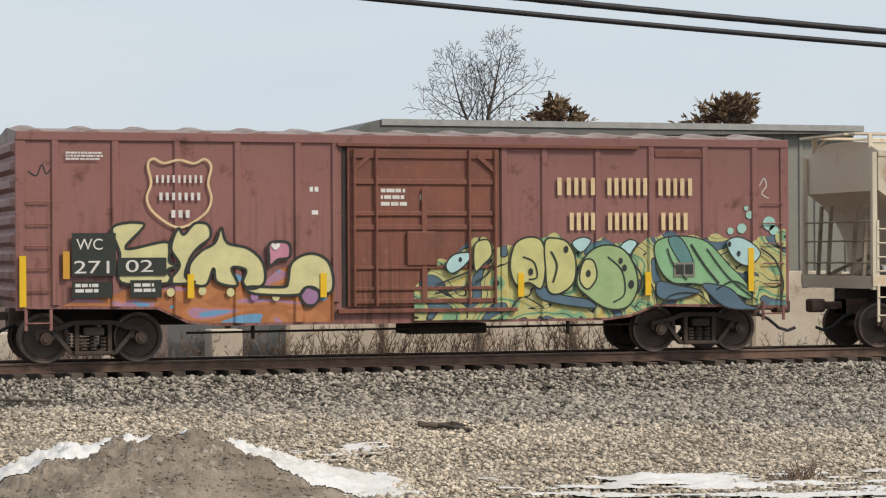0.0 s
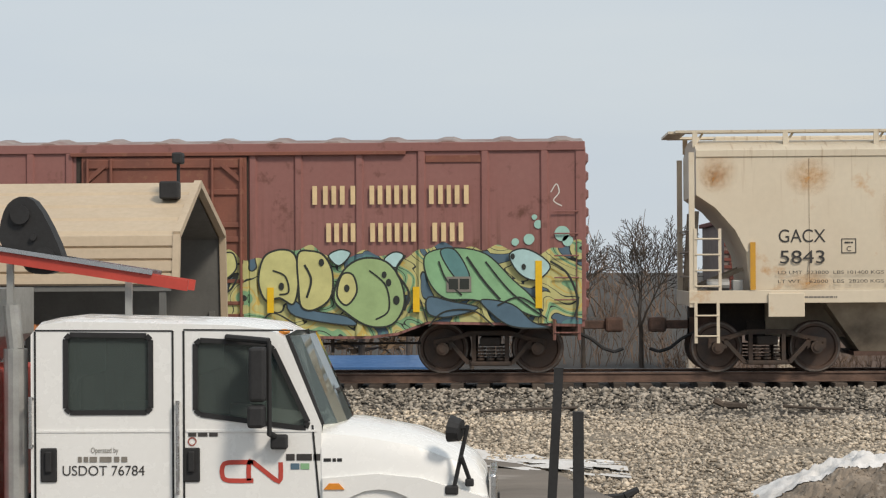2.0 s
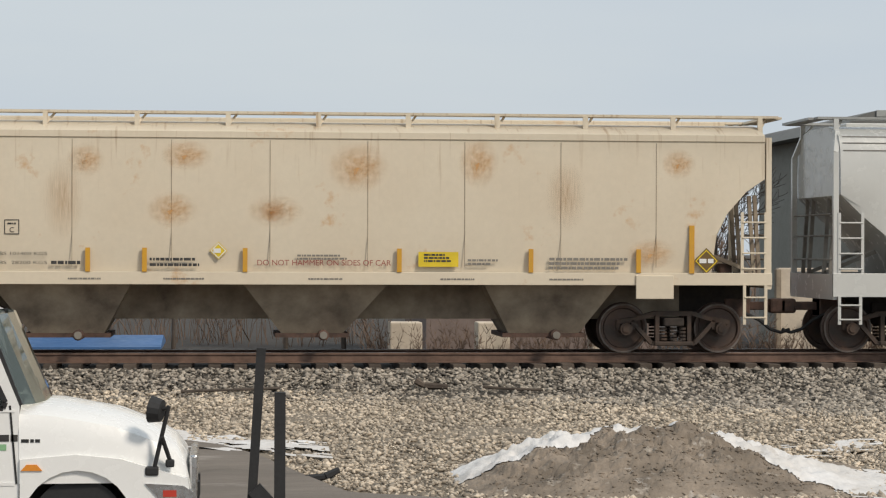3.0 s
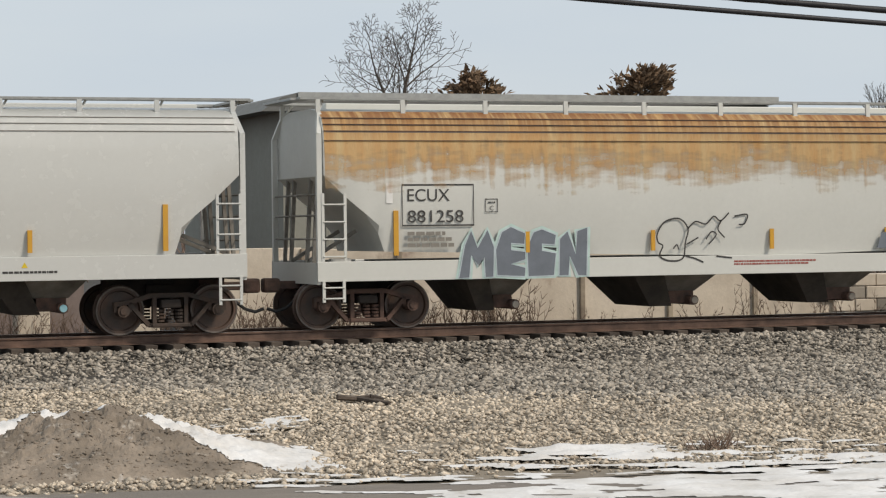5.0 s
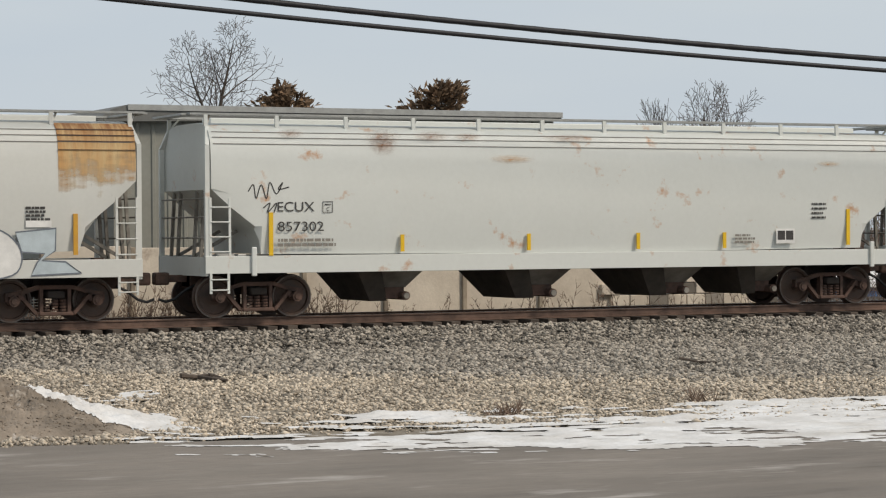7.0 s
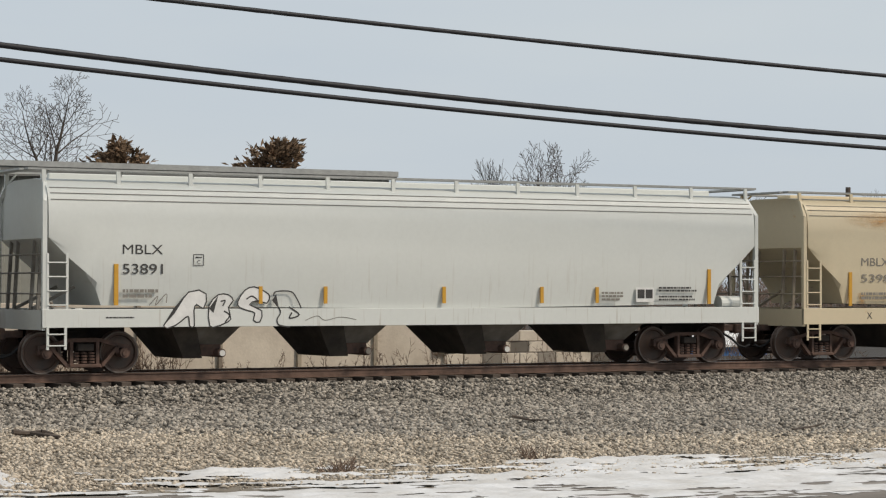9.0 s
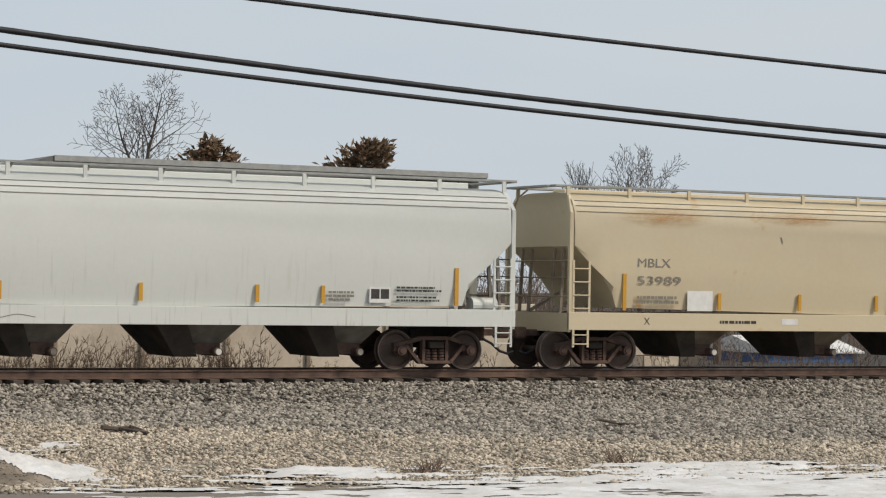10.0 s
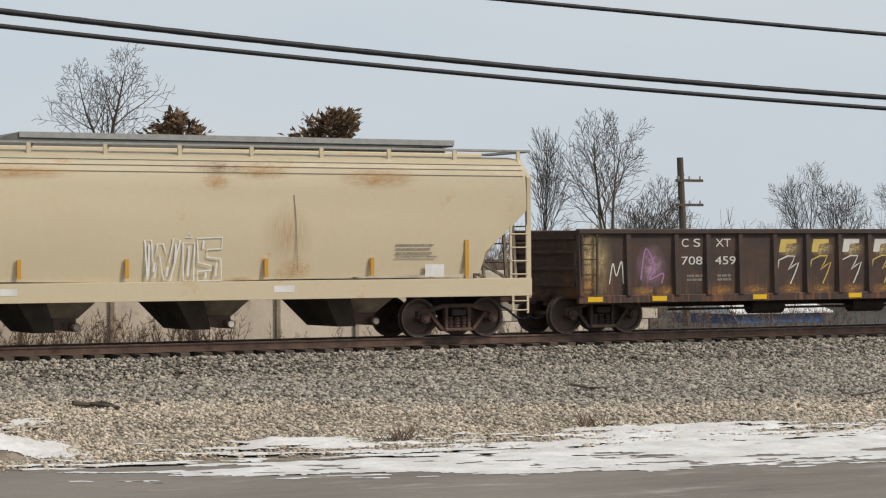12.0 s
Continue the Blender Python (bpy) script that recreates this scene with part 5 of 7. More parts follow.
M["stain"] = stain_material("soft rust stain", (0.60, 0.31, 0.09), 0.8)
M["stain_dark"] = stain_material("deep rust stain", (0.30, 0.12, 0.04), 0.9)
M["pale_stain"] = stain_material("flaked cream paint", (0.55, 0.42, 0.22), 1.2)
M["pink_stain"] = stain_material("faded pink spray", (0.42, 0.26, 0.36), 1.3)
M["run"] = stain_material("rust run", (0.50, 0.29, 0.13), 0.5, (6, 1, 0.6))


def stain(car, u, x, z, w, h, mat="stain", y=-1.604):
    bm = bmesh.new()
    vs = [bm.verts.new(p) for p in ((-1, 0, -1), (1, 0, -1), (1, 0, 1), (-1, 0, 1))]
    bm.faces.new(vs)
    ob = part("rust_stain", bm, mat, car)
    ob.location, ob.scale = (x - u, y, z), (w, 1, h)


# ---- gondola ----
def gondola():
    u, L = 141.84, 15.9
    car = empty("gondola", pose(u, TRACK_Y, 0), "dark rusted open gondola with ribbed sides and worn white lettering", "gondola", "freight train")
    CARS.append((car, u))
    for s in (-1, 1):
        bm = bmesh.new()
        box(bm, 0.05, L - 0.05, s * 1.46 - 0.02, s * 1.46 + 0.02, 0.9, 2.45)
        part("side_wall", bm, "gondola", car)
        bm = bmesh.new()
        box(bm, 0, L, s * 1.5 - 0.08, s * 1.5 + 0.08, 2.42, 2.54, 0.015)
        part("top_rail", bm, "gondola", car)
        bm = bmesh.new()
        box(bm, 0, L, s * 1.5 - 0.06, s * 1.5 + 0.06, 0.74, 0.93, 0.012)
        part("side_sill", bm, "gondola", car)
        for k in (0.06, 1.42, 2.82, 3.76, 4.74, 5.8, 6.82, 7.84, 8.8, 9.8, 10.8, 11.8, 12.8, 14.3, 15.8):
            bm = bmesh.new()
            loft(bm, [[(k - 0.1, s * 1.48, z), (k - 0.06, s * (1.48 + d), z), (k + 0.06, s * (1.48 + d), z), (k + 0.1, s * 1.48, z)] for z, d in ((0.92, 0.12), (2.43, 0.07))])
            part("side_post", bm, "gondola", car)
    for x, s in ((0.08, -1), (L - 0.08, 1)):
        bm = bmesh.new()
        box(bm, x - 0.04, x + 0.04, -1.46, 1.46, 0.9, 2.5)
        for z in (1.2, 1.6, 2.0, 2.35):
            box(bm, x + s * 0.02, x + s * 0.12, -1.42, 1.42, z - 0.05, z + 0.05)
        part("end_wall", bm, "gondola", car)
        coupler(car, x, s)
    bm = bmesh.new()
    box(bm, 0.1, L - 0.1, -1.45, 1.45, 0.86, 0.94)
    part("floor_plate", bm, "gondola", car)
    bm = bmesh.new()
    box(bm, 0.4, L - 0.4, -0.25, 0.25, 0.6, 0.86)
    rod(bm, (3, -0.9, 0.55), (12, -0.9, 0.55), 0.03)
    part("centre_sill", bm, "under", car)
    for x in (6.0, 9.2):
        bm = bmesh.new()
        rod(bm, (x - 0.5, -0.8, 0.6), (x + 0.5, -0.8, 0.6), 0.2, n=14)
        part("air_tank", bm, "under", car)
    ladder(car, 0.08, 0.5, -1.58, 0.95, 2.4, 4, "gondola")
    Y = -1.486
    for x in (0.45, 2.3, 5.3, 8.3, 11.3):
        strip(car, x, 0.78, 0.90, "yellow", 0.42, Y - 0.08)
    for txt, x, z in (("C", 144.85, 2.1), ("S", 145.2, 2.1), ("XT", 145.86, 2.1), ("708", 144.84, 1.66), ("459", 145.84, 1.66)):
        letters(txt, 0.2, "pale", car, x - u, Y - 0.004, z, width={"C": 0.2, "S": 0.2, "XT": 0.45}.get(txt, 0.62))
    bars(car, 145.0 - u, Y - 0.004, 1.35, 0.5, 2, 0.06, "grey_ink", 4)
    bars(car, 145.9 - u, Y - 0.004, 1.35, 0.5, 2, 0.06, "grey_ink", 5)
    stain(car, 0, 2.1, 1.62, 0.5, 0.62, "pink_stain", Y - 0.006)
    stroke("graffiti_scrawl", [(1.8, 1.3), (1.95, 2.05), (2.2, 1.6), (2.05, 1.3), (2.45, 1.45), (2.4, 1.2)], 0.04, Y - 0.008, "purple", car)
    stain(car, 0, 0.45, 1.75, 0.6, 1.1, "pale_stain", Y - 0.005)
    stain(car, 0, 0.35, 1.9, 0.4, 0.7, "pale_stain", Y - 0.009)
    stain(car, 0, 0.3, 1.2, 0.3, 0.4, "stain", Y - 0.007)
    for q in (1.9, 2.6, 4.2, 5.2, 6.3, 7.3, 8.3, 9.3, 10.3):
        stain(car, 0, q, 1.02, 0.45, 0.16, "stain", Y - 0.005)
    for k, x in enumerate((5.95, 6.97, 7.95, 8.95, 9.95)):
        m = ("gold", "gold", "pale", "pale", "gold")[k]
        flat_shape("graffiti_block", [(x, 1.95), (x + 0.06, 2.28), (x + 0.55, 2.28), (x + 0.55, 2.18), (x + 0.25, 2.15), (x + 0.2, 1.95)], Y - 0.006, m, car, smooth=0)
        stroke("graffiti_scrawl", [(x - 0.05, 1.2), (x, 1.75), (x + 0.5, 1.85), (x + 0.28, 1.5), (x + 0.62, 1.7), (x + 0.35, 1.15)], 0.035, Y - 0.008, "gold" if k % 2 else "pale", car, steps=2)
        stain(car, 0, x + 0.32, 2.05, 0.42, 0.3, "pale_stain", Y - 0.005)
    stroke("graffiti_scrawl", [(0.9, 1.2), (1.0, 1.7), (1.1, 1.4), (1.25, 1.75), (1.3, 1.2)], 0.03, Y - 0.006, "pale", car)
    for x in (142.8, 155.9):
        bogie(car, x - u, "steel_black", 1.74)


gondola()


# ---- lettering, tags and stains on the hoppers ----
def frame_box(car, x0, x1, z0, z1, w, y, mat="black"):
    stroke("stencil_frame", [(x0, z0), (x1, z0), (x1, z1), (x0, z1)], w, y, mat, car, closed=True, steps=1)


def plate_c(car, x, z, y, s=0.25):
    frame_box(car, x, x + s, z, z + s, 0.02, y)
    letters("C", s * 0.36, "black", car, x + s * 0.35, y, z + s * 0.12)
    bars(car, x + s * 0.2, y, z + s * 0.68, s * 0.6, 1, s * 0.12, "black", 2, ragged=0)


def panel_pair(car, x, z, y):
    flat_shape("test_panel", [(x - 0.03, z - 0.03), (x + 0.5, z - 0.03), (x + 0.5, z + 0.33), (x - 0.03, z + 0.33)], y, "sheet_white", car, smooth=0)
    for q in (0.01, 0.25):
        flat_shape("test_field", [(x + q, z + 0.06), (x + q + 0.21, z + 0.06), (x + q + 0.21, z + 0.28), (x + q, z + 0.28)], y - 0.004, "black", car, smooth=0)


def decorate():
    # tan hopper
    u, y = 22.43, -1.583
    letters("GACX", 0.235, "black", gac, 24.05 - u, y, 2.365, width=0.84)
    letters("5843", 0.235, "black", gac, 24.07 - u, y, 1.985, width=0.80)
    plate_c(gac, 25.18 - u, 2.17, y)
    letters("LD LMT  223800  LBS 101400 KGS", 0.06, "black", gac, 24.03 - u, y, 1.79, width=1.9)
    letters("LT WT    62800  LBS  28200 KGS", 0.06, "black", gac, 24.03 - u, y, 1.63, width=1.9)
    bars(gac, 26.0 - u, y, 1.63, 0.6, 1, 0.06, "black", 3)
    letters("DO NOT HAMMER ON SIDES OF CAR", 0.10, "red_ink", gac, 29.68 - u, y, 1.62, width=2.42)
    bars(gac, 30.4 - u, y, 1.78, 0.9, 2, 0.035, "grey_ink", 12)
    bars(gac, 27.75 - u, y, 1.70, 0.9, 2, 0.05, "black", 7, gap=1.0)
    flat_shape("yellow_notice", [(32.6 - u, 1.60), (33.33 - u, 1.60), (33.33 - u, 1.87), (32.6 - u, 1.87)], y, "sign_yellow", gac, smooth=0)
    bars(gac, 32.7 - u, y - 0.004, 1.80, 0.55, 3, 0.035, "black", 2)
    bars(gac, 33.5 - u, y, 1.70, 0.6, 2, 0.04, "grey_ink", 3)
    bars(gac, 35.0 - u, y, 1.72, 1.5, 3, 0.05, "grey_ink", 14)
    for x, z, s, m in ((28.98, 1.88, 0.16, "sign_yellow"), (37.92, 1.72, 0.24, "olive")):
        flat_shape("placard", [(x - s - u, z), (x - u, z - s), (x + s - u, z), (x - u, z + s)], y, m, gac, smooth=0)
        q = s * 0.82
        frame = [(x - q - u, z), (x - u, z - q), (x + q - u, z), (x - u, z + q)]
        stroke("placard_border", frame, 0.025, y - 0.003, "sign_yellow" if m == "olive" else "sheet_white", gac, closed=True, steps=1)
        bars(gac, x - s * 0.55 - u, y - 0.006, z - 0.04, s * 1.1, 1, 0.08, "sheet_white", 3, ragged=0)
    for x, z, w, h, m in ((22.95, 3.65, 0.42, 0.45, "stain"), (22.9, 3.55, 0.3, 0.3, "stain"), (24.6, 3.55, 0.5, 0.4, "stain"), (26.6, 3.5, 0.38, 0.32, "stain"), (28.15, 2.62, 0.5, 0.35, "stain"), (30.0, 2.6, 0.55, 0.32, "stain"), (29.95, 2.6, 0.3, 0.22, "stain"), (33.7, 3.5, 0.4, 0.5, "stain"), (37.4, 3.5, 0.35, 0.3, "stain"), (24.6, 1.65, 0.5, 0.2, "stain"), (36.9, 1.85, 0.5, 0.3, "stain"), (31.5, 3.4, 0.6, 0.5, "stain"), (28.4, 3.6, 0.5, 0.3, "stain"), (35.3, 2.9, 0.4, 0.7, "run"), (26.2, 2.8, 0.4, 0.8, "run")):
        stain(gac, u, x, z, w, h, m, -1.582)
    for x in (24.5, 26.3, 28.0, 30.6, 33.0, 35.0):
        bars(gac, x - u, -1.606, 1.36, 0.75, 1, 0.03, "grey_ink", int(x))
    bm = bmesh.new()
    box(bm, 23.85 - u, 24.5 - u, -1.64, -1.60, 1.02, 1.45, 0.01)
    part("jacking_plate", bm, "tan", gac)
    bm = bmesh.new()
    box(bm, 36.6 - u, 37.3 - u, -1.64, -1.60, 1.02, 1.45, 0.01)
    part("jacking_plate", bm, "tan", gac)
    # silver hopper
    u, y = 40.3, -1.605
    letters("XOMX", 0.22, "black", xom, 42.34 - u, y, 2.60, width=0.9)
    letters("718207", 0.23, "black", xom, 42.34 - u, y, 2.19, width=1.16)
    for k, t in enumerate(("LD LMT  219000", "LT WT    67000", "CU FT      6241")):
        letters(t, 0.075, "black", xom, 42.32 - u, y, 1.93 - 0.15 * k, width=0.86)
    for x in (43.9, 47.7, 51.5, 55.3):
        bars(xom, x - 0.4 - u, -1.606, 1.20, 1.0, 1, 0.04, "black", int(x), ragged=0.1)
        flat_shape("warning_mark", [(x - 0.06 - u, 1.30), (x + 0.06 - u, 1.30), (x - u, 1.40)], -1.606, "sign_yellow", xom, smooth=0)
    bars(xom, 41.5 - u, -1.606, 1.3, 0.4, 1, 0.05, "black", 2)
    frame_box(xom, 42.1 - u, 42.3 - u, 1.26, 1.4, 0.015, -1.606)
    bars(xom, 51.2 - u, y, 1.75, 0.9, 2, 0.05, "red_ink", 2)
    # rust-streaked hopper
    u, y = 60.82, -1.606
    frame_box(eca, 62.52 - u, 63.98 - u, 1.99, 2.77, 0.035, y)
    letters("ECUX", 0.235, "black", eca, 62.63 - u, y, 2.46, width=0.86)
    letters("881258", 0.235, "black", eca, 62.63 - u, y, 2.05, width=1.14)
    plate_c(eca, 64.23 - u, 2.24, y)
    bars(eca, 62.62 - u, y, 1.80, 0.95, 3, 0.07, "grey_ink", 5)
    flat_shape("primer_patch", [(62.2 - u, 2.42), (62.33 - u, 2.42), (62.33 - u, 2.8), (62.2 - u, 2.8)], y, "sheet_white", eca, smooth=0)
    bars(eca, 77.4 - u, y, 2.38, 0.55, 4, 0.05, "black", 6)
    flat_shape("notice", [(77.4 - u, 2.0), (77.95 - u, 2.0), (77.95 - u, 2.14), (77.4 - u, 2.14)], y, "sheet_white", eca, smooth=0)
    panel_pair(eca, 75.95 - u, 1.55, y - 0.012)
    bars(eca, 69.6 - u, y, 1.18, 2.0, 2, 0.035, "red_ink", 8)
    for seg in ((60.98, 76.5), (78.1, 79.78)):
        # rust runs down from the roof's edge
        bm = bmesh.new()
        n_ = max(2, int((seg[1] - seg[0]) / 0.1))
        cols = []
        for i in range(n_ + 1):
            x = seg[0] + (seg[1] - seg[0]) * i / n_
            cut = 2.55
            prof = [(1.608, cut), (1.607, 3.4), (1.56, 3.8), (1.44, 4.05), (1.205, 4.19)]
            cols.append([bm.verts.new((x - u, -yy, zz)) for yy, zz in prof])
        for p, q in zip(cols, cols[1:]):
            for k in range(4):
                bm.faces.new((p[k], q[k], q[k + 1], p[k + 1]))
        part("rust_sheet", bm, "rust_runs", eca, "orange rust run-off", smooth=True)
        for yy, zz, hh in ((1.565, 3.80, 0.018), (1.52, 3.93, 0.014), (1.45, 4.05, 0.02), (1.60, 3.62, 0.01)):
            bm = bmesh.new()
            bar(bm, (seg[0] - u, -yy, zz), (seg[1] - u, -yy, zz), 0.02, hh)
            part("rusted_seam", bm, "steel_rust", eca)
    # painted name in dark blue with a pale outline
    for k, (a, b) in enumerate(((63.7, 64.4), (64.45, 65.05), (65.1, 65.7), (65.75, 66.38))):
        c_ = (a + b) / 2
        pts = ([(a - 0.05, 0.96), (a + 0.08, 1.6), (a + 0.22, 1.88), (c_, 1.55), (b - 0.14, 1.9), (b, 1.55), (b - 0.02, 0.98), (b - 0.2, 0.97), (b - 0.22, 1.35), (c_, 1.2), (a + 0.22, 1.4), (a + 0.18, 0.97)],
               [(a, 1.0), (a - 0.03, 1.5), (a + 0.1, 1.85), (c_, 1.95), (b, 1.82), (b - 0.02, 1.6), (a + 0.3, 1.62), (a + 0.3, 1.5), (b, 1.46), (b, 1.3), (a + 0.3, 1.22), (b, 1.15), (b - 0.02, 0.97)],
               [(a, 0.97), (a - 0.02, 1.55), (a + 0.12, 1.84), (c_, 1.9), (b, 1.78), (b - 0.03, 1.58), (a + 0.3, 1.6), (a + 0.3, 1.48), (b, 1.42), (b - 0.05, 0.98)],
               [(a, 0.98), (a + 0.02, 1.7), (a + 0.2, 1.85), (c_ + 0.05, 1.4), (c_ + 0.08, 1.85), (b, 1.92), (b - 0.03, 0.97), (b - 0.22, 0.97), (c_ - 0.08, 1.35), (c_ - 0.1, 0.98)])[k]
        q = [(x - u, z) for x, z in pts]
        stroke("graffiti_halo", q, 0.12, y - 0.002 - 0.001 * k, "pale_mint", eca, closed=True, steps=1)
        flat_shape("graffiti_letter", q, y - 0.008, "slate", eca, smooth=0)
        stroke("graffiti_outline", q, 0.025, y - 0.012, "mist", eca, closed=True, steps=1)
    stroke("graffiti_outline", [(x - u, z) for x, z in ((67.89, 1.77), (68.06, 2.01), (68.38, 2.07), (68.57, 1.87), (68.51, 1.60), (68.45, 1.28), (68.17, 1.23), (67.94, 1.33), (68.01, 1.53), (67.91, 1.60))], 0.032, y - 0.004, "black", eca, closed=True)
    for pts in ([(68.57, 1.87), (68.74, 2.01), (68.97, 1.96), (69.15, 2.11), (69.3, 2.02), (69.49, 2.18)], [(68.53, 1.55), (68.8, 1.69)], [(68.97, 1.65), (69.09, 1.80), (69.2, 1.74), (69.03, 1.55)], [(69.32, 2.03), (69.24, 1.85), (69.39, 1.68)],
                [(68.49, 1.33), (68.72, 1.27), (68.91, 1.19)], [(69.2, 1.31), (69.55, 1.27)], [(69.61, 2.11), (69.9, 2.14), (69.84, 1.96), (69.71, 1.94)], [(68.24, 1.47), (68.32, 1.55), (68.36, 1.45)]):
        stroke("graffiti_outline", [(x - u, z) for x, z in pts], 0.03, y - 0.004, "black", eca)
    for k, (pts, m) in enumerate((
            ([(72.9, 1.44), (73.25, 1.81), (73.96, 2.00), (74.07, 1.91), (74.0, 1.55), (74.4, 1.80), (74.34, 1.53), (74.78, 1.94), (74.63, 1.03), (74.05, 1.03), (74.12, 1.28), (74.0, 1.03), (73.4, 1.03), (73.5, 1.42), (73.28, 1.42)], "mist"),
            ([(74.68, 1.59), (74.91, 1.81), (75.29, 1.75), (75.52, 1.41), (75.36, 1.02), (74.68, 1.03)], "sheet_white"),
            ([(75.29, 1.75), (75.52, 1.94), (75.81, 1.96), (75.91, 1.84), (75.87, 1.52), (76.33, 1.50), (76.53, 1.35), (76.46, 1.06), (75.68, 1.02), (75.63, 1.27), (76.0, 1.35), (75.55, 1.35)], "mist"),
            ([(76.55, 1.92), (76.91, 1.92), (77.24, 1.63), (77.31, 1.28), (77.11, 1.01), (76.51, 1.01)], "sheet_white"),
            ([(77.18, 1.90), (78.04, 1.98), (78.02, 1.51), (77.73, 1.31), (78.24, 1.28), (78.58, 1.04), (77.51, 1.00), (77.64, 1.28), (77.8, 1.45), (77.31, 1.49)], "mist"))):
        q = [(x - u, z) for x, z in pts]
        flat_shape("graffiti_letter", q, y - 0.003 - 0.001 * k, m, eca, smooth=0 if k in (0, 4) else 3)
        stroke("graffiti_outline", q, 0.032, y - 0.009 - 0.001 * k, "slate", eca, closed=True, steps=1 if k in (0, 4) else 3)
    for pts in ([(72.9, 1.42), (73.0, 1.73), (73.15, 1.76), (73.15, 1.42)], [(73.4, 1.03), (73.42, 1.42), (73.59, 1.53), (73.55, 1.03)], [(75.66, 1.19), (75.72, 1.35), (75.95, 1.35), (75.78, 1.05)]):
        flat_shape("graffiti_shade", [(x - u, z) for x, z in pts], y - 0.016, "slate", eca, smooth=0)
    stroke("scrawl", [(x - u, z) for x, z in ((74.8, 1.49), (75.1, 1.47), (74.95, 1.34), (74.85, 1.19), (75.1, 1.31), (75.2, 1.14), (75.25, 1.44))], 0.022, y - 0.016, "slate", eca)
    # plain white hopper
    u = 81.32
    letters("ECUX", 0.21, "black", ecb, 82.98 - u, y, 2.32, width=0.86)
    letters("857302", 0.21, "black", ecb, 82.98 - u, y, 1.89, width=1.08)
    plate_c(ecb, 84.04 - u, 2.30, y, 0.23)
    bars(ecb, 82.98 - u, y, 1.66, 1.4, 2, 0.065, "grey_ink", 4)
    for pts in ([(82.3, 2.75), (82.42, 2.9), (82.48, 2.6), (82.6, 2.9), (82.72, 2.6), (82.8, 2.95), (82.95, 2.7), (83.1, 2.95), (83.0, 2.8), (83.25, 2.85)], [(82.65, 2.4), (82.8, 2.5), (82.75, 2.3), (82.95, 2.5), (82.9, 2.3)]):
        stroke("scrawl", [(x - u, z) for x, z in pts], 0.025, y, "black", ecb)
    panel_pair(ecb, 95.9 - u, 1.55, y)
    bars(ecb, 94.7 - u, y, 1.7, 0.6, 3, 0.05, "grey_ink", 2)
    bars(ecb, 96.9 - u, y, 2.45, 0.45, 4, 0.05, "black", 4, gap=1.2)
    for x, z, w, h in ((85.5, 4.0, 0.5, 0.2), (85.5, 3.82, 0.4, 0.3), (83.3, 4.02, 0.35, 0.12), (86.7, 4.0, 0.5, 0.14), (88.7, 3.5, 0.65, 0.12), (87.6, 4.0, 0.4, 0.1), (90.2, 4.0, 0.8, 0.1), (97.4, 3.45, 0.4, 0.08)):
        stain(ecb, u, x, z, w, h, "stain_dark" if z > 3.8 else "stain", -1.62 if z < 3.7 else -1.585)
    bm = bmesh.new()
    box(bm, 82.36 - u, 82.48 - u, -1.66, -1.60, 0.92, 1.55, 0.02)
    part("tie_down_plate", bm, "white", ecb)
    bm = bmesh.new()
    box(bm, 98.6 - u, 98.72 - u, -1.66, -1.60, 0.92, 1.55, 0.02)
    part("tie_down_plate", bm, "white", ecb)
    # clean white hopper
    u = 100.76
    letters("MBLX", 0.21, "black", mba, 102.58 - u, y, 2.62, width=0.94)
    letters("53891", 0.22, "black", mba, 102.58 - u, y, 2.19, width=0.94)
    plate_c(mba, 104.25 - u, 2.38, y, 0.24)
    bars(mba, 102.58 - u, y, 1.78, 0.95, 2, 0.07, "grey_ink", 7)
    for pts in ([(103.54, 1.05), (104.13, 1.79), (104.55, 1.75), (104.49, 1.43), (104.32, 1.52), (104.26, 1.38), (104.27, 1.04), (104.16, 1.04), (104.14, 1.23), (104.06, 1.23), (103.81, 1.05)],
                [(104.64, 1.04), (104.62, 1.48), (104.84, 1.73), (105.09, 1.73), (105.21, 1.60), (105.09, 1.45), (105.15, 1.19), (104.99, 1.09), (104.81, 1.03)],
                [(105.36, 1.45), (105.32, 1.58), (105.49, 1.83), (105.72, 1.91), (105.99, 1.80), (106.10, 1.70), (106.03, 1.54), (105.80, 1.60), (105.60, 1.51), (105.91, 1.37), (105.86, 1.12), (105.70, 1.16), (105.74, 1.32), (105.56, 1.38)]):
        flat_shape("graffiti_letter", [(x - u, z) for x, z in pts], y + 0.001, "sheet_white", mba, smooth=2)
        stroke("graffiti_outline", [(x - u, z) for x, z in pts], 0.03, y - 0.003, "black", mba, closed=True, steps=2)
    for pts in ([(106.20, 1.70), (106.26, 1.80), (106.63, 1.80), (106.78, 1.64), (106.89, 1.43)],
                [(106.17, 1.62), (106.37, 1.36), (106.29, 1.18), (106.34, 1.05), (106.60, 1.00)],
                [(106.58, 1.46), (106.84, 1.28), (106.60, 1.20), (106.66, 1.33)],
                [(105.53, 1.63), (105.66, 1.70), (105.80, 1.62)],
                [(104.90, 1.58), (105.01, 1.60), (104.95, 1.48)],
                [(104.98, 1.37), (105.12, 1.27), (105.01, 1.12)]):
        stroke("graffiti_outline", [(x - u, z) for x, z in pts], 0.032, y - 0.003, "black", mba)
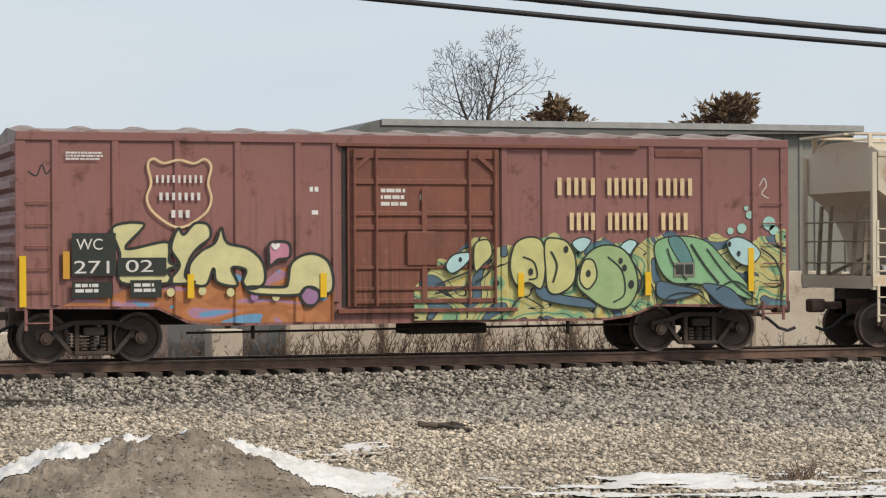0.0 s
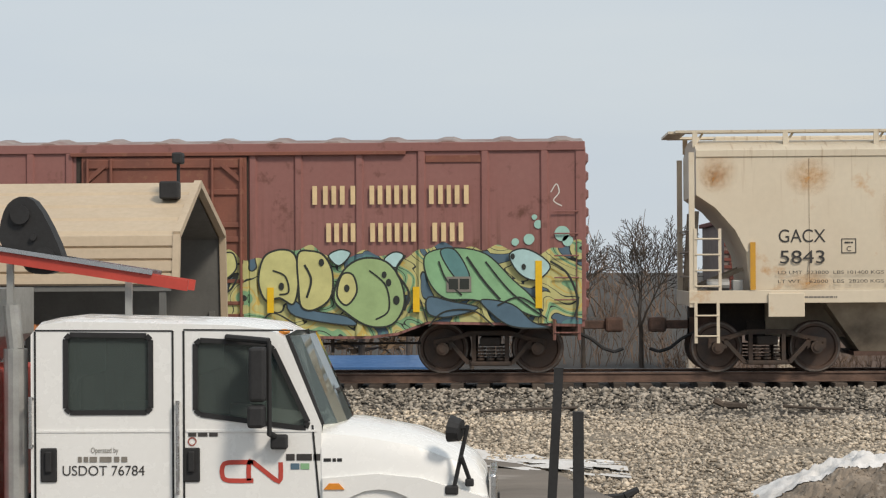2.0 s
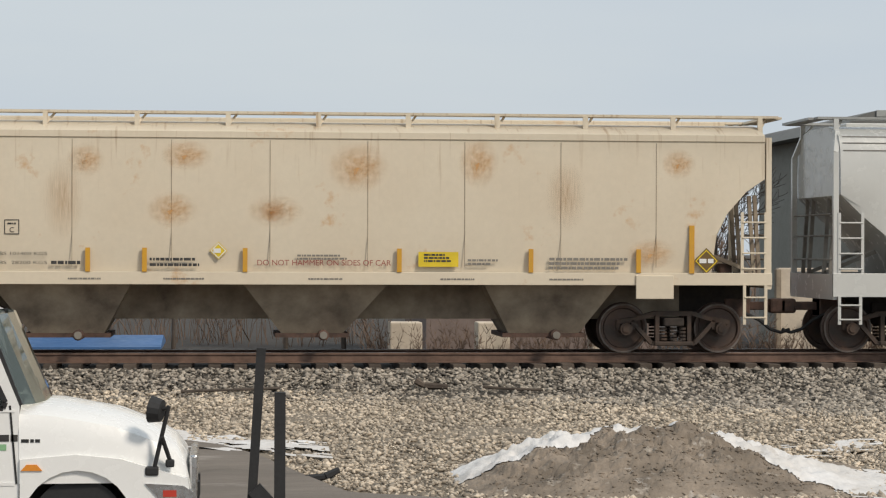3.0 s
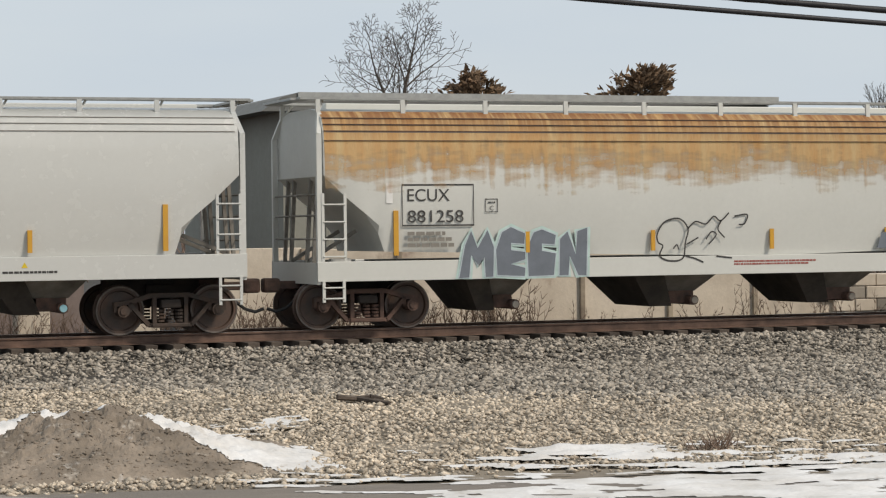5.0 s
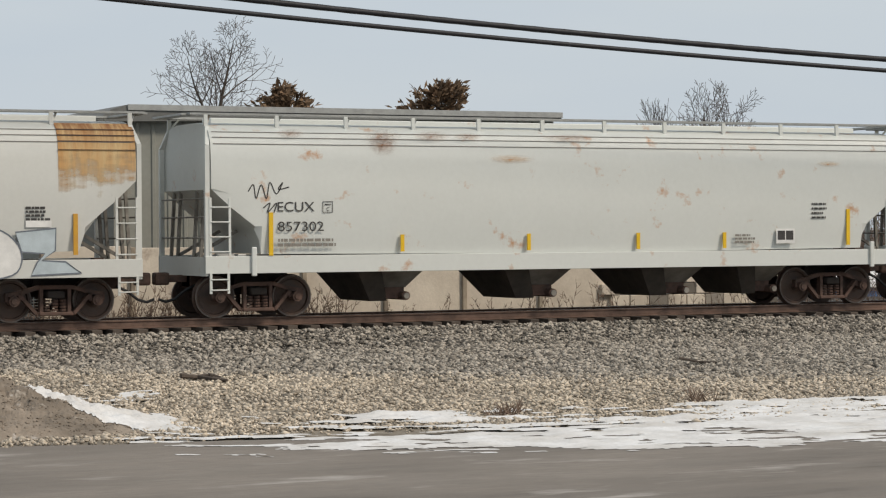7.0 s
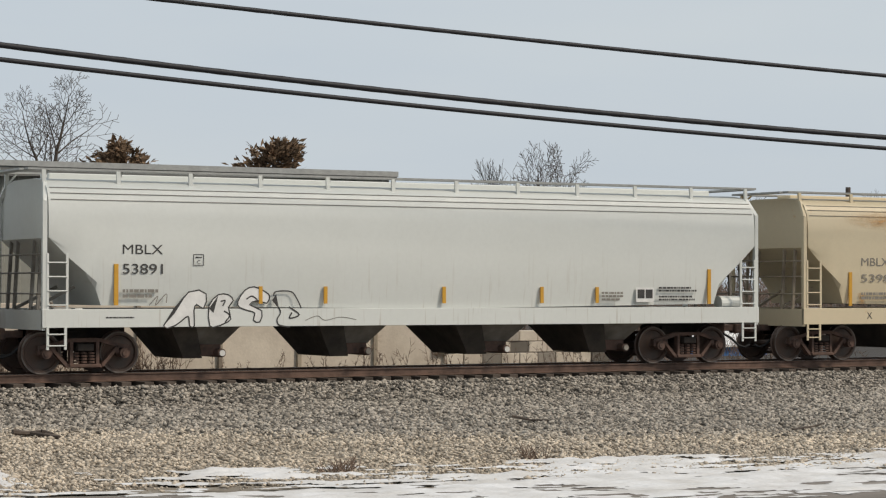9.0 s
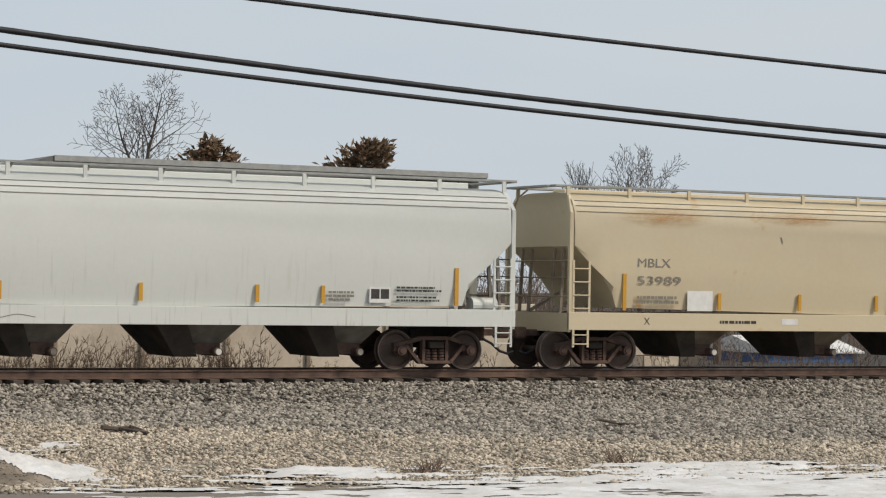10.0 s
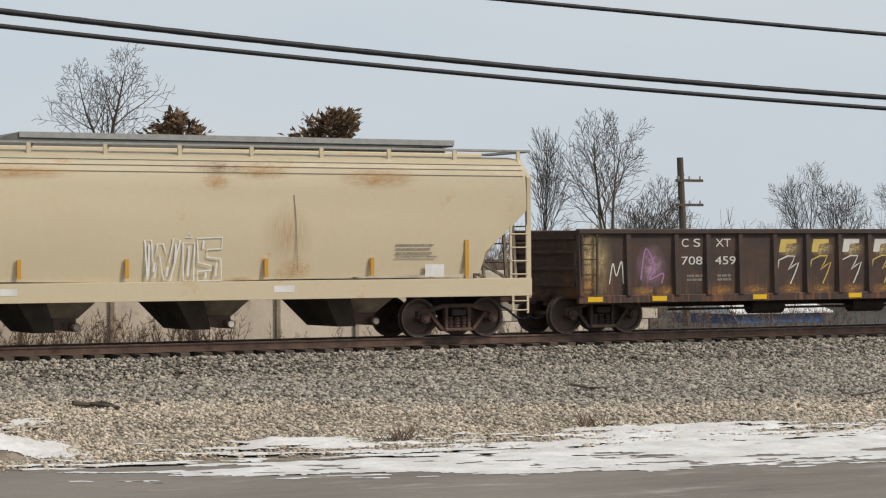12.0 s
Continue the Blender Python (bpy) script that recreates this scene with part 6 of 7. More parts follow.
    for pts in ([(103.54, 1.05), (103.88, 1.52), (104.03, 1.66), (103.79, 1.31)], [(104.62, 1.43), (104.84, 1.71), (104.73, 1.33)], [(106.16, 1.60), (106.26, 1.75), (106.32, 1.47), (106.39, 1.36)]):
        flat_shape("graffiti_shade", [(x - u, z) for x, z in pts], y - 0.006, "black", mba, smooth=0)
    stroke("scrawl", [(103.2 - u, 1.5), (103.4 - u, 1.7), (103.35 - u, 1.5), (103.6 - u, 1.75), (103.6 - u, 1.55)], 0.02, y, "grey_ink", mba)
    stroke("scrawl", [(107.0 - u, 1.15), (107.3 - u, 1.25), (107.5 - u, 1.15), (107.9 - u, 1.22), (108.3 - u, 1.16)], 0.015, y, "grey_ink", mba)
    panel_pair(mba, 116.1 - u, 1.58, y)
    bars(mba, 116.75 - u, y, 1.88, 1.2, 2, 0.045, "black", 5)
    bars(mba, 116.75 - u, y, 1.66, 1.2, 2, 0.045, "black", 9)
    bars(mba, 115.05 - u, y, 1.75, 0.7, 3, 0.05, "grey_ink", 3)
    bars(mba, 102.2 - u, -1.606, 1.22, 0.8, 1, 0.03, "black", 5)
    # beige hopper
    u = 121.31
    letters("MBLX", 0.21, "grey_ink", mbb, 123.21 - u, y, 2.49, width=0.94)
    letters("53989", 0.20, "grey_ink", mbb, 123.21 - u, y, 2.07, width=1.24)
    bars(mbb, 123.2 - u, y, 1.72, 1.25, 2, 0.07, "grey_ink", 7)
    for x0, x1, z0, z1 in ((124.64, 125.38, 1.44, 1.93), (137.65, 138.15, 1.43, 1.72)):
        flat_shape("blank_placard", [(x0 - u, z0), (x1 - u, z0), (x1 - u, z1), (x0 - u, z1)], y, "sheet_white", mbb, smooth=0)
    for x in (127.7, 134.1):
        flat_shape("sill_placard", [(x - 0.25 - u, 1.12), (x + 0.25 - u, 1.12), (x + 0.25 - u, 1.27), (x - 0.25 - u, 1.27)], -1.606, "sheet_white", mbb, smooth=0)
    bars(mbb, 125.6 - u, -1.606, 1.14, 1.1, 1, 0.07, "black", 4, ragged=0.05)
    letters("X", 0.17, "black", mbb, 123.4 - u, -1.606, 1.1)
    bars(mbb, 136.9 - u, y, 2.15, 1.2, 4, 0.035, "grey_ink", 5, gap=1.6)
    for pts in ([(130.81, 2.29), (130.86, 1.41), (131.03, 1.5), (131.14, 1.99), (131.23, 1.43), (131.39, 1.41), (131.63, 2.29), (131.47, 2.33), (131.36, 1.8), (131.23, 2.21), (131.1, 2.21), (131.0, 1.74), (130.96, 2.29)],
                [(131.69, 2.23), (131.69, 1.41), (131.93, 1.4), (131.96, 2.23)], [(131.75, 2.35), (131.91, 2.35), (131.83, 2.45)],
                [(132.02, 2.33), (132.62, 2.35), (132.6, 2.1), (132.25, 2.08), (132.25, 1.92), (132.58, 1.88), (132.59, 1.4), (132.02, 1.4), (132.02, 1.61), (132.35, 1.63), (132.35, 1.73), (132.05, 1.8)]):
        stroke("white_scrawl", [(x - u, z) for x, z in pts], 0.035, y - 0.002, "sheet_white", mbb, closed=True, steps=1)
    for x, z0, z1 in ((130.88, 1.5, 2.2), (131.0, 1.6, 1.8), (131.3, 1.5, 1.7), (131.5, 1.8, 2.2), (131.8, 1.5, 2.15), (132.15, 2.1, 2.28), (132.45, 1.5, 1.8), (132.2, 1.45, 1.58)):
        stroke("white_scrawl", [(x - u, z0), (x + 0.03 - u, z1)], 0.05, y - 0.001, "sheet_white", mbb, steps=2)
    for x, z, w, h, m in ((132.6, 3.9, 0.7, 0.2, "stain_dark"), (132.5, 3.6, 0.4, 0.25, "stain"), (133.6, 3.85, 0.9, 0.25, "stain"), (134.4, 1.65, 0.5, 0.3, "stain"), (133.0, 1.42, 0.45, 0.06, "stain_dark"), (134.2, 2.4, 0.7, 0.8, "run"), (134.0, 1.5, 0.1, 0.2, "stain"), (136.5, 3.7, 1.2, 0.3, "stain"), (124.0, 3.7, 1.5, 0.3, "stain"), (128.0, 3.75, 1.5, 0.2, "stain")):
        stain(mbb, u, x, z, w, h, m, -1.61)
    stroke("scratch", [(134.35 - u, 3.3), (134.4 - u, 2.6), (134.42 - u, 1.6)], 0.02, -1.612, "grey_ink", mbb)
    stroke("scratch", [(127.4 - u, 3.3), (127.45 - u, 3.15)], 0.03, -1.612, "grey_ink", mbb)


def rust_run_material():
    """Rust washed down in streaks: dense below the roof, thinning out to bare paint."""
    m = material("orange rust run-off", (0.52, 0.29, 0.11), 0.8, vary=0.4, scale=1.2, tint=(0.60, 0.45, 0.24), grain=(3, 1, 0.5), fine=0.3, streaks=[((0.21, 0.08, 0.03), 0.8, 4.25, 3.6)])
    n, l = m.node_tree.nodes, m.node_tree.links
    tc, sep = n.new("ShaderNodeTexCoord"), n.new("ShaderNodeSeparateXYZ")
    l.new(tc.outputs["Object"], sep.inputs[0])
    total = None
    for sc, det, lo, hi, weight in (((7, 1, 0.2), 6.0, 0.3, 0.7, 0.26), ((0.6, 1, 0.3), 3.0, 0.3, 0.7, 0.25), ((2, 1, 7), 5.0, 0.3, 0.7, 0.3)):
        mp, t, r = n.new("ShaderNodeMapping"), n.new("ShaderNodeTexNoise"), n.new("ShaderNodeMapRange")
        mp.inputs["Scale"].default_value = sc
        l.new(tc.outputs["Object"], mp.inputs[0])
        l.new(mp.outputs[0], t.inputs["Vector"])
        t.inputs["Scale"].default_value, t.inputs["Detail"].default_value = 1.0, det
        r.inputs["From Min"].default_value, r.inputs["From Max"].default_value, r.inputs["To Min"].default_value, r.inputs["To Max"].default_value = lo, hi, -weight, weight
        l.new(t.outputs["Fac"], r.inputs["Value"])
        if total is None:
            total = r.outputs[0]
        else:
            add = n.new("ShaderNodeMath")
            l.new(total, add.inputs[0])
            l.new(r.outputs[0], add.inputs[1])
            total = add.outputs[0]
    h = n.new("ShaderNodeMapRange")
    h.clamp = False
    h.inputs["From Min"].default_value, h.inputs["From Max"].default_value, h.inputs["To Min"].default_value, h.inputs["To Max"].default_value = 2.7, 3.55, -0.15, 1.05
    l.new(sep.outputs[2], h.inputs["Value"])
    add = n.new("ShaderNodeMath")
    add.use_clamp = True
    l.new(total, add.inputs[0])
    l.new(h.outputs[0], add.inputs[1])
    l.new(add.outputs[0], n["Principled BSDF"].inputs["Alpha"])
    return m


M["rust_runs"] = rust_run_material()
decorate()


# ---- crew truck parked on the driveway ----
def crew_truck():
    """A crew-cab utility truck, its near side at y = 0 and its ground at z = 0."""
    x0, yt = 0.0, 20.5
    root = empty("crew_truck", pose(x0, yt, -1.0), "white crew-cab utility truck with red lettering and a ladder rack", "truck")
    W = 2.05
    # cab shell: side outline with window openings, extruded as near and far walls, plus roof and back
    cab_out = [(-4.45, 0.6), (-4.45, 2.33), (-4.37, 2.42), (-4.1, 2.45), (-2.6, 2.41), (-2.28, 2.37), (-2.12, 2.29), (-1.80, 1.50), (-1.80, 0.6)]
    openings = [[(-4.13, 1.66), (-4.09, 1.62), (-3.39, 1.62), (-3.35, 1.66), (-3.35, 2.28), (-3.39, 2.32), (-4.09, 2.33), (-4.13, 2.29)],
                [(-2.945, 1.64), (-2.90, 1.60), (-2.0, 1.475), (-1.94, 1.475), (-1.92, 1.53), (-2.23, 2.19), (-2.29, 2.24), (-2.90, 2.275), (-2.945, 2.24)]]

    def wall_with_holes(y0, y1):
        bm = bmesh.new()
        for y in (y0, y1):
            edges = []
            for loop in [cab_out] + openings:
                vs = [bm.verts.new((x, y, z)) for x, z in loop]
                edges += [bm.edges.new((vs[i], vs[(i + 1) % len(vs)])) for i in range(len(vs))]
            bmesh.ops.triangle_fill(bm, use_beauty=True, use_dissolve=False, edges=edges)
        for loop in [cab_out] + openings:
            k = len(loop)
            for i in range(k):
                (xa, za), (xb, zb) = loop[i], loop[(i + 1) % k]
                bm.faces.new([bm.verts.new(p) for p in ((xa, y0, za), (xb, y0, zb), (xb, y1, zb), (xa, y1, za))])
        bmesh.ops.remove_doubles(bm, verts=bm.verts, dist=1e-4)
        return bm

    cab = part("cab", wall_with_holes(0.0, 0.06), "truck_white", root)
    part("cab_side", wall_with_holes(W - 0.06, W), "truck_white", root)
    bm = bmesh.new()
    top = cab_out[1:7]
    rings = []
    for x, z in top:
        rings.append([(x, 0.0, z), (x, 0.12, z + 0.025), (x, W / 2, z + 0.05), (x, W - 0.12, z + 0.025), (x, W, z)])
    loft(bm, rings, caps=False, closed=False)
    part("roof", bm, "truck_white", root, smooth=True)
    bm = bmesh.new()
    box(bm, -4.45, -4.39, 0.06, W - 0.06, 0.62, 2.34)
    part("cab_back", bm, "truck_white", root)
    bm = bmesh.new()
    box(bm, -4.4, -1.82, 0.06, W - 0.06, 0.62, 0.7)
    part("cab_floor", bm, "rubber", root)
    bm = bmesh.new()
    for x in (-2.9, -3.95):
        for y in (0.25, 1.25):
            box(bm, x - 0.1, x + 0.05, y, y + 0.5, 1.0, 1.95, 0.04)
            box(bm, x, x + 0.5, y, y + 0.5, 0.95, 1.15, 0.04)
    part("seat", bm, "rubber", root)
    bm = bmesh.new()
    box(bm, -2.15, -1.86, 0.08, W - 0.08, 1.15, 1.46, 0.04)
    part("dashboard", bm, "rubber", root)
    # glass
    for loop in openings:
        for y in (0.03, W - 0.035):
            bm = bmesh.new()
            prism(bm, loop, y, y + 0.006)
            g = part("side_window", bm, "glass", root)
            g.visible_shadow = False
            bm = bmesh.new()
            k = len(loop)
            for i in range(k):
                (xa, za), (xb, zb) = loop[i], loop[(i + 1) % k]
                bar(bm, (xa, y - 0.03 if y < 1 else y + 0.035, za), (xb, y - 0.03 if y < 1 else y + 0.035, zb), 0.02, 0.045)
            part("window_seal", bm, "rubber", g)
    bm = bmesh.new()
    loft(bm, [[(-2.12 + k, y, 2.30), (-1.80 + k * 1.2, y, 1.50), (-1.79 + k * 1.2, y, 1.505), (-2.11 + k, y, 2.31)] for y, k in ((0.04, 0.0), (0.25, 0.10), (0.6, 0.15), (W / 2, 0.17), (W - 0.6, 0.15), (W - 0.25, 0.10), (W - 0.04, 0.0))])
    g = part("windscreen", bm, "glass", root)
    g.visible_shadow = False
    for y in (0.05, W - 0.05):
        bm = bmesh.new()
        bar(bm, (-2.11, y, 2.32), (-1.79, y, 1.50), 0.05, 0.035)
        part("windscreen_seal", bm, "rubber", g)
    # hood and wings
    bm = bmesh.new()
    prof = [(-1.80, 1.50, 0.0), (-1.5, 1.48, 0.0), (-0.97, 1.385, 0.02), (-0.62, 1.255, 0.06), (-0.42, 1.14, 0.11), (-0.33, 1.02, 0.15), (-0.28, 0.80, 0.16), (-0.26, 0.55, 0.16)]
    rings = []
    for x, z, inset in prof:
        rings.append([(x, inset, min(0.8, z - 0.25)), (x, inset - 0.01, z - 0.22), (x, inset + 0.05, z - 0.08), (x, inset + 0.25, z - 0.01), (x, W / 2, z + 0.03), (x, W - inset - 0.25, z - 0.01), (x, W - inset - 0.05, z - 0.08), (x, W - inset + 0.01, z - 0.22), (x, W - inset, min(0.8, z - 0.25))])
    loft(bm, rings, caps=True, closed=False)
    hood = part("hood", bm, "truck_white", root, smooth=True)
    hood.data.set_sharp_from_angle(angle=radians(40))
    bm = bmesh.new()
    arch = [(-1.79, 0.56)] + [(-1.28 + 0.50 * math.cos(a), 0.42 + 0.50 * math.sin(a)) for a in [math.pi * (1 - i / 12) for i in range(1, 12)]] + [(-0.76, 0.50), (-0.31, 0.50), (-0.27, 0.62), (-0.30, 0.84), (-0.9, 1.02), (-1.30, 1.06), (-1.79, 1.02)]
    prism(bm, arch, -0.03, 0.22)
    part("front_wing", bm, "truck_white", root)
    bm = bmesh.new()
    prism(bm, arch, W - 0.22, W + 0.03)
    part("front_wing", bm, "truck_white", root)
    bm = bmesh.new()
    box(bm, -0.29, -0.22, 0.32, W - 0.32, 0.6, 1.02, 0.02)
    part("grille", bm, "chrome", root)
    bm = bmesh.new()
    prism(bm, [(-0.68, 0.80), (-0.55, 0.66), (-0.27, 0.60), (-0.25, 0.72), (-0.34, 0.78)], -0.045, 0.1)
    lamp = part("headlight", bm, "chrome", root, "clear headlight with an orange corner")
    bm = bmesh.new()
    box(bm, -0.52, -0.40, -0.055, -0.04, 0.68, 0.74)
    part("side_marker", bm, "lamp_red", lamp)
    bm = bmesh.new()
    prism(bm, [(-1.78, 0.92), (-1.73, 0.975), (-1.64, 0.975), (-1.59, 0.92)], -0.045, -0.01)
    part("turn_lamp", bm, "orange", root)
    bm = bmesh.new()
    box(bm, -0.72, -0.22, 0.0, W, 0.30, 0.49, 0.04)
    part("bumper", bm, "grating", root)
    # doors: seams, handles, rails
    for k, xs in enumerate(((-4.41, -3.15), (-3.05, -1.82))):
        for x in xs:
            bm = bmesh.new()
            bar(bm, (x, -0.003, 0.8), (x if k == 0 or x < -2 else x - 0.06, -0.003, 2.36 if x < -2 else 1.5), 0.006, 0.018)
            part("door_seam", bm, "rubber", root)
        bm = bmesh.new()
        bar(bm, (xs[0], -0.003, 2.37), (min(xs[1], -2.05), -0.003, 2.36), 0.006, 0.014)
        seam = part("door_seam", bm, "rubber", root)
        hx = xs[0] + 0.125 if k == 0 else xs[0] + 0.07
        bm = bmesh.new()
        box(bm, hx - 0.075, hx + 0.075, -0.02, 0.0, 0.99, 1.30, 0.012)
        box(bm, hx - 0.03, hx + 0.03, -0.05, -0.02, 1.08, 1.27, 0.012)
        part("door_handle", bm, "rubber", root)
    for x, z0, z1 in ((-4.44, 1.30, 1.77), (-3.10, 0.88, 1.73)):
        bm = bmesh.new()
        rod(bm, (x, -0.07, z0), (x, -0.07, z1), 0.018)
        rod(bm, (x, 0.0, z0 + 0.02), (x, -0.07, z0 + 0.02), 0.018)
        rod(bm, (x, 0.0, z1 - 0.02), (x, -0.07, z1 - 0.02), 0.018)
        part("grab_rail", bm, "chrome", root)
    # sheet-metal creases along the doors
    for xs in ((-4.40, -3.17), (-3.03, -1.84)):
        for z, h in ((1.45, 0.02), (0.80, 0.03)):
            bm = bmesh.new()
            bar(bm, (xs[0], -0.002, z), (xs[1], -0.002, z), 0.012, h)
            part("door_crease", bm, "truck_white", root)
    # mirrors
    bm = bmesh.new()
    box(bm, -2.42, -2.27, -0.36, -0.14, 1.73, 2.22, 0.03)
    box(bm, -2.435, -2.28, -0.36, -0.14, 1.495, 1.70, 0.03)
    mir = part("side_mirror", bm, "rubber", root)
    bm = bmesh.new()
    rod(bm, (-2.25, -0.2, 1.42), (-2.25, -0.2, 2.27), 0.022)
    rod(bm, (-2.25, -0.2, 2.27), (-2.66, -0.02, 2.30), 0.03)
    rod(bm, (-2.25, -0.2, 1.44), (-2.16, -0.02, 1.36), 0.03)
    box(bm, -2.25, -2.10, -0.14, -0.0, 1.29, 1.42, 0.02)
    part("mirror_arm", bm, "rubber", mir)
    bm = bmesh.new()
    rod(bm, (-0.63, -0.06, 1.47), (-0.53, -0.09, 1.455), 0.125, 0.10, 14)
    hm = part("hood_mirror", bm, "rubber", root)
    bm = bmesh.new()
    rod(bm, (-0.47, -0.1, 1.50), (-0.60, -0.02, 0.93), 0.02)
    rod(bm, (-0.53, -0.1, 1.22), (-0.46, 0.02, 1.0), 0.02)
    rod(bm, (-0.55, -0.08, 1.47), (-0.47, -0.1, 1.48), 0.018)
    box(bm, -0.68, -0.56, -0.05, 0.05, 0.87, 0.95, 0.015)
    box(bm, -0.50, -0.42, -0.01, 0.06, 0.94, 1.01, 0.015)
    part("mirror_bracket", bm, "rubber", hm)
    bm = bmesh.new()
    bmesh.ops.create_uvsphere(bm, u_segments=10, v_segments=6, radius=0.045, matrix=Matrix.Translation((-2.14, 0.10, 2.345)) @ Matrix.Diagonal((1.2, 1, 0.6, 1)))
    part("roof_marker", bm, "orange", root)
    # wheels
    for y in (0.05, W - 0.35):
        bm = bmesh.new()
        rod(bm, (-1.28, y, 0.42), (-1.28, y + 0.28, 0.42), 0.42, n=28)
        tyre = part("front_wheel", bm, "rubber", root)
        bm = bmesh.new()
        rod(bm, (-1.28, y - 0.01, 0.42), (-1.28, y + 0.1, 0.42), 0.24, n=20)
        part("rim", bm, "grating", tyre)
        bm = bmesh.new()
        rod(bm, (-6.3, y, 0.42), (-6.3, y + 0.3, 0.42), 0.42, n=28)
        part("rear_wheel", bm, "rubber", root)
    bm = bmesh.new()
    box(bm, -8.0, -0.2, 0.6, 0.75, 0.55, 0.75)
    box(bm, -8.0, -0.2, 1.3, 1.45, 0.55, 0.75)
    part("chassis_rail", bm, "rubber", root)
    # exhaust stack and red service body
    bm = bmesh.new()
    rod(bm, (-4.62, 0.15, 0.6), (-4.62, 0.15, 2.2), 0.11, n=14)
    rod(bm, (-4.62, 0.15, 2.2), (-4.66, 0.15, 2.6), 0.08, n=12)
    part("exhaust_pipe", bm, "grating", root)
    bm = bmesh.new()
    box(bm, -8.2, -4.82, -0.05, W + 0.05, 0.7, 2.0, 0.03)
    bed = part("service_body", bm, "red", root, "red service body with steel latches")
    for z in (1.05, 1.62):
        bm = bmesh.new()
        box(bm, -5.0, -4.84, -0.075, -0.05, z, z + 0.05, 0.008)
        part("latch", bm, "chrome", bed)
    bm = bmesh.new()
    prism(bm, [(-8.1, 2.0), (-5.2, 2.0), (-4.85, 2.3), (-4.85, 2.75), (-8.1, 2.75)], 0.05, W - 0.05)
    part("tool_chest", bm, "grating", root)
    # ladder rack, ladder and crane head
    bm = bmesh.new()
    for y in (0.15, 0.6):
        bar(bm, (-8.3, y, 3.60), (-3.03, y, 2.77), 0.04, 0.10)
    lad = part("ladder", bm, "red", root, "red fibreglass ladder")
    for i in range(18):
        bm = bmesh.new()
        rod(bm, (-8.1 + i * 0.29, 0.15, 3.57 - i * 0.0457), (-8.1 + i * 0.29, 0.6, 3.57 - i * 0.0457), 0.018, n=6)
        part("rung", bm, "chrome", lad)
    bm = bmesh.new()
    for y in (0.12, 0.63):
        bar(bm, (-8.3, y, 3.69), (-3.35, y, 2.89), 0.04, 0.04)
    part("ladder_upper", bm, "chrome", lad, "bare metal upper rails")
    for x in (-3.6, -4.7, -7.4):
        bm = bmesh.new()
        bar(bm, (x, 0.3, 2.0 if x < -4.5 else 2.5), (x, 0.3, 2.84 - 0.158 * (x + 3.6)), 0.06, 0.06)
        part("rack_post", bm, "grating", root)
    bm = bmesh.new()
    head = curve_points([(-4.78, 0, 3.2), (-4.70, 0, 3.53), (-4.46, 0, 3.56), (-4.20, 0, 3.05), (-4.28, 0, 2.90), (-4.5, 0, 2.90), (-4.62, 0, 3.05)], 4)
    prism(bm, [(p.x, p.z) for p in head], 0.2, 0.45)
    rod(bm, (-4.36, 0.15, 3.03), (-4.36, 0.5, 3.03), 0.1, n=14)
    rod(bm, (-4.58, 0.15, 3.43), (-4.58, 0.5, 3.43), 0.09, n=12)
    rod(bm, (-4.46, 0.16, 3.22), (-4.46, 0.49, 3.22), 0.03, n=8)
    box(bm, -5.3, -4.85, 0.2, 0.5, 3.0, 3.25, 0.02)
    part("crane_head", bm, "rubber", root, "black crane sheave head")
    bm = bmesh.new()
    rod(bm, (-8.3, 0.35, 3.0), (-5.1, 0.35, 3.1), 0.1, n=10)
    part("crane_boom", bm, "truck_white", root)
    # lettering
    Y = -0.006
    for pts in ([(-2.05, 1.20), (-2.33, 1.20), (-2.40, 1.14), (-2.40, 0.99), (-2.33, 0.93), (-2.05, 0.93)], [(-2.10, 0.93), (-2.10, 1.18), (-2.05, 1.20), (-1.80, 0.94), (-1.74, 0.95), (-1.74, 1.2)]):
        stroke("company_emblem", [(-2.70 + (x + 2.40) * 0.80, 1.0 + (z - 0.93) * 0.61) for x, z in pts], 0.042, Y, "red", root, steps=2)
    letters("USDOT 76784", 0.09, "black", root, -4.16, Y, 1.05, width=0.75)
    letters("Operated by", 0.05, "grey_ink", root, -3.90, Y, 1.255, width=0.25)
    bars(root, -4.02, Y, 1.17, 0.48, 1, 0.05, "grey_ink", 4, ragged=0)
    bars(root, -2.12, Y, 1.18, 0.31, 1, 0.06, "black", 9, ragged=0)
    for x, m in ((-2.08, "navy"), (-1.99, "green")):
        flat_shape("sticker", [(x, 1.10), (x + 0.08, 1.10), (x + 0.08, 1.155), (x, 1.155)], Y, m, root, smooth=0)
    bars(root, -3.01, Y, 1.40, 0.33, 1, 0.035, "black", 5)
    stroke("round_sticker", [(-2.975 + 0.035 * math.cos(a), 1.355 + 0.035 * math.sin(a)) for a in (0, 1, 2, 3, 4, 5)], 0.012, Y, "red_ink", root, closed=True)
    bars(root, -1.78, Y - 0.006, 1.17, 0.17, 1, 0.03, "rubber", 1, name="vent", ragged=0)
    # rail-wheel frame with two upright black posts at the front
    bm = bmesh.new()
    box(bm, -0.1, 0.62, 0.3, 1.7, 0.32, 0.44, 0.02)
    fr = part("rail_gear_frame", bm, "rubber", root)
    bm = bmesh.new()
    bar(bm, (0.26, 0.3, 0.3), (0.36, 0.3, 2.0), 0.07, 0.085)
    part("upright_post", bm, "rubber", fr)
    bm = bmesh.new()
    bar(bm, (0.53, 0.2, 0.25), (0.53, 0.2, 1.60), 0.10, 0.10)
    part("upright_post", bm, "rubber", fr)
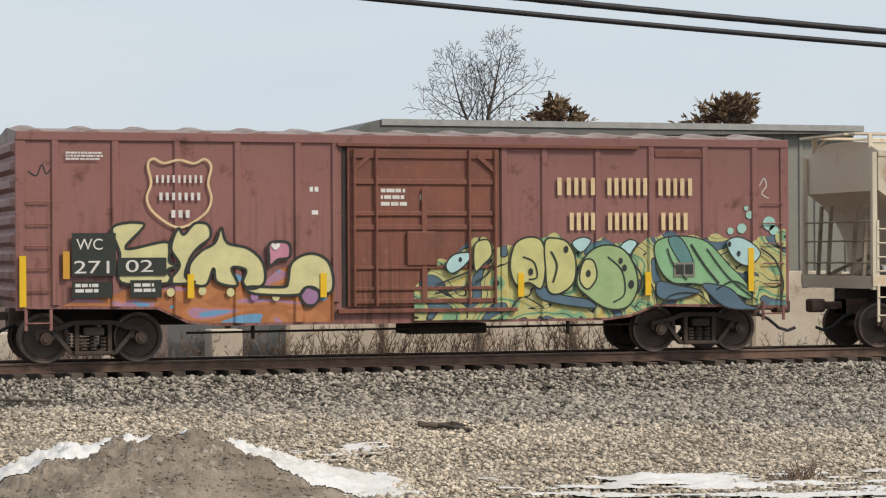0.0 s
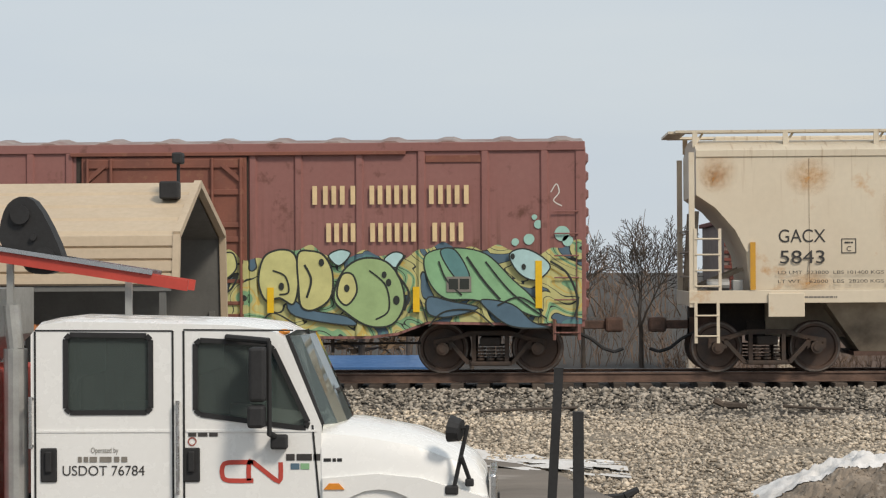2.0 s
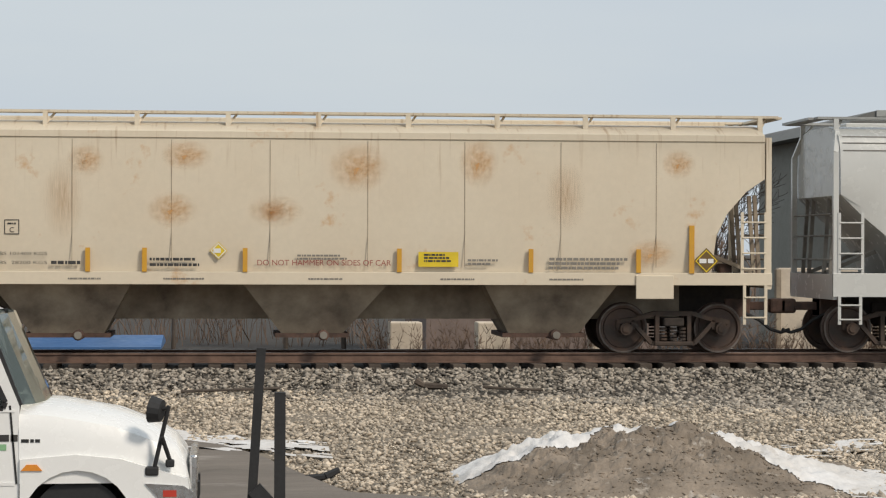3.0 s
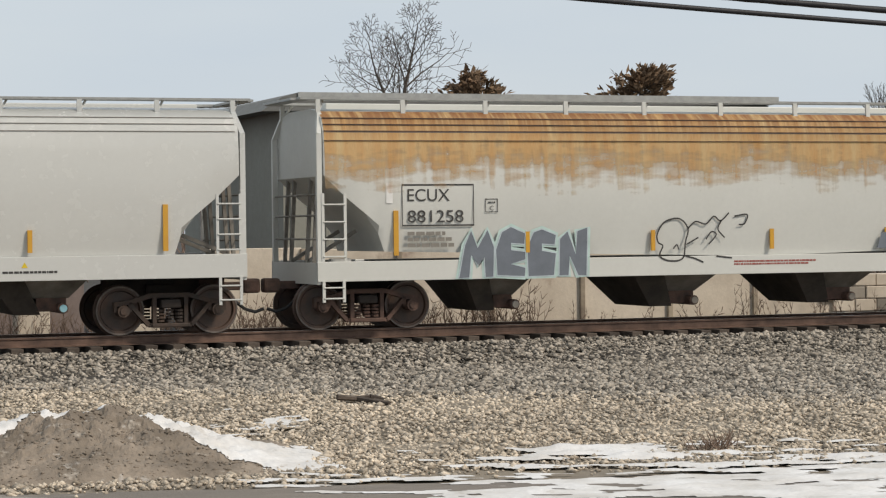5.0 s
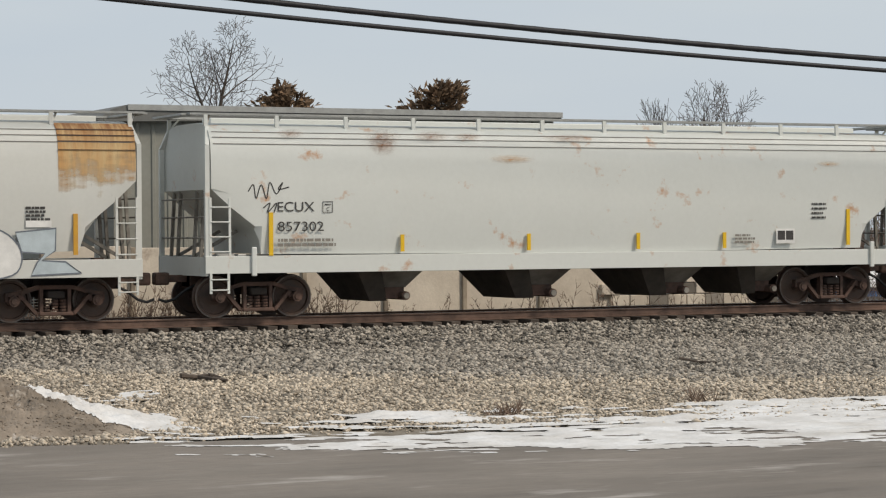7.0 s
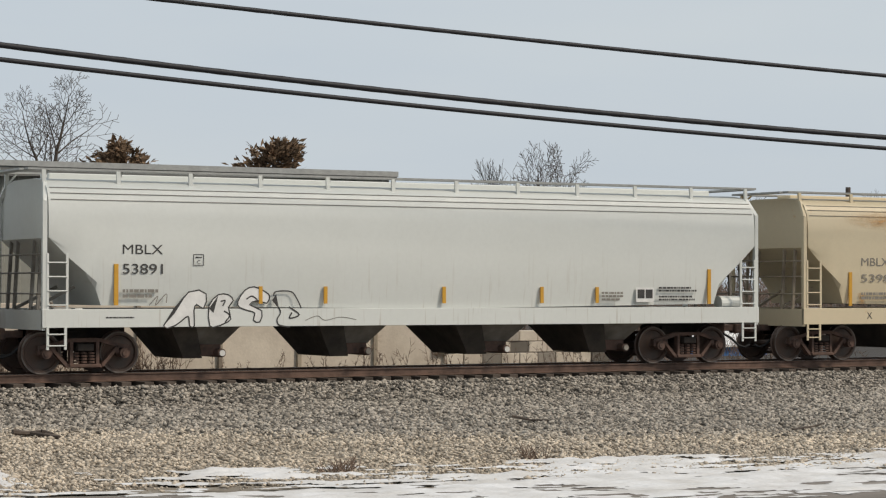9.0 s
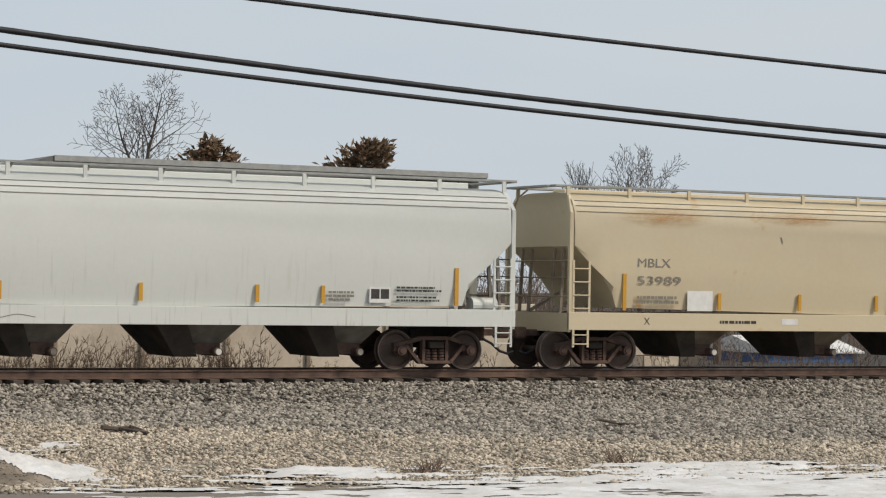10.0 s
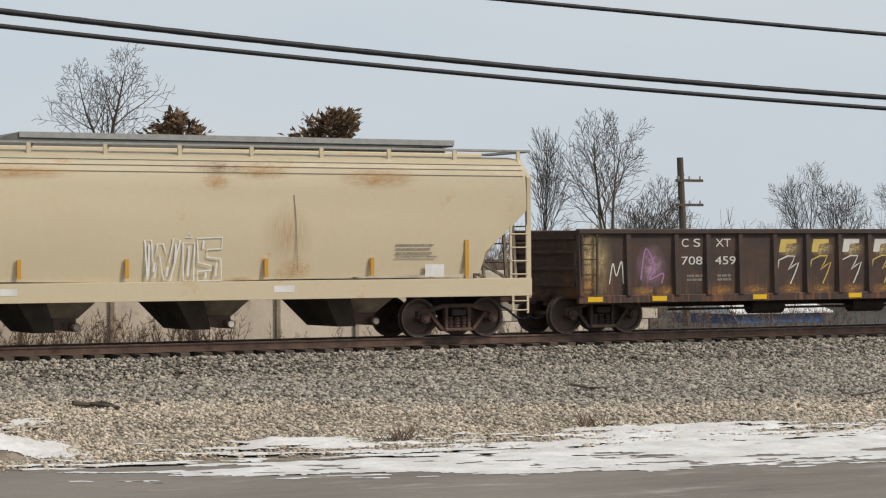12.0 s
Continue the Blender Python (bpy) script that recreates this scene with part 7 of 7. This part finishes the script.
    bm = bmesh.new()
    bar(bm, (0.3, 0.24, 0.72), (0.5, 0.2, 0.5), 0.1, 0.14)
    rod(bm, (0.62, 0.1, 0.3), (0.62, 0.3, 0.3), 0.13, n=14)
    box(bm, 0.55, 0.72, 0.02, 0.06, 0.26, 0.5, 0.01)
    part("rail_wheel_arm", bm, "rubber", fr)
    bm = bmesh.new()
    box(bm, 0.66, 0.71, 0.0, 0.02, 0.3, 0.36)
    part("tail_reflector", bm, "lamp_red", fr)
    return root


crew_truck()


def carport():
    root = empty("carport", pose(0, 0, 0), "beige corrugated steel carport with an open grey end", "carport")
    prof = [(24.45, 1.75), (24.55, 2.3), (26.2, 2.92), (28.35, 2.36), (28.5, 1.3)]
    xa, xb = -10.5, -3.72
    bm = bmesh.new()
    for (ya, za), (yb, zb) in zip(prof, prof[1:]):
        n_ = 4
        for k in range(n_):
            a, b = k / n_, (k + 1) / n_
            ys, zs_ = (ya + (yb - ya) * a, ya + (yb - ya) * b), (za + (zb - za) * a, za + (zb - za) * b)
            d = Vector((0, ys[1] - ys[0], zs_[1] - zs_[0])).normalized()
            nrm = Vector((0, -d.z, d.y)) * 0.03
            for o in (0, 1):
                p0, p1 = Vector((0, ys[0], zs_[0])), Vector((0, ys[1], zs_[1]))
                m0, m1 = p0.lerp(p1, 0.12), p0.lerp(p1, 0.88)
                for q0, q1 in ((p0, m0 + nrm), (m0 + nrm, m1 + nrm), (m1 + nrm, p1)):
                    if o == 0:
                        bm.faces.new([bm.verts.new((x, q[1], q[2])) for x, q in ((xa, q0), (xb, q0), (xb, q1), (xa, q1))])
    part("corrugated_roof", bm, "shed", root)
    bm = bmesh.new()
    for (ya, za), (yb, zb) in zip(prof, prof[1:]):
        bar(bm, (xb, ya, za), (xb, yb, zb), 0.08, 0.08, (1, 0, 0))
    part("end_frame", bm, "shed", root)
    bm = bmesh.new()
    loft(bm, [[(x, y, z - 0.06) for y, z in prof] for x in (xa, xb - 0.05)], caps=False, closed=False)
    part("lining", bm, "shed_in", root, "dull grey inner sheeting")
    for x in (xb - 0.15, -6.2, -8.6):
        for y, z in ((24.5, 1.75), (28.45, 1.4)):
            bm = bmesh.new()
            bar(bm, (x, y, rough_ground(x, y) - 0.02), (x, y, z), 0.07, 0.07)
            part("post", bm, "shed_in", root)
    bm = bmesh.new()
    box(bm, -4.05, -3.83, 25.4, 25.6, 2.72, 2.92, 0.02)
    rod(bm, (-3.86, 25.6, 2.9), (-3.86, 25.6, 3.15), 0.02)
    box(bm, -3.92, -3.8, 25.5, 25.7, 3.12, 3.25, 0.02)
    part("floodlight", bm, "rubber", root)


carport()


# ---- overhead cables ----
def cable(name, z_of, y, r, strands, label):
    """A slack overhead line; strands: lashing bumps along it."""
    bm = bmesh.new()
    n_ = 300
    rings = []
    for i in range(n_ + 1):
        x = -45 + 110 * i / n_
        k = r * (1.0 + (0.10 if strands and i % 2 else 0))
        rings.append([(x, y + k * math.cos(a), z_of(x) + k * math.sin(a)) for a in [j * math.pi / 4 for j in range(8)]])
    loft(bm, rings)
    return tagged(part(name, bm, "cable", smooth=True), label, "overhead cable", "overhead cables")


def hang(a, b, c):
    return lambda x: a * x * x + b * x + c


cable("overhead_cable", hang(0.00078, -0.0828, 7.385), 39.0, 0.052, False, "black communication cable slung above the tracks")
cable("overhead_cable", hang(0.00093, -0.0909, 7.795), 39.3, 0.062, True, "black lashed cable bundle slung above the tracks")
cable("overhead_cable", hang(0.00042, -0.0550, 8.71), 39.1, 0.048, True, "higher black lashed cable above the tracks")


# ---- background: buildings ----
def warehouse():
    root = empty("warehouse", pose(0, 0, 0), "long grey-green warehouse with a flat metal roof edge", "warehouse")
    x0, x1, y0, y1, z1 = 14.9, 27.9, 52.0, 62.0, 5.0
    bm = bmesh.new()
    box(bm, x0, x1, y0, y1, -0.65, z1)
    part("wall", bm, "grey_wall", root)
    n_ = 30
    for i in range(n_):
        x = x0 + (x1 - x0) * (i + 0.5) / n_
        bm = bmesh.new()
        loft(bm, [[(x - 0.07, y0, z), (x - 0.04, y0 - 0.04, z), (x + 0.04, y0 - 0.04, z), (x + 0.07, y0, z)] for z in (0.4, z1 - 0.02)])
        part("cladding_rib", bm, "grey_wall", root)
    bm = bmesh.new()
    prism(bm, [(x0 - 0.6, z1 - 0.25), (x0 - 0.1, z1 + 0.08), (x0 + 0.3, z1 + 0.2), (x1 + 0.1, z1 + 0.2), (x1 + 0.1, z1 + 0.02)], y0 - 0.3, y1 + 0.2)
    roof = part("roof", bm, "shed_in", root)
    bm = bmesh.new()
    box(bm, x0 + 0.3, x1 + 0.12, y0 - 0.34, y0 - 0.3, z1 + 0.06, z1 + 0.21)
    part("fascia", bm, "grating", roof)


warehouse()


def retaining_wall():
    root = empty("retaining_wall", pose(0, 0, 0), "stained beige concrete panel wall below the warehouse", "wall", kind="structure")
    x = 12.6
    rnd = random.Random(6)
    while x < 28.2:
        w = 2.35
        bm = bmesh.new()
        box(bm, x + 0.02, x + w - 0.02, 50.6 + rnd.uniform(0, 0.03), 50.9, -0.6, 1.5 + rnd.uniform(-0.04, 0.04), 0.015)
        part("panel", bm, "concrete", root)
        bm = bmesh.new()
        box(bm, x - 0.06, x + 0.06, 50.52, 50.7, -0.6, 1.5, 0.01)
        part("pilaster", bm, "slope_tan", root)
        x += w
    for i in range(9):
        for j in range(4):
            bm = bmesh.new()
            xx = 28.6 + i * 0.62 + (0.31 if j % 2 else 0)
            box(bm, xx, xx + 0.6, 50.5 + rnd.uniform(-0.03, 0.03), 50.9, -0.6 + j * 0.32, -0.6 + j * 0.32 + 0.3, 0.02)
            part("stone_block", bm, "concrete" if (i + j) % 3 else "ballast", root)
    for xx in (3.6, 5.5, 8.0, 10.4):
        bm = bmesh.new()
        box(bm, xx, xx + 0.7, 48.6, 49.3, -0.6, 0.35, 0.03)
        part("pier", bm, "concrete", root)


retaining_wall()


def brick_building():
    root = empty("brick_building", pose(0, 0, 0), "weathered red brick building with patches of flaked white paint", "building")
    x0, x1, y0, z0, z1 = 4.6, 9.9, 51.0, -0.6, 2.9
    bm = bmesh.new()
    box(bm, x0, x1, y0 + 0.02, 57, z0, z1)
    part("wall", bm, "mortar", root)
    bm = bmesh.new()
    box(bm, x0 - 0.08, x1 + 0.08, y0 - 0.06, 57.1, z1, z1 + 0.1, 0.02)
    part("coping", bm, "brick", root)
    rnd = random.Random(8)
    rows = 24
    verts, faces = [], []
    h = (z1 - 0.9) / rows
    for j in range(rows):
        x = x0 + (0.12 if j % 2 else 0)
        while x < x1 - 0.2:
            a = len(verts)
            d = y0 - rnd.uniform(0.0, 0.015)
            zz = 0.9 + j * h
            for p in ((x, d, zz), (x + 0.225, d, zz), (x + 0.225, d, zz + h - 0.012), (x, d, zz + h - 0.012)):
                verts.append(p)
            for p in ((x, y0 + 0.03, zz), (x + 0.225, y0 + 0.03, zz), (x + 0.225, y0 + 0.03, zz + h - 0.012), (x, y0 + 0.03, zz + h - 0.012)):
                verts.append(p)
            faces += [(a, a + 1, a + 2, a + 3), (a, a + 4, a + 5, a + 1), (a + 1, a + 5, a + 6, a + 2), (a + 2, a + 6, a + 7, a + 3), (a + 3, a + 7, a + 4, a)]
            x += 0.24
    me = bpy.data.meshes.new("brick")
    me.from_pydata(verts, [], faces)
    me.materials.append(M["brick"])
    ob = new("brick", me)
    ob.parent = root
    tagged(ob, kind="stuff")
    for k in range(26):
        x, z = rnd.uniform(6.6, 9.6), rnd.uniform(1.0, 1.75)
        w = rnd.uniform(0.1, 0.45)
        flat_shape("flaked_paint", [(x, z), (x + w, z + 0.01), (x + w * 0.9, z + 0.08), (x + 0.02, z + 0.07)], y0 - 0.02, "sheet_white", root, smooth=0)


brick_building()


def low_shed(x0, x1, y, z0, z1, label, roof_mat, wall_mat):
    root = empty("low_shed", pose(0, 0, 0), label, "shed", "low sheds")
    bm = bmesh.new()
    box(bm, x0, x1, y, y + 4, -0.65, z0)
    part("wall", bm, wall_mat, root)
    bm = bmesh.new()
    loft(bm, [[(x, y - 0.2, z0), (x, y + 2, z1), (x, y + 4.2, z0), (x, y + 4.2, z0 - 0.06), (x, y - 0.2, z0 - 0.06)] for x in (x0 - 0.2, x1 + 0.2)])
    part("roof", bm, roof_mat, root)


low_shed(-6.0, -1.6, 53, -0.36, -0.16, "low shed under a blue sheet roof", "blue", "grey_wall")
low_shed(45.2, 49.2, 62, -0.2, 0.35, "low building with a blue band and a white roof", "sheet_white", "blue")


# ---- trees ----
def tube(verts, faces, a, b, ra, rb, n=5):
    d = (b - a)
    if d.length < 1e-5:
        return
    q = d.to_track_quat("Z", "Y")
    base = len(verts)
    for p, r in ((a, ra), (b, rb)):
        for k in range(n):
            t = 2 * math.pi * k / n
            verts.append(p + q @ Vector((r * math.cos(t), r * math.sin(t), 0)))
    for k in range(n):
        faces.append((base + k, base + (k + 1) % n, base + n + (k + 1) % n, base + n + k))


def mesh_part(name, verts, faces, mat, parent):
    me = bpy.data.meshes.new(name)
    me.from_pydata([tuple(v) for v in verts], [], faces)
    me.materials.append(M[mat])
    ob = new(name, me)
    ob.parent = parent
    return ob


def bare_tree(x, y, height, seed, label, trunk=0.45, spread=0.75, depth=5, fork=0.45, lean=0.0, radius=0.0, squash=1.0):
    rnd = random.Random(seed)
    root = empty("bare_tree", pose(x, y, rough_ground(x, y) - 0.1), label, "tree", "bare trees")
    v, f = [], []
    p = Vector((0, 0, 0))
    r = radius or height * 0.018
    top = Vector((lean, 0, height * trunk))
    for k in range(4):
        tube(v, f, p.lerp(top, k / 4), p.lerp(top, (k + 1) / 4), r * (1 - 0.08 * k), r * (1 - 0.08 * (k + 1)), 8)
    mesh_part("trunk", v, f, "bark", root)
    v, f = [], []
    crown = height * (1 - trunk)

    def limb(p, d, length, r0, level):
        """A limb that curves upwards and sheds finer ones on alternate sides."""
        n_ = 6 if level < 2 else 4
        flip = rnd.choice((-1, 1))
        for k in range(n_):
            d = (d + Vector((rnd.gauss(0, 0.09), rnd.gauss(0, 0.09), 0.05 + rnd.gauss(0, 0.03)))).normalized()
            q = p + d * (length / n_)
            ra, rb = r0 * (1 - 0.8 * k / n_), r0 * (1 - 0.8 * (k + 1) / n_)
            tube(v, f, p, q, max(ra, 0.010), max(rb, 0.008), 6 if ra > 0.04 else 3)
            p = q
            if level < depth - 1 and (k or level):
                for _ in range(1 if level else 2):
                    flip = -flip
                    side = d.cross(Vector((rnd.gauss(0, 0.5), 1, rnd.gauss(0, 0.3)))).normalized() * flip
                    e = (d + side * spread * rnd.uniform(0.7, 1.3) + Vector((0, rnd.gauss(0, 0.35), 0))).normalized()
                    limb(p, e, length * (1.1 - 0.7 * (k + 1) / n_) * rnd.uniform(0.5, 0.8), rb * 0.6, level + 1)

    for k in range(3):
        a = 2 * math.pi * k / 3 + rnd.uniform(-0.4, 0.4)
        e = Vector((math.cos(a) * fork * 0.55, math.sin(a) * fork * 0.55, 1)).normalized()
        limb(top * (1.0 - 0.12 * k), e, crown * rnd.uniform(0.8, 1.0), r * 0.55, 0)
    top_z = max(q.z for q in v)
    k = (height - top.z) / max(0.1, top_z - top.z)
    v = [Vector((q.x * k * squash, q.y * k, top.z + (q.z - top.z) * k if q.z > top.z else q.z)) for q in v]
    mesh_part("crown", v, f, "bark", root)
    return root


def evergreen(x, y, height, width, seed, label, base=0.15, count=2600):
    """A ragged cedar or spruce: trunk, drooping limbs, many small needle sprays."""
    rnd = random.Random(seed)
    root = empty("evergreen_tree", pose(x, y, rough_ground(x, y) - 0.1), label, "tree", "evergreen trees")
    v, f = [], []
    tube(v, f, Vector((0, 0, 0)), Vector((0, 0, height * 0.95)), height * 0.022, 0.02, 7)
    tips = []
    for k in range(60):
        h = base + (1 - base) * (k / 60)
        a = rnd.uniform(0, 6.28)
        L_ = width * 0.5 * (1.02 - h) ** 0.55 * rnd.uniform(0.5, 1.2) + 0.1
        s = Vector((0, 0, h * height))
        e = s + Vector((math.cos(a) * L_, math.sin(a) * L_, L_ * rnd.uniform(0.05, 0.45)))
        tube(v, f, s, e, 0.03, 0.008, 4)
        tips.append((s, e))
    mesh_part("trunk", v, f, "bark", root)
    v, f = [], []
    for k in range(count):
        s, e = tips[k % 60]
        t = rnd.random() ** 0.6
        c = s.lerp(e, t) + Vector((rnd.gauss(0, 0.10), rnd.gauss(0, 0.10), rnd.gauss(0.02, 0.09)))
        d = ((e - s).normalized() + Vector((rnd.gauss(0, 0.5), rnd.gauss(0, 0.5), rnd.gauss(0.25, 0.4)))).normalized()
        L_, w = rnd.uniform(0.14, 0.34), rnd.uniform(0.025, 0.06)
        sd = d.cross(Vector((rnd.gauss(0, 1), rnd.gauss(0, 1), rnd.gauss(0, 1)))).normalized() * w
        b = len(v)
        v += [c - sd, c + d * L_ * 0.5 - sd * 1.2, c + d * L_, c + d * L_ * 0.5 + sd * 1.2]
        f.append((b, b + 1, b + 2, b + 3))
    mesh_part("crown", v, f, "needle", root)
    return root


def brush(name, x0, x1, y0, y1, count, h0, h1, seed, label, mat="twig", r=0.012):
    """A thicket of bare stems."""
    rnd = random.Random(seed)
    v, f = [], []
    for _ in range(count):
        x, y = rnd.uniform(x0, x1), rnd.uniform(y0, y1)
        p = Vector((x, y, ground_z(y) - 0.05))
        d = Vector((rnd.gauss(0, 0.25), rnd.gauss(0, 0.25), 1)).normalized()
        h = rnd.uniform(h0, h1) * (0.75 + 0.5 * noise.noise(Vector((x * 0.4, y * 0.3, seed))))
        for s in range(4):
            q = p + d * h / 4
            tube(v, f, p, q, r * (1 - 0.2 * s), r * (0.8 - 0.2 * s), 3)
            if s:
                for _k in range(3):
                    e = (d + Vector((rnd.gauss(0, 0.6), rnd.gauss(0, 0.6), rnd.gauss(0.1, 0.4)))).normalized()
                    m_ = q + e * h * rnd.uniform(0.12, 0.3)
                    tube(v, f, q, m_, r * 0.5, r * 0.25, 3)
            d = (d + Vector((rnd.gauss(0, 0.2), rnd.gauss(0, 0.2), 0.05))).normalized()
            p = q
    ob = mesh_part(name, v, f, mat, None)
    return tagged(ob, label, "thicket", kind="stuff")


bare_tree(20.6, 60, 9.15, 14, "tall bare tree rising behind the warehouse", trunk=0.62, spread=0.9, fork=0.5, depth=4, radius=0.15)
evergreen(22.85, 60, 6.85, 6.0, 3, "brown-green cedar behind the warehouse roof", 0.6, 3600)
evergreen(28.0, 60, 7.1, 5.0, 4, "dark cedar behind the warehouse roof", 0.6, 3600)
bare_tree(37.4, 62.5, 7.1, 21, "slender bare tree beyond the tracks", trunk=0.3, spread=0.5, fork=0.3, depth=4, squash=0.6)
bare_tree(39.75, 62, 7.9, 22, "wide bare tree with a fan of fine branches", trunk=0.35, spread=0.7, fork=0.8, depth=4, squash=0.95)
bare_tree(42.2, 64, 5.6, 23, "small bare tree near the utility pole", trunk=0.3, spread=0.6, fork=0.5, depth=4)
bare_tree(44.4, 66, 4.9, 24, "small bare tree near the utility pole", trunk=0.3, spread=0.6, fork=0.5, depth=4)
bare_tree(65.1, 75, 7.2, 25, "bare tree at the edge of the far thicket", trunk=0.3, spread=0.6, fork=0.5, depth=4, squash=0.8)
bare_tree(64.2, 80, 6.1, 26, "bare tree at the edge of the far thicket", trunk=0.3, spread=0.6, fork=0.5, depth=4)
bare_tree(62.0, 80, 7.0, 27, "bare tree at the edge of the far thicket", trunk=0.3, spread=0.6, fork=0.5, depth=4, squash=0.8)
evergreen(-3.9, 56, 4.35, 2.6, 7, "ragged dark spruce beside bare saplings", 0.12, 2000)
bare_tree(-2.7, 55, 3.6, 31, "pale bare sapling in front of the spruce", trunk=0.35, spread=0.6, fork=0.3, depth=4)
bare_tree(-1.2, 57, 3.4, 32, "bare sapling beyond the tracks", trunk=0.3, spread=0.6, fork=0.3, depth=4)
bare_tree(1.6, 57, 3.6, 33, "bare sapling beyond the tracks", trunk=0.3, spread=0.6, fork=0.4, depth=4)
bare_tree(3.0, 56, 3.9, 34, "bare sapling beyond the tracks", trunk=0.3, spread=0.6, fork=0.4, depth=4)
bare_tree(12.4, 56, 5.6, 35, "bare tree beside the warehouse", trunk=0.3, spread=0.6, fork=0.4, depth=4)
bare_tree(7.5, 60, 4.3, 36, "bare tree behind the brick building", trunk=0.4, spread=0.6, fork=0.4, depth=4)
brush("wall_brush", 3.0, 14.0, 47.5, 50.0, 420, 0.5, 1.3, 3, "tangled brown brush along the far side of the tracks")
brush("wall_vines", 13.0, 20.5, 49.3, 50.4, 210, 0.5, 1.4, 4, "brown vines and weeds against the concrete wall", r=0.018)
brush("wall_weeds", 20.5, 34.0, 48.6, 50.4, 80, 0.4, 1.3, 14, "sparse brown weeds against the concrete wall", r=0.014)
brush("left_thicket", -12, 4.2, 58, 66, 420, 1.6, 3.0, 5, "grey-brown thicket beyond the tracks")
brush("right_thicket", 31, 44, 49, 60, 380, 0.7, 1.7, 6, "bare brown scrub beyond the tracks")
brush("far_thicket", 34, 75, 70, 90, 900, 2.8, 4.6, 7, "hazy band of bare woodland on the horizon", r=0.022)
brush("distant_wood", -60, 130, 110, 130, 900, 3.0, 5.5, 8, "distant bare woodland", r=0.05)


def utility_pole(x, y, top, label, lean=0.0):
    root = empty("utility_pole", pose(x, y, rough_ground(x, y) - 0.1), label, "utility pole", "utility poles")
    h = top + 0.7
    bm = bmesh.new()
    rod(bm, (0.0, 0, 0), (lean, 0, h), 0.15, 0.11, 10)
    part("shaft", bm, "pole", root)
    for z in (h - 0.85, h - 1.7):
        bm = bmesh.new()
        box(bm, lean * 0.8 - 0.25, lean * 0.8 + 0.85, -0.12, 0.0, z, z + 0.09)
        arm = part("crossarm", bm, "pole", root)
        for q in (-0.15, 0.3, 0.75):
            bm = bmesh.new()
            rod(bm, (lean * 0.8 + q, -0.06, z + 0.09), (lean * 0.8 + q, -0.06, z + 0.2), 0.035, 0.025, 8)
            part("insulator", bm, "grating", arm)


utility_pole(42.0, 60.5, 5.3, "weathered wooden utility pole leaning slightly", -0.25)
utility_pole(59.7, 70, 6.2, "distant wooden utility pole with crossarms")


# ---- small things on the verge ----
def scrap(name, x, y, pts, r, mat, label, category):
    z = rough_ground(x, y)
    bm = bmesh.new()
    q = [Vector((x + a, y + b, z + c)) for a, b, c in pts]
    for a, b in zip(q, q[1:]):
        rod(bm, a, b, r * 0.55, r * 0.4, 6)
    return tagged(part(name, bm, mat), label, category)


scrap("broken_branch", 10.9, 33.9, [(-0.35, 0, 0.12), (0.0, 0.05, 0.08), (0.2, -0.2, 0.05), (0.35, -0.5, 0.03)], 0.09, "tie", "dark broken branch lying on the gravel", "branch")
scrap("splintered_timber", 10.9, 34.1, [(-0.2, 0.1, 0.05), (0.25, 0.0, 0.1), (0.5, 0.05, 0.04)], 0.08, "tie", "splintered dark timber lying on the gravel", "timber")
scrap("timber_offcut", 3.5, 39.6, [(-0.12, 0, 0.16), (0.05, 0, 0.07), (0.45, 0, 0.05)], 0.12, "tie", "dark timber offcut at the foot of the ballast", "timber")
scrap("dead_stick", 5.0, 39.4, [(-0.45, 0, 0.1), (0.1, 0, 0.06), (0.6, -0.1, 0.05)], 0.05, "tie", "thin dead stick on the ballast", "stick")
scrap("dead_stick", 0.1, 39.4, [(-0.8, -0.1, 0.06), (0.1, 0, 0.08), (0.9, 0.1, 0.1)], 0.05, "bark", "pale dead stick on the ballast", "stick")
scrap("dead_stick", 21.3, 33.6, [(-0.4, 0.1, 0.15), (0.0, 0, 0.06), (0.3, -0.2, 0.05)], 0.05, "tie", "thin dead stick on the ballast", "stick")
scrap("dead_stick", 25.6, 30.2, [(-0.5, -0.2, 0.05), (0.3, 0.1, 0.08), (0.6, 0.2, 0.12)], 0.04, "tie", "thin dead stick on the ballast", "stick")
scrap("rubber_scrap", 1.25, 28.4, [(-0.2, 0, 0.03), (0.05, 0, 0.06), (0.22, 0.05, 0.14)], 0.1, "rubber", "curl of black rubber at the road edge", "scrap")


def weed(x, y, seed):
    rnd = random.Random(seed)
    v, f = [], []
    z = rough_ground(x, y)
    for _ in range(45):
        p = Vector((x + rnd.gauss(0, 0.12), y + rnd.gauss(0, 0.1), z))
        d = Vector((rnd.gauss(0, 0.6), rnd.gauss(0, 0.6), 0.8)).normalized()
        tube(v, f, p, p + d * rnd.uniform(0.12, 0.38), 0.01, 0.004, 3)
    ob = mesh_part("dry_weed", v, f, "twig", None)
    tagged(ob, "dry brown weed clump in the gravel", "weed", "dry weeds")


for k, (x, y) in enumerate(((13.3, 26.5), (13.6, 26.8), (17.4, 27.4))):
    weed(x, y, k)


def motions():
    for car, u in CARS:
        walk(car, [(t, pose(u - SPEED * t, TRACK_Y, 0)) for t in (0.0, 6.0, 12.0)])
    steps = 180
    turn = math.degrees(SPEED / WHEEL_R)
    for axle in AXLES:
        x = axle.location.x
        walk(axle, [(12.0 * k / steps, Matrix.Translation((x, 0, WHEEL_R)) @ Matrix.Rotation(-radians(turn * 12.0 * k / steps), 4, "Y")) for k in range(steps + 1)])


motions()
